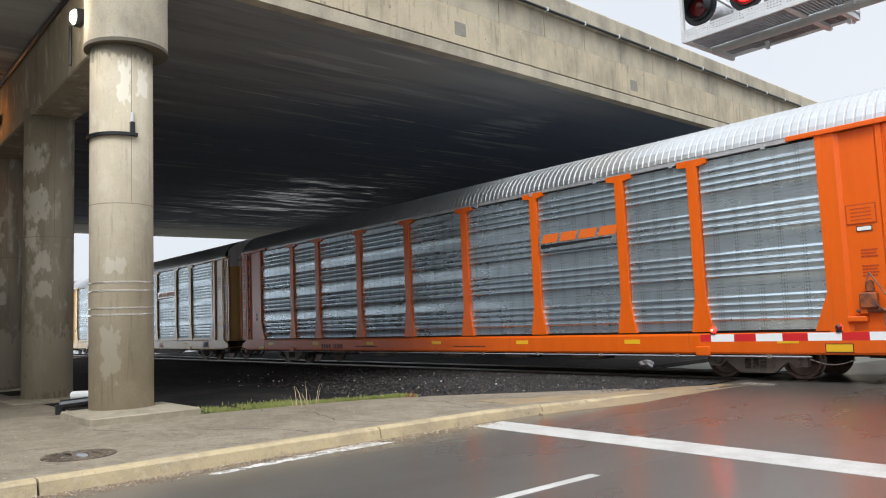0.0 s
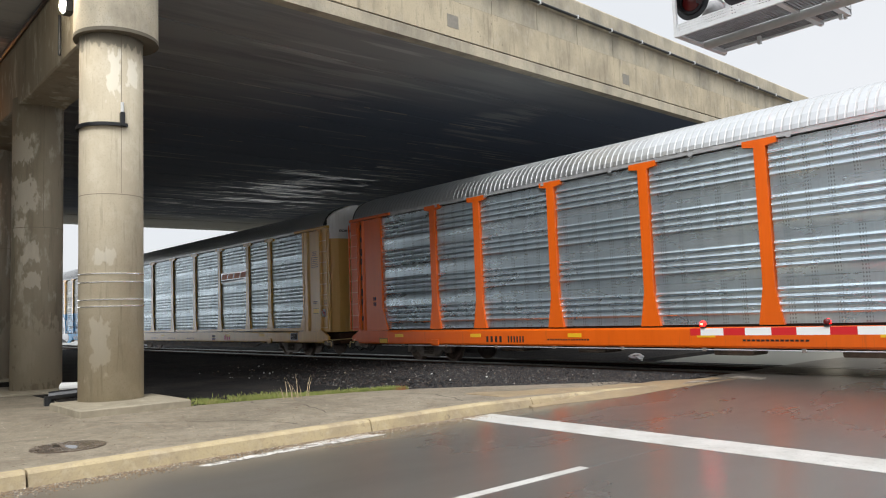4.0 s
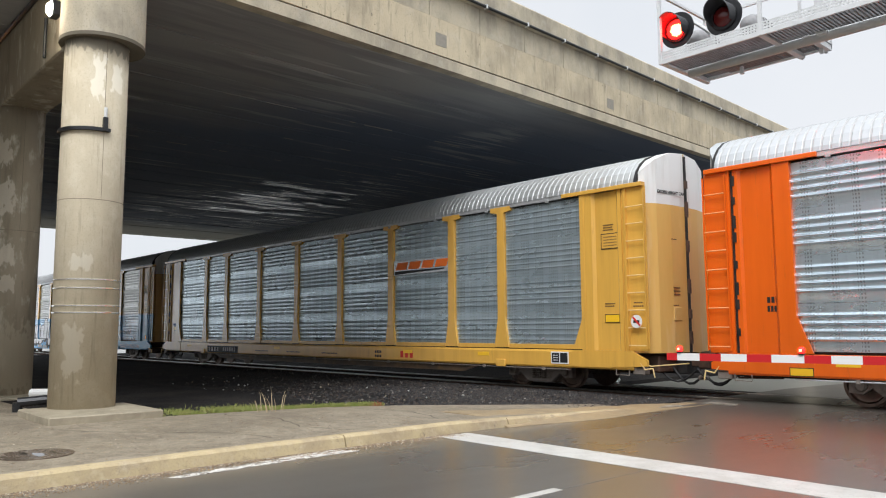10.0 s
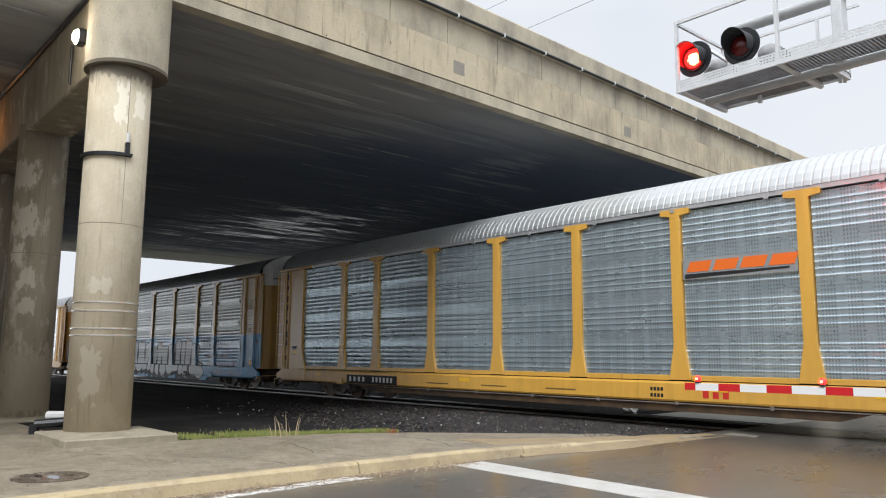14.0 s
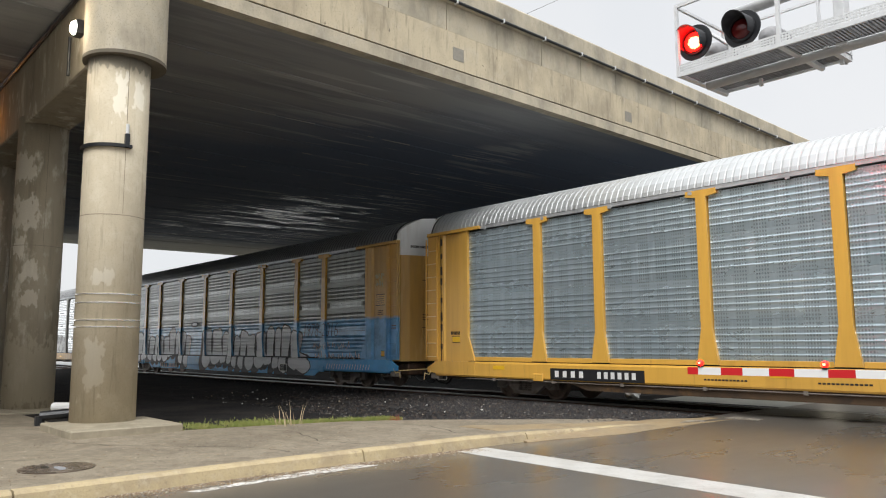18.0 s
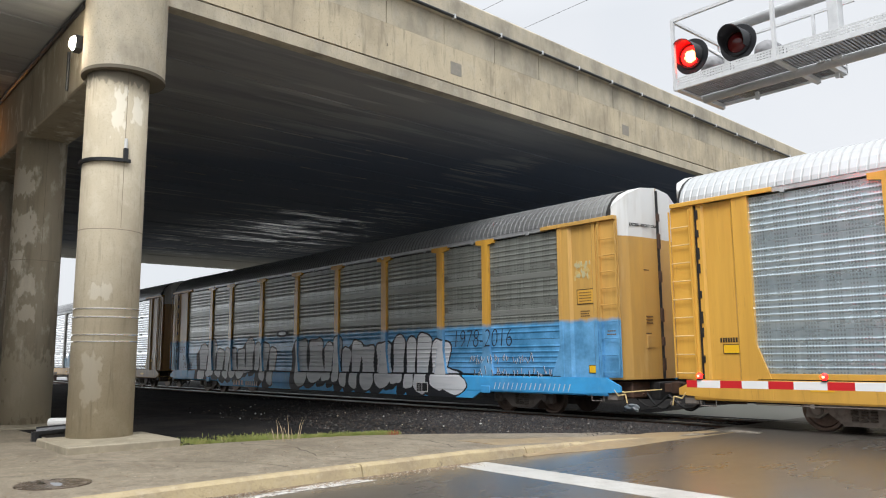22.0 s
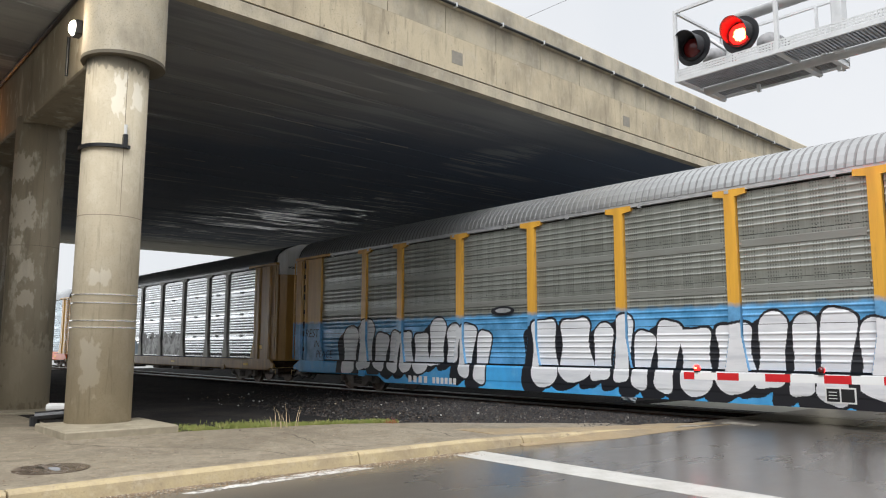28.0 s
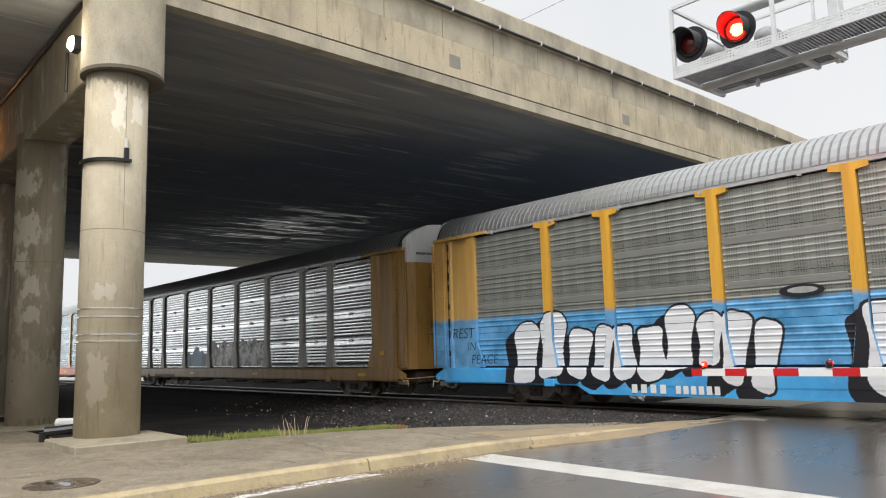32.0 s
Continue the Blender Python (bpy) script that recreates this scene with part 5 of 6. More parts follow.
number_plate = part("number_panel", boxed(-8.76, -5.9, SIDE - 0.024, SIDE - 0.018, 0.58, 0.87), MARK_BLACK, car_b, "black panel with white bars")
bars(number_plate, -8.6, -7.55, 0.65, 0.81, 4, MARK_WHITE, SIDE - 0.025, fill=0.48)
bars(number_plate, -7.25, -6.05, 0.65, 0.81, 6, MARK_WHITE, SIDE - 0.025, fill=0.55)
bars(car_b, 4.85, 5.54, 0.66, 0.86, 3, MARK_RED, SIDE - 0.021, fill=0.6)
bars(car_b, 3.54, 3.9, 0.78, 0.86, 4, MARK_BLACK, SIDE - 0.021)
bars(car_b, 3.54, 3.9, 0.64, 0.72, 4, MARK_BLACK, SIDE - 0.021)
for x0, x1 in ((-2.0, -1.0), (-4.4, -3.4), (0.4, 1.4)):
    bars(car_b, x0, x1, 0.70, 0.735, 12, MARK_BLACK, SIDE - 0.021)
for car, x, z in ((car_b, 11.2, 0.80), (car_c, 6.35, 0.62)):
    pl = part("data_panel", boxed(x - 0.28, x + 0.28, SIDE - 0.034, SIDE - 0.024, z - 0.15, z + 0.15), MARK_WHITE, car, "black and white data panel")
    for xa, xb in ((-0.25, -0.015), (0.015, 0.25)):
        part("data_field", boxed(x + xa, x + xb, SIDE - 0.037, SIDE - 0.03, z - 0.12, z + 0.12), MARK_BLACK, pl)
    for q in range(3):
        part("data_line", boxed(x - 0.21, x - 0.06, SIDE - 0.039, SIDE - 0.034, z - 0.07 + 0.06 * q, z - 0.055 + 0.06 * q), MARK_WHITE, pl)
STENCIL_RED = mat("dull_red_stencil", (0.40, 0.045, 0.008), 0.6)
# end sections: framed notices, yellow placards, stencilled lines
for car, frame_at in ((car_a, (12.61, 3.2)), (car_b, (12.75, 3.62)), (car_c, (12.72, 3.0))):
    fr = part("notice_frame", boxed(frame_at[0] - 0.27, frame_at[0] + 0.27, SIDE + 0.058, SIDE + 0.066, frame_at[1] - 0.19, frame_at[1] + 0.19), STENCIL_RED if car is car_a else MARK_BLACK, car, "thin stencilled frame")
    face = {car_a: ORANGE, car_b: YELLOW, car_c: YELLOW}[car]
    part("notice_field", boxed(frame_at[0] - 0.25, frame_at[0] + 0.25, SIDE + 0.054, SIDE + 0.062, frame_at[1] - 0.17, frame_at[1] + 0.17), face, fr)
    for k in range(4):
        bars(fr, frame_at[0] - 0.19, frame_at[0] + 0.19, frame_at[1] - 0.12 + 0.07 * k, frame_at[1] - 0.098 + 0.07 * k, 7, STENCIL_RED if car is car_a else MARK_BROWN, SIDE + 0.054, fill=0.85)
for car, tone, lines in ((car_a, STENCIL_RED, ((2.50, 3), (2.20, 4))), (car_b, MARK_BROWN, ((4.0, 3), (2.1, 2))), (car_c, MARK_BROWN, ((2.62, 3),))):
    for z, n in lines:
        for k in range(n):
            bars(car, 12.55, 12.85 - 0.03 * (k % 2), z - 0.06 * k, z - 0.06 * k + 0.028, 5, tone, SIDE + 0.066, fill=0.85)
for car in (car_b, car_c):
    bars(car, 13.36, 13.64, 2.02, 2.05, 5, MARK_BROWN, SIDE + 0.034, fill=0.85)
    bars(car, 13.38, 13.62, 2.10, 2.13, 4, MARK_BROWN, SIDE + 0.034, fill=0.85)
placard(car_a, 12.65, 2.92, 0.28, 0.10, MARK_WHITE)
placard(car_a, 12.05, 0.69, 0.52, 0.17, MARK_YELLOW, SIDE - 0.03)
placard(car_a, -11.85, 0.66, 0.46, 0.17, MARK_YELLOW, SIDE - 0.03)
bars(car_a, -12.5, -12.15, 2.02, 2.14, 4, MARK_BLACK, SIDE + 0.066)
bars(car_a, -12.5, -12.15, 1.84, 1.96, 5, MARK_BLACK, SIDE + 0.066)
placard(car_b, 12.76, 1.76, 0.42, 0.2)
placard(car_b, -12.46, 1.64, 0.4, 0.2)
bars(car_b, -12.72, -12.2, 1.78, 1.88, 9, MARK_BLACK, SIDE + 0.066)
placard(car_c, 12.88, 1.2, 0.24, 0.2)
placard(car_c, -12.17, 1.03, 0.28, 0.2)
placard(car_d, 12.4, 1.5, 0.3, 0.2)
dis = part("no_step_disc", lathe(bmesh.new(), [(0.15, 0.0), (0.15, 0.008)], 24, "y", (13.5, SIDE - 0.075, 1.68)), MARK_WHITE, car_b, "round white prohibition sign")
part("prohibition_bar", plate(bmesh.new(), [(13.39, 1.77), (13.42, 1.80), (13.61, 1.60), (13.58, 1.57)], SIDE - 0.080, SIDE - 0.074), MARK_RED, dis)
part("sign_blot", boxed(13.42, 13.58, SIDE - 0.079, SIDE - 0.074, 1.65, 1.71), MARK_BLACK, dis)
for car, sz in ((car_b, 0.10), (car_c, 0.10), (car_d, 0.10)):
    word("EXCESS HEIGHT CAR", sz, MARK_BLACK, car, (13.822, -1.05, 4.71), "black stencilled lettering", rot=(90, 0, 80.0), thin=0.004)
bars(car_c, -6.62, -5.6, 0.42, 0.62, 4, MARK_WHITE, SIDE - 0.03, fill=0.6)
bars(car_c, -5.45, -4.32, 0.42, 0.60, 6, MARK_WHITE, SIDE - 0.03, fill=0.66)
bars(car_d, -8.1, -5.4, 0.60, 0.72, 10, MARK_BLACK, SIDE - 0.021)
INK = mat("dark_marker_ink", (0.008, 0.012, 0.025), 0.6)
word("1978-2016", 0.57, INK, car_c, (7.75, SIDE - 0.006, 1.80), "thin hand-sprayed numerals", shear=0.15, thin=-0.012).scale = (1, 1.3, 1)
word("REST", 0.44, INK, car_c, (-12.95, SIDE - 0.012, 1.86), "thin hand-sprayed letters", shear=0.15, thin=-0.006)
word("IN", 0.36, INK, car_c, (-12.30, SIDE - 0.012, 1.50), "thin hand-sprayed letters", shear=0.15, thin=-0.005)
word("PEACE", 0.38, INK, car_c, (-12.15, SIDE - 0.012, 1.12), "thin hand-sprayed letters", shear=0.15, thin=-0.005)
for z, x0, x1, words in ((1.36, 8.5, 11.2, (5, 4, 2, 7)), (1.00, 8.7, 11.8, (4, 5, 3, 6))):
    rnd = random.Random(int(x0 * 10))
    x, pitch = x0, (x1 - x0) / (sum(words) + len(words))
    for n in words:
        for k in range(n):
            for _ in range(2):
                xa, za, h, lean = x + rnd.uniform(-0.02, 0.05), z + rnd.uniform(-0.04, 0.08), rnd.uniform(0.08, 0.20), rnd.uniform(-0.07, 0.09)
                for dx, ink in ((0.016, SPRAY_WHITE), (0.0, INK)):
                    part("scrawl_bar", plate(bmesh.new(), [(xa + dx, za), (xa + dx + 0.013, za), (xa + dx + lean + 0.013, za + h), (xa + dx + lean, za + h)], SIDE - 0.012 - (0.002 if not dx else 0), SIDE - 0.008), ink, car_c)
            x += pitch
        x += pitch
bars(car_c, 9.5, 12.3, 0.64, 0.82, 17, SPRAY_WHITE, SIDE - 0.034, "scrawl_bar", 0.16, 0.07)
oval = part("sprayed_oval", plate(bmesh.new(), [(-2.52 + 0.45 * math.cos(a), 2.51 + 0.13 * math.sin(a)) for a in [k * math.tau / 24 for k in range(24)]], SIDE + 0.026, SIDE + 0.03), SPRAY_BLACK, car_c, "sprayed black and grey oval")
part("oval_middle", plate(bmesh.new(), [(-2.50 + 0.30 * math.cos(a), 2.52 + 0.065 * math.sin(a)) for a in [k * math.tau / 24 for k in range(24)]], SIDE + 0.022, SIDE + 0.028), ALUM, oval)
BAND_C = mat("smooth_grey_band", (0.31, 0.32, 0.295), 0.36, 0.42, [((0.25, 0.24, 0.22), 2.0, 0.45, 0.7, 0.6, (0.4, 1, 2))])
# a faint cloud of pale blue spray on the end panel
rnd = random.Random(31)
for tint, many, near in ((mat("thin_blue_mist", (0.60, 0.43, 0.16), 0.5), 16, 0.0), (mat("pale_blue_spray", (0.52, 0.47, 0.27), 0.5), 14, 0.003)):
    for k in range(many):
        x, z, rx, rz = 12.40 + 0.46 * k / many + rnd.uniform(0, 0.06), 3.64 + rnd.uniform(-0.20, 0.24), rnd.uniform(0.02, 0.06), rnd.uniform(0.03, 0.09)
        out = [(x + rx * rnd.uniform(0.8, 1.15) * math.cos(a), z + rz * rnd.uniform(0.8, 1.15) * math.sin(a)) for a in [q * math.tau / 14 for q in range(14)]]
        part("spray_blot", plate(bmesh.new(), out, SIDE + 0.064 - near - 0.0001 * k, SIDE + 0.072), tint, car_c, "faint blue spray blot")
# dark handles on the sheets of the sprayed car
for a, b in BAYS:
    for z in (2.95, 3.9):
        for x in (a + 0.26, b - 0.28) if b > 8 else ():
            part("sheet_slot", boxed(x - 0.08, x + 0.08, SIDE + 0.055, SIDE + 0.08, z - 0.10, z + 0.06, 0.005), SLOT, car_c)
        part("smooth_band", boxed(a + 0.2, b - 0.2, SIDE + 0.06, SIDE + 0.085, z - 0.30, z - 0.14, 0.008), BAND_C, car_c)
# notched gaps between the slats of the white car
for a, b in BAYS:
    for k in (1, 2, 3):
        z = Z0 + k * (Z1 - Z0) / 4 - 0.015
        part("slat_latch", boxed((a + b) / 2 - 0.05, (a + b) / 2 + 0.05, SIDE + 0.0, SIDE + 0.06, z - 0.05, z + 0.05), ALUM, car_d)
rnd = random.Random(4)
SMUDGE = mat("smudged_spray", (0.50, 0.50, 0.48), 0.4, 0.4, [((0.16, 0.15, 0.14), 2.2, 0.46, 0.58, 0.85, (1, 1, 0.7)), ((0.10, 0.09, 0.09), 6.0, 0.52, 0.6, 0.7, None)])
# smudges of grey spray on two bays of the white car
SMUDGE_BLUE = mat("smudged_blue_spray", (0.17, 0.27, 0.34), 0.4, 0.3, [((0.08, 0.13, 0.17), 2.2, 0.46, 0.58, 0.8, (1, 1, 0.7))])
for x0, x1, zt, tint in ((-4.2, -1.55, 1.95, SMUDGE_BLUE), (-1.3, 1.3, 2.2, SMUDGE), (1.55, 4.2, 2.2, SMUDGE)):
    out = [(x0, 1.1)] + [(x0 + (x1 - x0) * k / 14, zt + rnd.uniform(-0.35, 0.12)) for k in range(15)] + [(x1, 1.1)]
    part("spray_smudge", plate(bmesh.new(), out, SIDE + 0.060, SIDE + 0.064), tint, car_d, "smudged spray paint on the lowest sheet")

for x, z0, z1, w in ((12.55, 1.32, 1.50, 0.12), (12.72, 1.40, 1.62, 0.05), (12.42, 1.18, 1.28, 0.35)):
    part("latch_box", boxed(x - w / 2, x + w / 2, SIDE - 0.05, SIDE + 0.08, z0, z1, 0.015), ORANGE, car_a)
part("latch_bar", tubes([(12.74, SIDE - 0.05, 1.75), (12.78, SIDE - 0.08, 1.5), (12.92, SIDE - 0.06, 1.36)], 0.018, 6), RUST, car_a)
links = [(11.45 + 0.045 * k, SIDE + 0.02, 0.47 - 0.10 * math.sin(k / 19 * math.pi)) for k in range(20)]
chain = part("hand_brake_chain", tubes(links[:2], 0.008, 5), SPRING, car_a, "slack steel chain")
for p, q in zip(links[1:], links[2:]):
    part("chain_link", tube(bmesh.new(), p, q, 0.012 if links.index(p) % 2 else 0.006, 5), SPRING, chain)
for x0, x1, z0, z1, d in ((12.50, 12.80, 1.42, 1.72, 0.16), (12.60, 12.74, 1.72, 1.95, 0.10), (12.40, 12.98, 1.34, 1.42, 0.10)):
    part("brake_housing", boxed(x0, x1, SIDE - d + 0.06, SIDE + 0.07, z0, z1, 0.03), RUSTY_ORANGE, car_a, "rusty hand brake housing")
part("brake_lever", tubes([(12.66, SIDE - 0.08, 1.95), (12.72, SIDE - 0.09, 2.08), (12.98, SIDE - 0.05, 1.62)], 0.014, 6), SPRING, car_a)
for x in (9.9, 12.9):
    drops = [(x + 0.01 * math.sin(k * 1.9), SIDE - 0.05, 1.32 - 0.06 * k) for k in range(10 if x > 12 else 2)]
    part("hanging_chain", tubes(drops, 0.010, 5), SPRING, car_a)
for car in CARS:
    for x in (-6.2, -3.4, 0.4, 3.1, 5.6):
        part("under_box", boxed(x - 0.45, x + 0.45, -1.25, -0.55, 0.38, 0.68, 0.03), UNDER_TAN, car, "dusty tan equipment box")

# ---- signal bridge over the road, crossing gate ----
gantry = tagged(holder("signal_gantry", (-4.5, 10.7, 0)), "galvanised steel cantilever walkway carrying red flashing crossing lights", "signal gantry")


def gpart(name, bm, material, label="", parent=None, smooth=False):
    ob = part(name, bm, material, parent or gantry, label, smooth=smooth)
    if not parent:
        ob.matrix_parent_inverse = Matrix.Translation((4.5, -10.7, 0))
    return ob


def grating(x0, x1, y0, y1, z, pitch=0.05):
    """A mesh floor: thin bars both ways."""
    bm = bmesh.new()
    n = round((y1 - y0) / pitch)
    for k in range(n + 1):
        y = y0 + (y1 - y0) * k / n
        box(bm, x0, x1, y - 0.0105, y + 0.0105, z - 0.012, z)
    n = round((x1 - x0) / pitch)
    for k in range(n + 1):
        x = x0 + (x1 - x0) * k / n
        box(bm, x - 0.0105, x + 0.0105, y0, y1, z - 0.012, z - 0.002)
    return bm


def pierced(x0, x1, y, z0, z1, pitch=0.055):
    """A toe board with square holes: two rails and small uprights."""
    bm = bmesh.new()
    for k in range(4):
        z = z0 + (z1 - z0) * k / 3
        box(bm, x0, x1, y - 0.006, y + 0.006, z - 0.011, z + 0.011)
    n = round((x1 - x0) / pitch)
    for k in range(n + 1):
        x = x0 + (x1 - x0) * k / n
        box(bm, x - 0.011, x + 0.011, y - 0.005, y + 0.005, z0, z1)
    return bm


GX0, GX1 = -6.05, 4.2
DZ = 5.66
gpart("walkway_floor", grating(GX0, GX1, 10.02, 10.62, DZ), GALV_DULL, "open steel grating floor")
gpart("light_platform", grating(GX0, -4.08, 10.85, 11.4, DZ + 0.06), GALV_DULL, "open steel grating floor")
gpart("toe_board", pierced(GX0, GX1, 10.0, DZ, DZ + 0.12, 0.045), GALV, "pierced steel toe board")
gpart("toe_board", pierced(GX0, -4.08, 11.41, DZ + 0.06, DZ + 0.18), GALV)
gpart("edge_channel", boxed(GX0, GX1, 9.985, 10.02, DZ - 0.06, DZ), GALV)
gpart("edge_channel", boxed(GX0, -4.08, 11.39, 11.43, DZ + 0.0, DZ + 0.06), GALV)
for x in (GX0 + 0.02, -4.5, -2.9, -1.3, 0.3, 1.9, 3.5):
    gpart("cross_member", boxed(x - 0.04, x + 0.04, 10.0, 11.42 if x < -4.1 else 10.85, DZ - 0.04, DZ + 0.03), GALV)
gpart("cross_member", boxed(-4.16, -4.08, 10.6, 11.42, DZ - 0.03, DZ + 0.05), GALV)
gpart("lower_chord", tube(bmesh.new(), (GX0 + 0.1, 10.70, DZ - 0.055), (GX1, 10.70, DZ - 0.055), 0.07, 14), GALV, "round steel tube", smooth=True)
gpart("upper_chord", tube(bmesh.new(), (-5.55, 10.70, 6.62), (GX1, 10.70, 6.62), 0.085, 14), GALV, "round steel tube", smooth=True)
gpart("under_tray", grating(-5.6, -4.2, 11.0, 11.35, DZ + 0.03, 0.06), GALV_DULL, "perforated steel tray")
for x in (-5.35, -4.15):
    gpart("tray_hanger", boxed(x - 0.025, x + 0.025, 11.2, 11.25, DZ - 0.10, DZ + 0.02), GALV)
gpart("chord_post", boxed(-3.98, -3.84, 10.58, 10.78, DZ - 0.06, 6.7, 0.01), GALV)
gpart("chord_post", boxed(-1.2, -1.06, 10.58, 10.78, DZ - 0.06, 6.7, 0.01), GALV)
for x in (GX0 + 0.02, -4.48, -2.9, -1.3):
    gpart("handrail_post", boxed(x - 0.025, x + 0.025, 9.98, 10.03, DZ - 0.05, 6.74), GALV)
gpart("handrail", boxed(GX0, GX1, 9.985, 10.025, 6.70, 6.75), GALV)
gpart("handrail", boxed(GX0, GX0 + 0.04, 10.0, 11.42, 6.70, 6.74), GALV)
for x in (GX0 + 0.02, -4.5, -4.16):
    gpart("handrail_post", boxed(x - 0.02, x + 0.02, 11.39, 11.43, DZ - 0.05, 7.2 if x > -4.2 else 6.74), GALV)
gpart("handrail", boxed(GX0, -3.9, 11.395, 11.425, 6.70, 6.74), GALV)
gpart("mast", tube(bmesh.new(), (3.9, 10.6, 0), (3.9, 10.6, 7.2), 0.16, 16), GALV, "steel mast", smooth=True)
LENSES = []


def crossing_light(x, y, z, rear=False, phase=0):
    """A crossing light: black backboard disc, hood, and a lens that turns from its lit to its unlit half."""
    s = 1 if rear else -1
    bm = lathe(bmesh.new(), [(0.10, 0.16), (0.16, 0.10), (0.19, 0.0), (0.19, -0.02), (0.165, -0.02), (0.165, 0.02), (0.15, 0.09), (0.0, 0.13)], 28, "y")
    if s > 0:
        bmesh.ops.rotate(bm, verts=bm.verts, cent=(0, 0, 0), matrix=Matrix.Rotation(math.pi, 3, "Z"))
    lamp = tagged(holder("crossing_light", (x, y, z)), "red round crossing light with a black hood, grey housing behind" if not rear else "grey back of a round crossing light", "signal light", "crossing lights")
    part("housing", bm, SIGNAL_BLACK if not rear else GALV, lamp, smooth=True)
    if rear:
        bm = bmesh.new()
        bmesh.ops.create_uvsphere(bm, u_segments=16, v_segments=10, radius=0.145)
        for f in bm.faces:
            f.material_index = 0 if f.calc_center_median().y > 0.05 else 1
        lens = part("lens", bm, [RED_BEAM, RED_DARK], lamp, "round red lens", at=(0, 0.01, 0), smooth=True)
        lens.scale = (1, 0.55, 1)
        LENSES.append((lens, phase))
        part("visor", lathe(bmesh.new(), [(0.186, 0.0), (0.182, 0.32), (0.176, 0.32), (0.18, 0.0)], 24, "y"), VISOR, lamp, "black sheet-metal visor")
        part("rear_cover", lathe(bmesh.new(), [(0.0, -0.24), (0.11, -0.22), (0.17, -0.10), (0.19, 0.0)], 24, "y"), GREY_COVER, lamp, "grey domed cover", smooth=True)
        return lamp
    part("backboard", lathe(bmesh.new(), [(0.19, 0.0), (0.255, 0.0), (0.262, 0.012), (0.255, 0.02), (0.19, 0.02)], 36, "y"), SIGNAL_BLACK, lamp, "black backboard disc")
    bm = bmesh.new()
    n = 22
    rows = []
    for k in range(n + 1):
        a = radians(-35 + 250 * k / n)
        deep = 0.30 * (0.45 + 0.55 * max(0.0, math.sin((a + radians(35)) / radians(250) * math.pi)))
        c, q = math.cos(a), math.sin(a)
        rows.append([bm.verts.new((c * r, yy, q * r)) for r, yy in ((0.185, 0.0), (0.178, -deep), (0.170, -deep), (0.176, 0.0))])
    for r0, r1 in zip(rows, rows[1:]):
        for k in range(3):
            bm.faces.new((r0[k], r0[k + 1], r1[k + 1], r1[k]))
    bmesh.ops.recalc_face_normals(bm, faces=bm.faces)
    part("visor", bm, VISOR, lamp, "black sheet-metal visor")
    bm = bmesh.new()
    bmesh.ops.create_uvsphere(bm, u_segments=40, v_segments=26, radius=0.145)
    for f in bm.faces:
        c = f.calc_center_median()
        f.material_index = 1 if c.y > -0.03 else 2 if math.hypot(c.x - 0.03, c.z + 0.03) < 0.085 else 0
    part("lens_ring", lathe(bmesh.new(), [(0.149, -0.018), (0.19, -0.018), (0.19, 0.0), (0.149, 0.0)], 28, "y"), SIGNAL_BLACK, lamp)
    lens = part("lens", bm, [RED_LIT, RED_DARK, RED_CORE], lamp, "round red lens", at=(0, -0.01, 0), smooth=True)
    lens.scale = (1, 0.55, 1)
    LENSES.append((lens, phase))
    return lamp


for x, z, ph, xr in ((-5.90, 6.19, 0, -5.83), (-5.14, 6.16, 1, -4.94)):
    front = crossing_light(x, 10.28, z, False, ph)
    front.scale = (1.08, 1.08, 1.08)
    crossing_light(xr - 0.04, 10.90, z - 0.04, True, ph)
gpart("crossarm", tubes([(-5.88, 10.42, 6.17), (-5.75, 10.52, 6.34), (-5.5, 10.6, 6.1), (-5.3, 10.52, 6.25), (-5.12, 10.42, 6.14)], 0.03, 8), GALV)
gpart("crossarm_post", tube(bmesh.new(), (-5.5, 10.6, DZ), (-5.5, 10.6, 6.55), 0.035, 8), GALV)

gate = tagged(holder("crossing_gate", (2.6, 11.3, 0)), "lowered crossing gate arm with red and white stripes and red lamps", "crossing gate")


def kpart(name, bm, material, label="", parent=None):
    ob = part(name, bm, material, parent or gate, label)
    if not parent:
        ob.matrix_parent_inverse = Matrix.Translation((-2.6, -11.3, 0))
    return ob


GXS = [-6.89, -6.70, -6.30, -5.94, -5.52, -5.14, -4.66, -4.29] + [-4.29 + 0.41 * k for k in range(1, 17)]


def arm_z(x):
    return 1.085 + 0.004 * (x + 6.9)


for k, (a, b) in enumerate(zip(GXS, GXS[1:])):
    kpart("arm_stripe", plate(bmesh.new(), [(a, arm_z(a)), (b, arm_z(b)), (b, arm_z(b) + 0.115), (a, arm_z(a) + 0.115)], 11.28, 11.32), ARM_RED if k % 2 == 0 else ARM_WHITE)
kpart("gate_mast", boxed(2.3, 2.9, 11.0, 11.6, 0, 1.35, 0.03), GALV, "grey gate machine housing")
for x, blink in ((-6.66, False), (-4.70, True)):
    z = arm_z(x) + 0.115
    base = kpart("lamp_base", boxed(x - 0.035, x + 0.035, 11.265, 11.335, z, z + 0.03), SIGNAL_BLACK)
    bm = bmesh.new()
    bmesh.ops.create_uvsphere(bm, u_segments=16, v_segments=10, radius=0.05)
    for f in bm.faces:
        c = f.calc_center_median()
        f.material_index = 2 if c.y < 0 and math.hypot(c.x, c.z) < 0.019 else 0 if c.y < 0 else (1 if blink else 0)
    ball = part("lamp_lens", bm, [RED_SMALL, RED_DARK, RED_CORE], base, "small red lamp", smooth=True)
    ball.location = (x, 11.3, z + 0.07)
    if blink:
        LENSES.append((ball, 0))

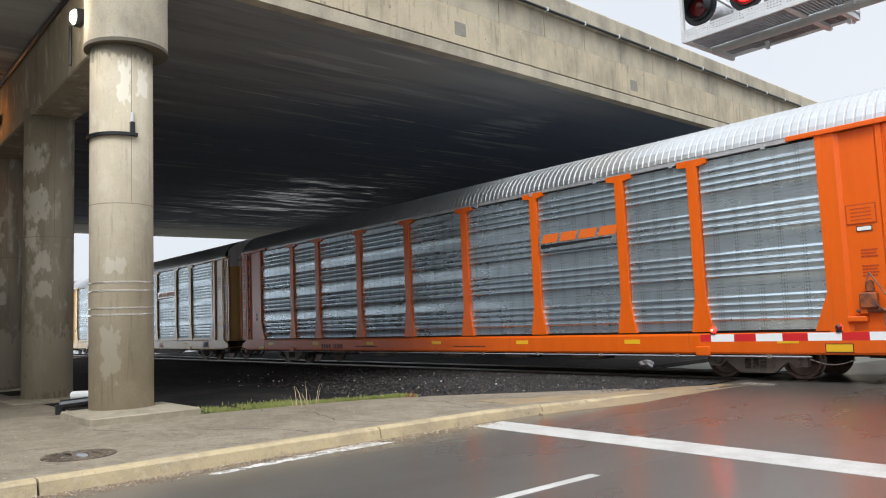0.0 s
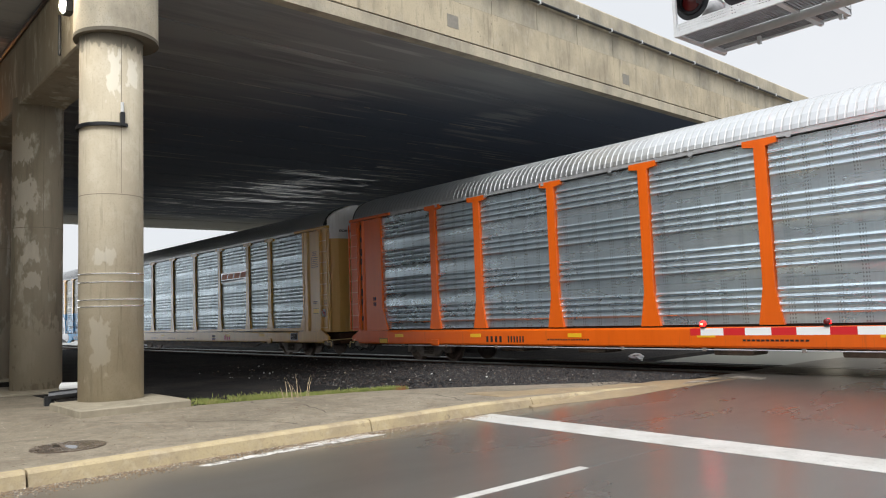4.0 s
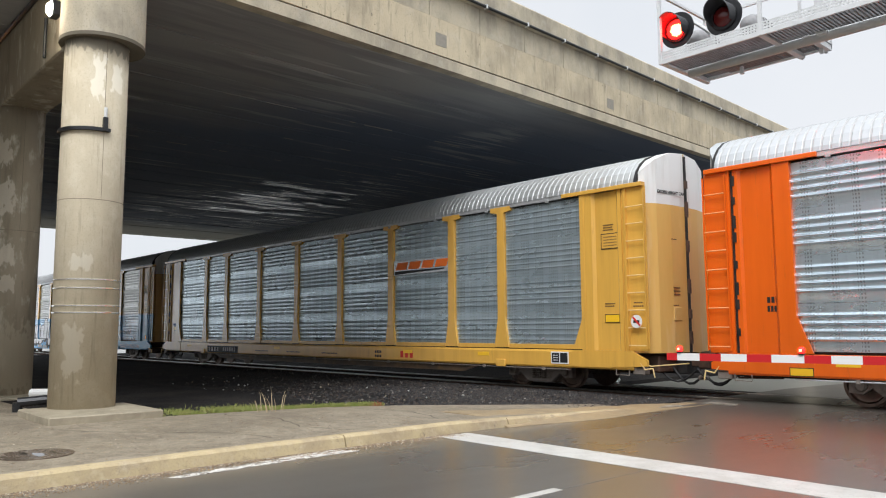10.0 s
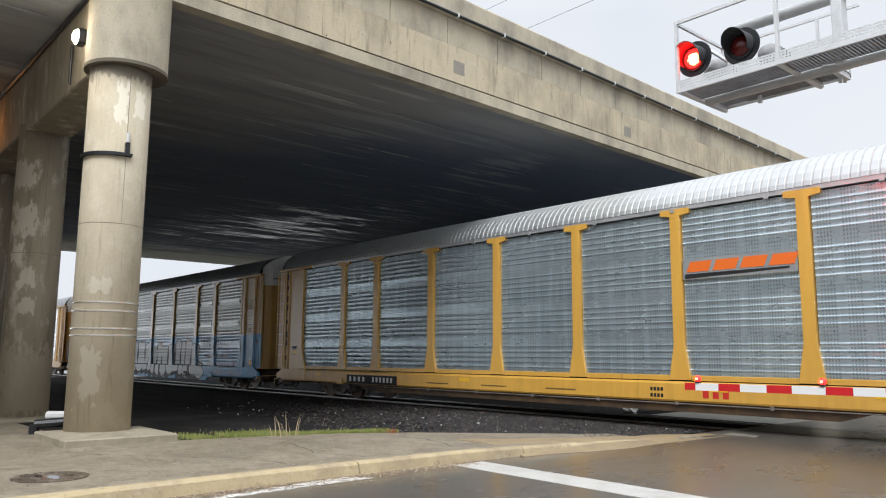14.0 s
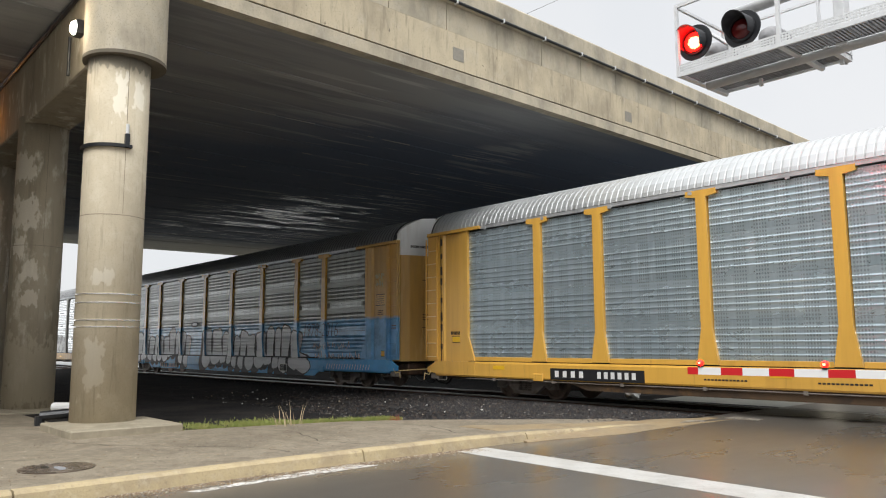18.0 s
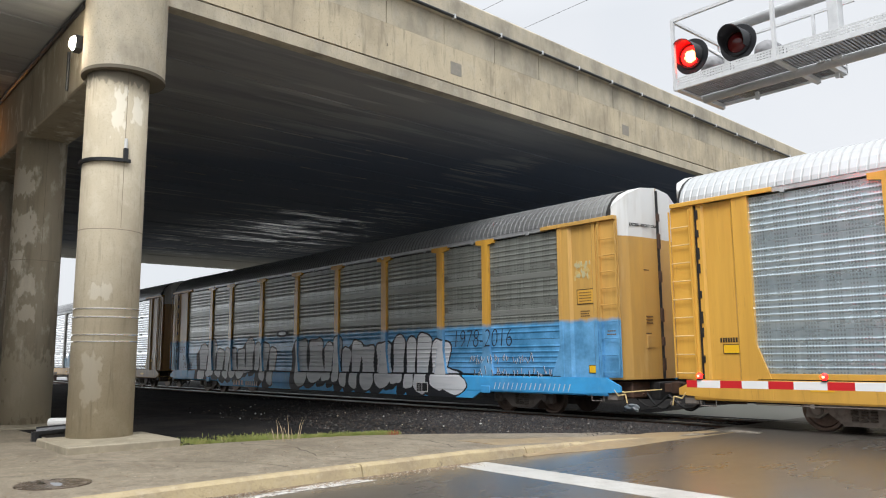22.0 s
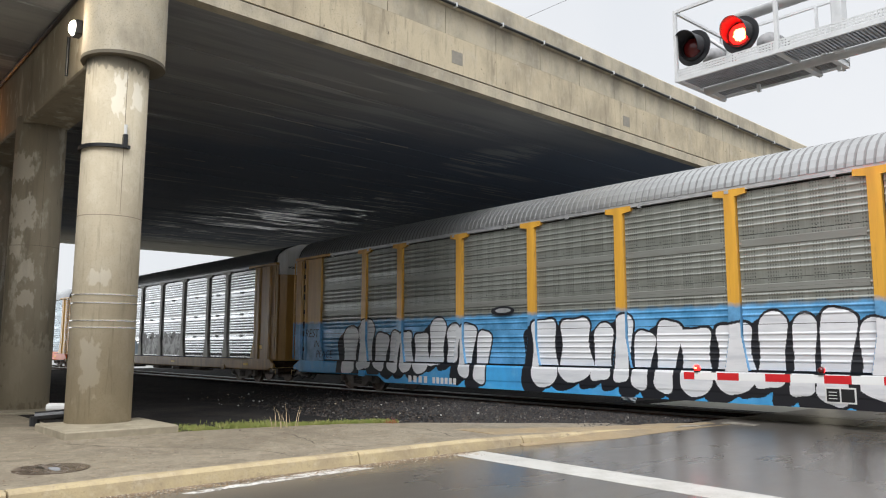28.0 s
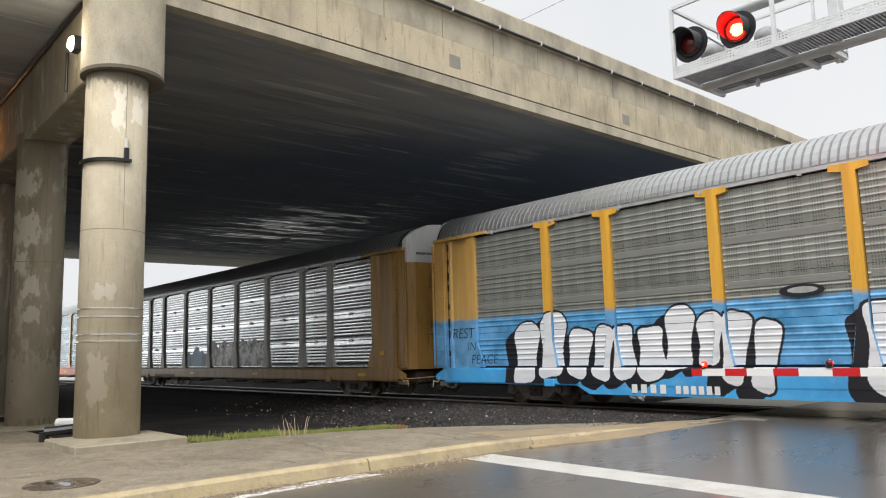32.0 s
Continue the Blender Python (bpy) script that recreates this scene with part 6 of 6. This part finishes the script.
# ---- on the piers ----
PUDDLE = mat("standing_water", (0.03, 0.028, 0.025), 0.03)
def ring(z0, z1, x=-14.45, y=PIER_Y, r=0.554, a0=0, a1=360, seg=48, thick=0.008):
    bm = bmesh.new()
    rows = []
    for k in range(seg + 1):
        a = radians(a0 + (a1 - a0) * k / seg)
        rows.append([bm.verts.new((x + math.cos(a) * rr, y + math.sin(a) * rr, zz)) for rr, zz in ((r - 0.01, z0), (r + thick, z0), (r + thick, z1), (r - 0.01, z1))])
    for p, q in zip(rows, rows[1:]):
        for k in range(4):
            bm.faces.new((p[k], q[k], q[(k + 1) % 4], p[(k + 1) % 4]))
    bmesh.ops.recalc_face_normals(bm, faces=bm.faces)
    return bm


STRAP = mat("bright_steel_strap", (0.80, 0.79, 0.76), 0.25, 0.8)
FORM = mat("form_joint", (0.24, 0.20, 0.15), 0.9)
RIM_SHADE = mat("capital_shade", (0.14, 0.12, 0.088), 0.8, 0, [((0.16, 0.14, 0.10), 5.0, 0.45, 0.65, 0.7, None)])
for k in range(4):
    x = -14.45 - 5.47 * k
    ppart("form_joint", ring(3.92, 3.932, x, PIER_Y - 0.01 * k, 0.551, thick=0.001), FORM, "thin dark joint left by the formwork")
    ppart("form_joint", ring(3.95, CAP_Z, x, PIER_Y - 0.01 * k, 0.551, -0.4, 0.5, 2, 0.001), FORM)
for z in (2.51, 2.36, 2.05, 1.93):
    ppart("steel_strap", ring(z - 0.010, z + 0.010), STRAP, "bright steel strap")
# dark rim and underside disc: shade under the capital put into the colour
ppart("rim_shade", ring(CAP_Z + 0.045, CAP_Z + 0.11, y=PIER_Y + 0.09, r=0.742, thick=0.002), RIM_SHADE, "dark painted shade and stain round the capital's lower edge")
bm = bmesh.new()
rims = [[bm.verts.new((-14.45 + math.cos(k * math.tau / 48) * r, PIER_Y + dy + math.sin(k * math.tau / 48) * r, CAP_Z + 0.046)) for k in range(48)] for r, dy in ((0.556, 0.0), (0.74, 0.09))]
for k in range(48):
    bm.faces.new((rims[0][k], rims[0][(k + 1) % 48], rims[1][(k + 1) % 48], rims[1][k]))
ppart("rim_shade", bm, RIM_SHADE)
ppart("conduit_band", ring(5.16, 5.22, a0=-150, a1=10, thick=0.05), PIPE_BLACK, "black conduit bent round the column")
ppart("junction_box", boxed(-13.93, -13.83, 4.42, 4.50, 5.16, 5.42, 0.01), PIPE_BLACK)
ppart("conduit_stub", tube(bmesh.new(), (-13.88, 4.46, 5.4), (-13.88, 4.46, 5.6), 0.03, 8), PIPE_WHITE)
for yy, zz in ((3.89, 8.42),):
    ppart("beam_conduit", tube(bmesh.new(), (-14.9, yy, zz), (-50, yy, zz + 0.1), 0.05, 8), PIPE_BLACK)
ppart("lamp_feed", tube(bmesh.new(), (-15.75, 3.87, 6.9), (-15.75, 3.87, 7.7), 0.03, 8), PIPE_BLACK)


flood = tagged(holder("floodlight", (-14.72, 3.68, 7.50)), "lit white floodlight on a bracket on the cap beam", "floodlight")
part("lamp_housing", boxed(-0.14, 0.14, 0.0, 0.16, -0.14, 0.14, 0.02), SIGNAL_BLACK, flood)
part("lamp_face", lathe(bmesh.new(), [(0.0, -0.07), (0.09, -0.055), (0.14, 0.0)], 20, "y"), LAMP_WHITE, flood, "glowing lamp face")
part("bracket", boxed(-0.03, 0.03, 0.15, 0.30, -0.06, 0.0), GALV, flood)
sod = tagged(holder("sodium_lamp", (-23.0, 3.72, 7.45)), "lit orange sodium lamp on the cap beam", "lamp")
part("lamp_housing", boxed(-0.12, 0.12, 0.0, 0.2, -0.1, 0.16, 0.02), SIGNAL_BLACK, sod)
part("lamp_face", boxed(-0.13, 0.16, -0.06, 0.03, -0.12, 0.10, 0.02), LAMP_SODIUM, sod, "glowing orange lamp face")

for name, at, watts, tint, wide in (("floodlight_glow", (-14.70, 3.50, 7.50), 18, (1.0, 0.86, 0.62), 0.10), ("sodium_glow", (-22.9, 3.45, 7.45), 8, (1.0, 0.36, 0.07), 0.12)):
    bulb = new(name, bpy.data.lights.new(name, "POINT"))
    bulb.data.energy, bulb.data.color, bulb.data.shadow_soft_size = watts, tint, wide
    bulb.location = at

# ---- small things on the ground ----
man = tagged(holder("manhole_cover", (-10.05, 2.60, PATH_Z)), "wet round iron manhole cover set in the path", "manhole cover")
part("cover_ring", lathe(bmesh.new(), [(0.38, -0.03), (0.42, -0.03), (0.42, 0.012), (0.38, 0.012)], 40), MANHOLE, man)
part("cover", lathe(bmesh.new(), [(0.375, -0.04), (0.375, 0.006), (0.30, 0.010), (0.0, 0.010)], 40), MANHOLE, man)
for cx, cy, rx, ry in ((0.08, 0.02, 0.16, 0.07), (-0.14, -0.1, 0.10, 0.05), (0.02, 0.20, 0.12, 0.04)):
    out = [(cx + rx * math.cos(a) * (1 + 0.2 * math.sin(3 * a + cx * 40)), cy + ry * math.sin(a) * (1 + 0.2 * math.cos(2 * a))) for a in [k * math.tau / 20 for k in range(20)]]
    bm = bmesh.new()
    top = bm.faces.new([bm.verts.new((x, y, 0.0125)) for x, y in out])
    part("puddle", bm, PUDDLE, man, "thin film of rain water")
drain = tagged(holder("drain_pipe", (-15.6, 3.7, 0.2)), "black and white plastic drain pipe beside the plinth", "pipe")
part("black_elbow", tubes([(0.0, 0.0, -0.05), (0.0, 0.0, 0.12), (0.2, 0.55, 0.16)], 0.09, 10), PIPE_BLACK, drain)
part("white_length", tube(bmesh.new(), (-0.7, 0.4, 0.22), (0.15, 1.0, 0.24), 0.09, 12), PIPE_WHITE, drain)
bm = bmesh.new()
bmesh.ops.create_icosphere(bm, subdivisions=3, radius=1.0)
for v in bm.verts:
    q = 1 + 0.35 * noise.noise(v.co * 1.7) + 0.22 * noise.noise(v.co * 4.3)
    v.co = (v.co.x * 0.24 * q, v.co.y * 0.16 * q, max(0.0, 0.09 + v.co.z * 0.13 * q))
tagged(part("plastic_bag", bm, PIPE_WHITE, at=(-13.35, 18.9, 0.0)), "crumpled white plastic bag lying beyond the rails", "bag")

rnd = random.Random(11)


def scatter(name, n, place, size, material, label, category):
    """Loose angular stones, each an uneven eight-sided lump, as one heap."""
    verts, faces = [], []
    base = [(1, 0, 0), (-1, 0, 0), (0, 1, 0), (0, -1, 0), (0, 0, 1), (0, 0, -1)]
    tri = [(0, 2, 4), (2, 1, 4), (1, 3, 4), (3, 0, 4), (2, 0, 5), (1, 2, 5), (3, 1, 5), (0, 3, 5)]
    for _ in range(n):
        x, y, z = place()
        s = size * rnd.uniform(0.5, 1.5)
        k = len(verts)
        rz = rnd.uniform(0, 6.28)
        for bx, by, bz in base:
            q = s * rnd.uniform(0.6, 1.2)
            px, py = bx * q, by * q
            verts.append((x + px * math.cos(rz) - py * math.sin(rz), y + px * math.sin(rz) + py * math.cos(rz), z + bz * q * 0.7))
        faces += [(a + k, b + k, c + k) for a, b, c in tri]
    me = bpy.data.meshes.new(name)
    me.from_pydata(verts, [], faces)
    me.materials.append(material)
    return tagged(hang(name, me), label, category, kind="stuff")


def isle(m, tones):
    """Colour each loose piece of a heap by itself."""
    n, l = m.node_tree.nodes, m.node_tree.links
    g, r = n.new("ShaderNodeNewGeometry"), n.new("ShaderNodeValToRGB")
    r.color_ramp.interpolation = "CONSTANT"
    while len(r.color_ramp.elements) < len(tones):
        r.color_ramp.elements.new(0.5)
    for e, (p, c) in zip(r.color_ramp.elements, tones):
        e.position, e.color = p, (*c, 1)
    l.new(g.outputs["Random Per Island"], r.inputs[0])
    l.new(r.outputs[0], n["Principled BSDF"].inputs["Base Color"])
    return m


GRIT = mat("tan_grit", (0.25, 0.19, 0.12), 0.8)
isle(GRIT, [(0.0, (0.20, 0.14, 0.085)), (0.4, (0.31, 0.23, 0.14)), (0.75, (0.12, 0.09, 0.065)), (0.90, (0.50, 0.45, 0.37))])
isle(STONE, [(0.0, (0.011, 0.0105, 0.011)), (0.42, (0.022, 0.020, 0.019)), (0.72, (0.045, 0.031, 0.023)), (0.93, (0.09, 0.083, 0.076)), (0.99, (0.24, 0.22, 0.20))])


def bed_place():
    x = -8.9 - abs(rnd.gauss(0, 5.5))
    y = rnd.uniform(max(8.7, 8.6 + 0.0), 15.6)
    if x < -12.5 and rnd.random() < 0.5:
        y = rnd.uniform(11.5, 15.6)
    return x, y, 0.05 if y < 13 else 0.03


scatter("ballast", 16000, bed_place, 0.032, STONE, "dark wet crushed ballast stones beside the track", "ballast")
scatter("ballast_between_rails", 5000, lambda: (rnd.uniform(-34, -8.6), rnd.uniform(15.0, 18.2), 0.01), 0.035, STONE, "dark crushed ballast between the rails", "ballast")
scatter("kerb_grit", 6000, lambda: (lambda y: (kerb_x(y) + abs(rnd.gauss(0, 0.17)) + 0.03, y, 0.003))(rnd.uniform(1.5, 8.2)), 0.009, GRIT, "small grit washed against the kerb", "grit")
scatter("path_grit", 1600, lambda: (rnd.uniform(-13.5, -9.1), rnd.uniform(1.6, 8.3), PATH_Z), 0.009, GRIT, "small loose grit on the path", "grit")


SCRAP = mat("pale_scraps", (0.5, 0.49, 0.45), 0.7)
isle(SCRAP, [(0.0, (0.55, 0.54, 0.51)), (0.5, (0.36, 0.30, 0.22)), (0.8, (0.22, 0.16, 0.10))])
scatter("litter", 34, lambda: (rnd.uniform(-24, -12.4), rnd.uniform(8.2, 13.5), 0.075), 0.028, SCRAP, "pale scraps and twigs lying on the dark soil", "litter")


def blades(name, n, place, height, lean, material, label, category):
    verts, faces = [], []
    for _ in range(n):
        x, y, z = place()
        h = height * rnd.uniform(0.4, 1.3)
        a, w = rnd.uniform(0, 6.28), 0.006
        dx, dy = math.cos(a) * h * lean * rnd.random(), math.sin(a) * h * lean * rnd.random()
        k = len(verts)
        px, py = -math.sin(a) * w, math.cos(a) * w
        verts += [(x - px, y - py, z), (x + px, y + py, z), (x + dx * 0.4 + px * 0.7, y + dy * 0.4 + py * 0.7, z + h * 0.6), (x + dx * 0.4 - px * 0.7, y + dy * 0.4 - py * 0.7, z + h * 0.6), (x + dx, y + dy, z + h)]
        faces += [(k, k + 1, k + 2, k + 3), (k + 3, k + 2, k + 4)]
    me = bpy.data.meshes.new(name)
    me.from_pydata(verts, [], faces)
    me.materials.append(material)
    return tagged(hang(name, me), label, category, kind="stuff")


def verge():
    y = rnd.uniform(4.9, 9.3)
    edge = walk_edge(y)
    while noise.noise((y * 1.7, 4.0, 0.0)) < -0.18 and rnd.random() < 0.9:
        y = rnd.uniform(4.9, 9.3)
        edge = walk_edge(y)
    return edge - 0.02 - abs(rnd.gauss(0, 0.50)) * (1.0 if y < 7.5 else 0.5), y, 0.12


blades("verge_grass", 11000, verge, 0.065, 0.7, GRASS, "short bright green grass along the path's edge", "grass")
blades("dry_weed", 24, lambda: (-12.45 + rnd.gauss(0, 0.12), 7.0 + rnd.gauss(0, 0.16), 0.125), 0.36, 1.1, DRY, "dry straw-coloured weed stems", "weed")
blades("red_weed", 40, lambda: (-11.95 + rnd.gauss(0, 0.05), 9.1 + rnd.gauss(0, 0.06), 0.08), 0.14, 0.6, mat("reddish_weed", (0.30, 0.06, 0.035), 0.7), "small reddish weed", "weed")

CLAY = mat("tan_wet_clay", (0.31, 0.23, 0.13), 0.5, 0, [((0.22, 0.175, 0.115), 1.6, 0.42, 0.68, 0.8, None), ((0.42, 0.33, 0.2), 5.0, 0.5, 0.7, 0.5, None)], 0.3, 30)
bm = bmesh.new()
rows = []
for k in range(15):
    y = 9.3 + 5.1 * k / 14
    x1 = kerb_x(min(y, 13.2)) + 0.12 + 0.30 * min(1, max(0, (y - 9.8) / 1.6)) + (0.12 * (y - 12.4) if y > 12.4 else 0)
    x0 = -10.6 + 0.40 * (y - 9.3) + 0.1 * math.sin(y * 5)
    rows.append([bm.verts.new((x0 + (x1 - x0) * j / 4, y, (road_height(y) + 0.006) if j == 4 else (path_z(y) + 0.012 if y < 12.5 else 0.09) - 0.02 * (j == 0) - 0.02 * (j == 3))) for j in range(5)])
for r, q in zip(rows, rows[1:]):
    for j in range(4):
        bm.faces.new((r[j], r[j + 1], q[j + 1], q[j]))
res = bmesh.ops.extrude_face_region(bm, geom=bm.faces[:])
bmesh.ops.translate(bm, verts=[v for v in res["geom"] if isinstance(v, bmesh.types.BMVert)], vec=(0, 0, -0.1))
bmesh.ops.recalc_face_normals(bm, faces=bm.faces)
tagged(part("clay_apron", bm, CLAY), "tan muddy apron where the kerb sinks at the crossing", "apron", kind="structure")
WORN_PAINT = mat("worn_thin_paint", (0.40, 0.375, 0.325), 0.5, 0, [((0.15, 0.13, 0.10), 5.0, 0.44, 0.56, 0.9, (1, 1, 1)), ((0.12, 0.105, 0.085), 22.0, 0.50, 0.60, 0.8, None)])
flat_quad("worn_line", [(-8.75, 12.5), (-8.55, 12.4), (-8.05, 13.7), (-8.25, 13.8)], WORN_PAINT, "worn white line before the rails", "road marking", 0.012)
flat_quad("worn_line", [(-8.1, 14.5), (-7.35, 14.45), (-7.4, 14.75), (-8.0, 14.8)], WORN_PAINT, "worn white line before the rails", "road marking", 0.012)

# an unseen tree-high ring behind the camera, added to block low sky light
bm = bmesh.new()
low, top = [], []
for k in range(200):
    a = radians(-6 - 196 * k / 199)
    r = 62 + 10 * math.sin(k * 0.11)
    h = 9 + 2.5 * noise.noise((k * 0.09, 7, 1)) + 1.5 * noise.noise((k * 0.4, 3, 2))
    low.append(bm.verts.new((-math.sin(a) * r, math.cos(a) * r, -0.2)))
    top.append(bm.verts.new((-math.sin(a) * r, math.cos(a) * r, h)))
for k in range(199):
    bm.faces.new((low[k], low[k + 1], top[k + 1], top[k]))
tagged(part("light_blocking_ring", bm, mat("dull_light_block", (0.10, 0.105, 0.085), 0.9, 0, [((0.05, 0.055, 0.04), 0.3, 0.4, 0.65, 0.8, None)])), "unseen dull tree-like ring added to block low sky light", "backdrop", kind="structure")

# a lamp pole far beyond the bridge
pole = tagged(holder("street_lamp", (-87.4, 37.2, -0.12)), "slim grey steel lamp pole standing far beyond the bridge", "street lamp")
part("pole", tube(bmesh.new(), (0, 0, 0), (0, 0, 11.0), 0.22, 10, 0.12), GALV, pole, smooth=True)
part("arm", tube(bmesh.new(), (0, 0, 10.8), (1.6, 0.6, 11.2), 0.06, 8), GALV, pole)
part("lamp_head", boxed(1.3, 2.1, 0.45, 0.75, 11.1, 11.3, 0.03), GALV_DULL, pole)

# ---- sky wires and a distant backdrop that glows in place of haze ----
for y in (15.2, 17.1):
    bm = bmesh.new()
    tubes([(-90 + 150 * k / 12, y, 12.0 + 0.006 * (k - 6) ** 2) for k in range(13)], 0.007, 5, bm)
    tagged(part("overhead_wire", bm, WIRE), "thin dark overhead wire above the track", "wire", "wires over the track")
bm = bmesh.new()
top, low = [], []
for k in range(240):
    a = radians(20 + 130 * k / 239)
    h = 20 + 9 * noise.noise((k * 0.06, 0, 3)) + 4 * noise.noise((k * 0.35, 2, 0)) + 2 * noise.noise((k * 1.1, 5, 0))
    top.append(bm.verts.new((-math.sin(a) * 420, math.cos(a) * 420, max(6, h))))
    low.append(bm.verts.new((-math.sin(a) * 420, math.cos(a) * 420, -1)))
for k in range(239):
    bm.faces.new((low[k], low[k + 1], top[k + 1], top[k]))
tagged(part("backdrop", bm, HAZE_GLOW), "line of distant trees that glows pale in place of haze", "backdrop", kind="structure")

# ---- motion ----
TRAVEL = [(0, 0.00), (1, 2.38), (2, 4.80), (3, 7.21), (4.25, 10.15), (5.5, 13.07), (6.5, 15.44), (7.5, 17.85), (8.5, 20.27), (9.5, 22.69), (10.5, 25.11), (11.5, 27.54), (12.5, 30.00), (13.5, 32.47), (14.5, 34.90), (15.5, 37.22), (17, 40.64), (18, 42.91), (19, 45.16), (20, 47.38), (21, 49.54), (22, 51.65), (23, 53.73), (24, 55.79), (25, 57.89), (26.2, 60.36), (27.5, 63.04), (28.5, 65.06), (29.5, 67.08), (30.5, 69.13), (31.5, 71.16), (32, 72.17)]


def travel(t):
    return float(np.interp(t, [a for a, _ in TRAVEL], [b for _, b in TRAVEL]))


def motions():
    for car in CARS:
        home = car.location.copy()
        walk(car, [(t, Matrix.Translation((home.x + d, home.y, home.z))) for t, d in TRAVEL])
    steps = [0.2 * k for k in range(161)]
    for wheels, car in WHEELS:
        for w in wheels:
            at = w.location.copy()
            walk(w, [(t, Matrix.Translation(at) @ Euler((0, travel(t) / 0.425, 0)).to_matrix().to_4x4()) for t in steps])
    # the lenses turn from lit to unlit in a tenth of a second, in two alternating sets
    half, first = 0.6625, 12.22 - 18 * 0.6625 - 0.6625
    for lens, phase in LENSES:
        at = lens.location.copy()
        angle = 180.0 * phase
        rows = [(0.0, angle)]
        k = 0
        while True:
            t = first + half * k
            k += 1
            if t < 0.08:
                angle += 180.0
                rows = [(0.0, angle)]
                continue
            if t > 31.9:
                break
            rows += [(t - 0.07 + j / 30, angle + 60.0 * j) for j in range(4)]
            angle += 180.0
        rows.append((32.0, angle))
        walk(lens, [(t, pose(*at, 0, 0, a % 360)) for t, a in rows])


motions()
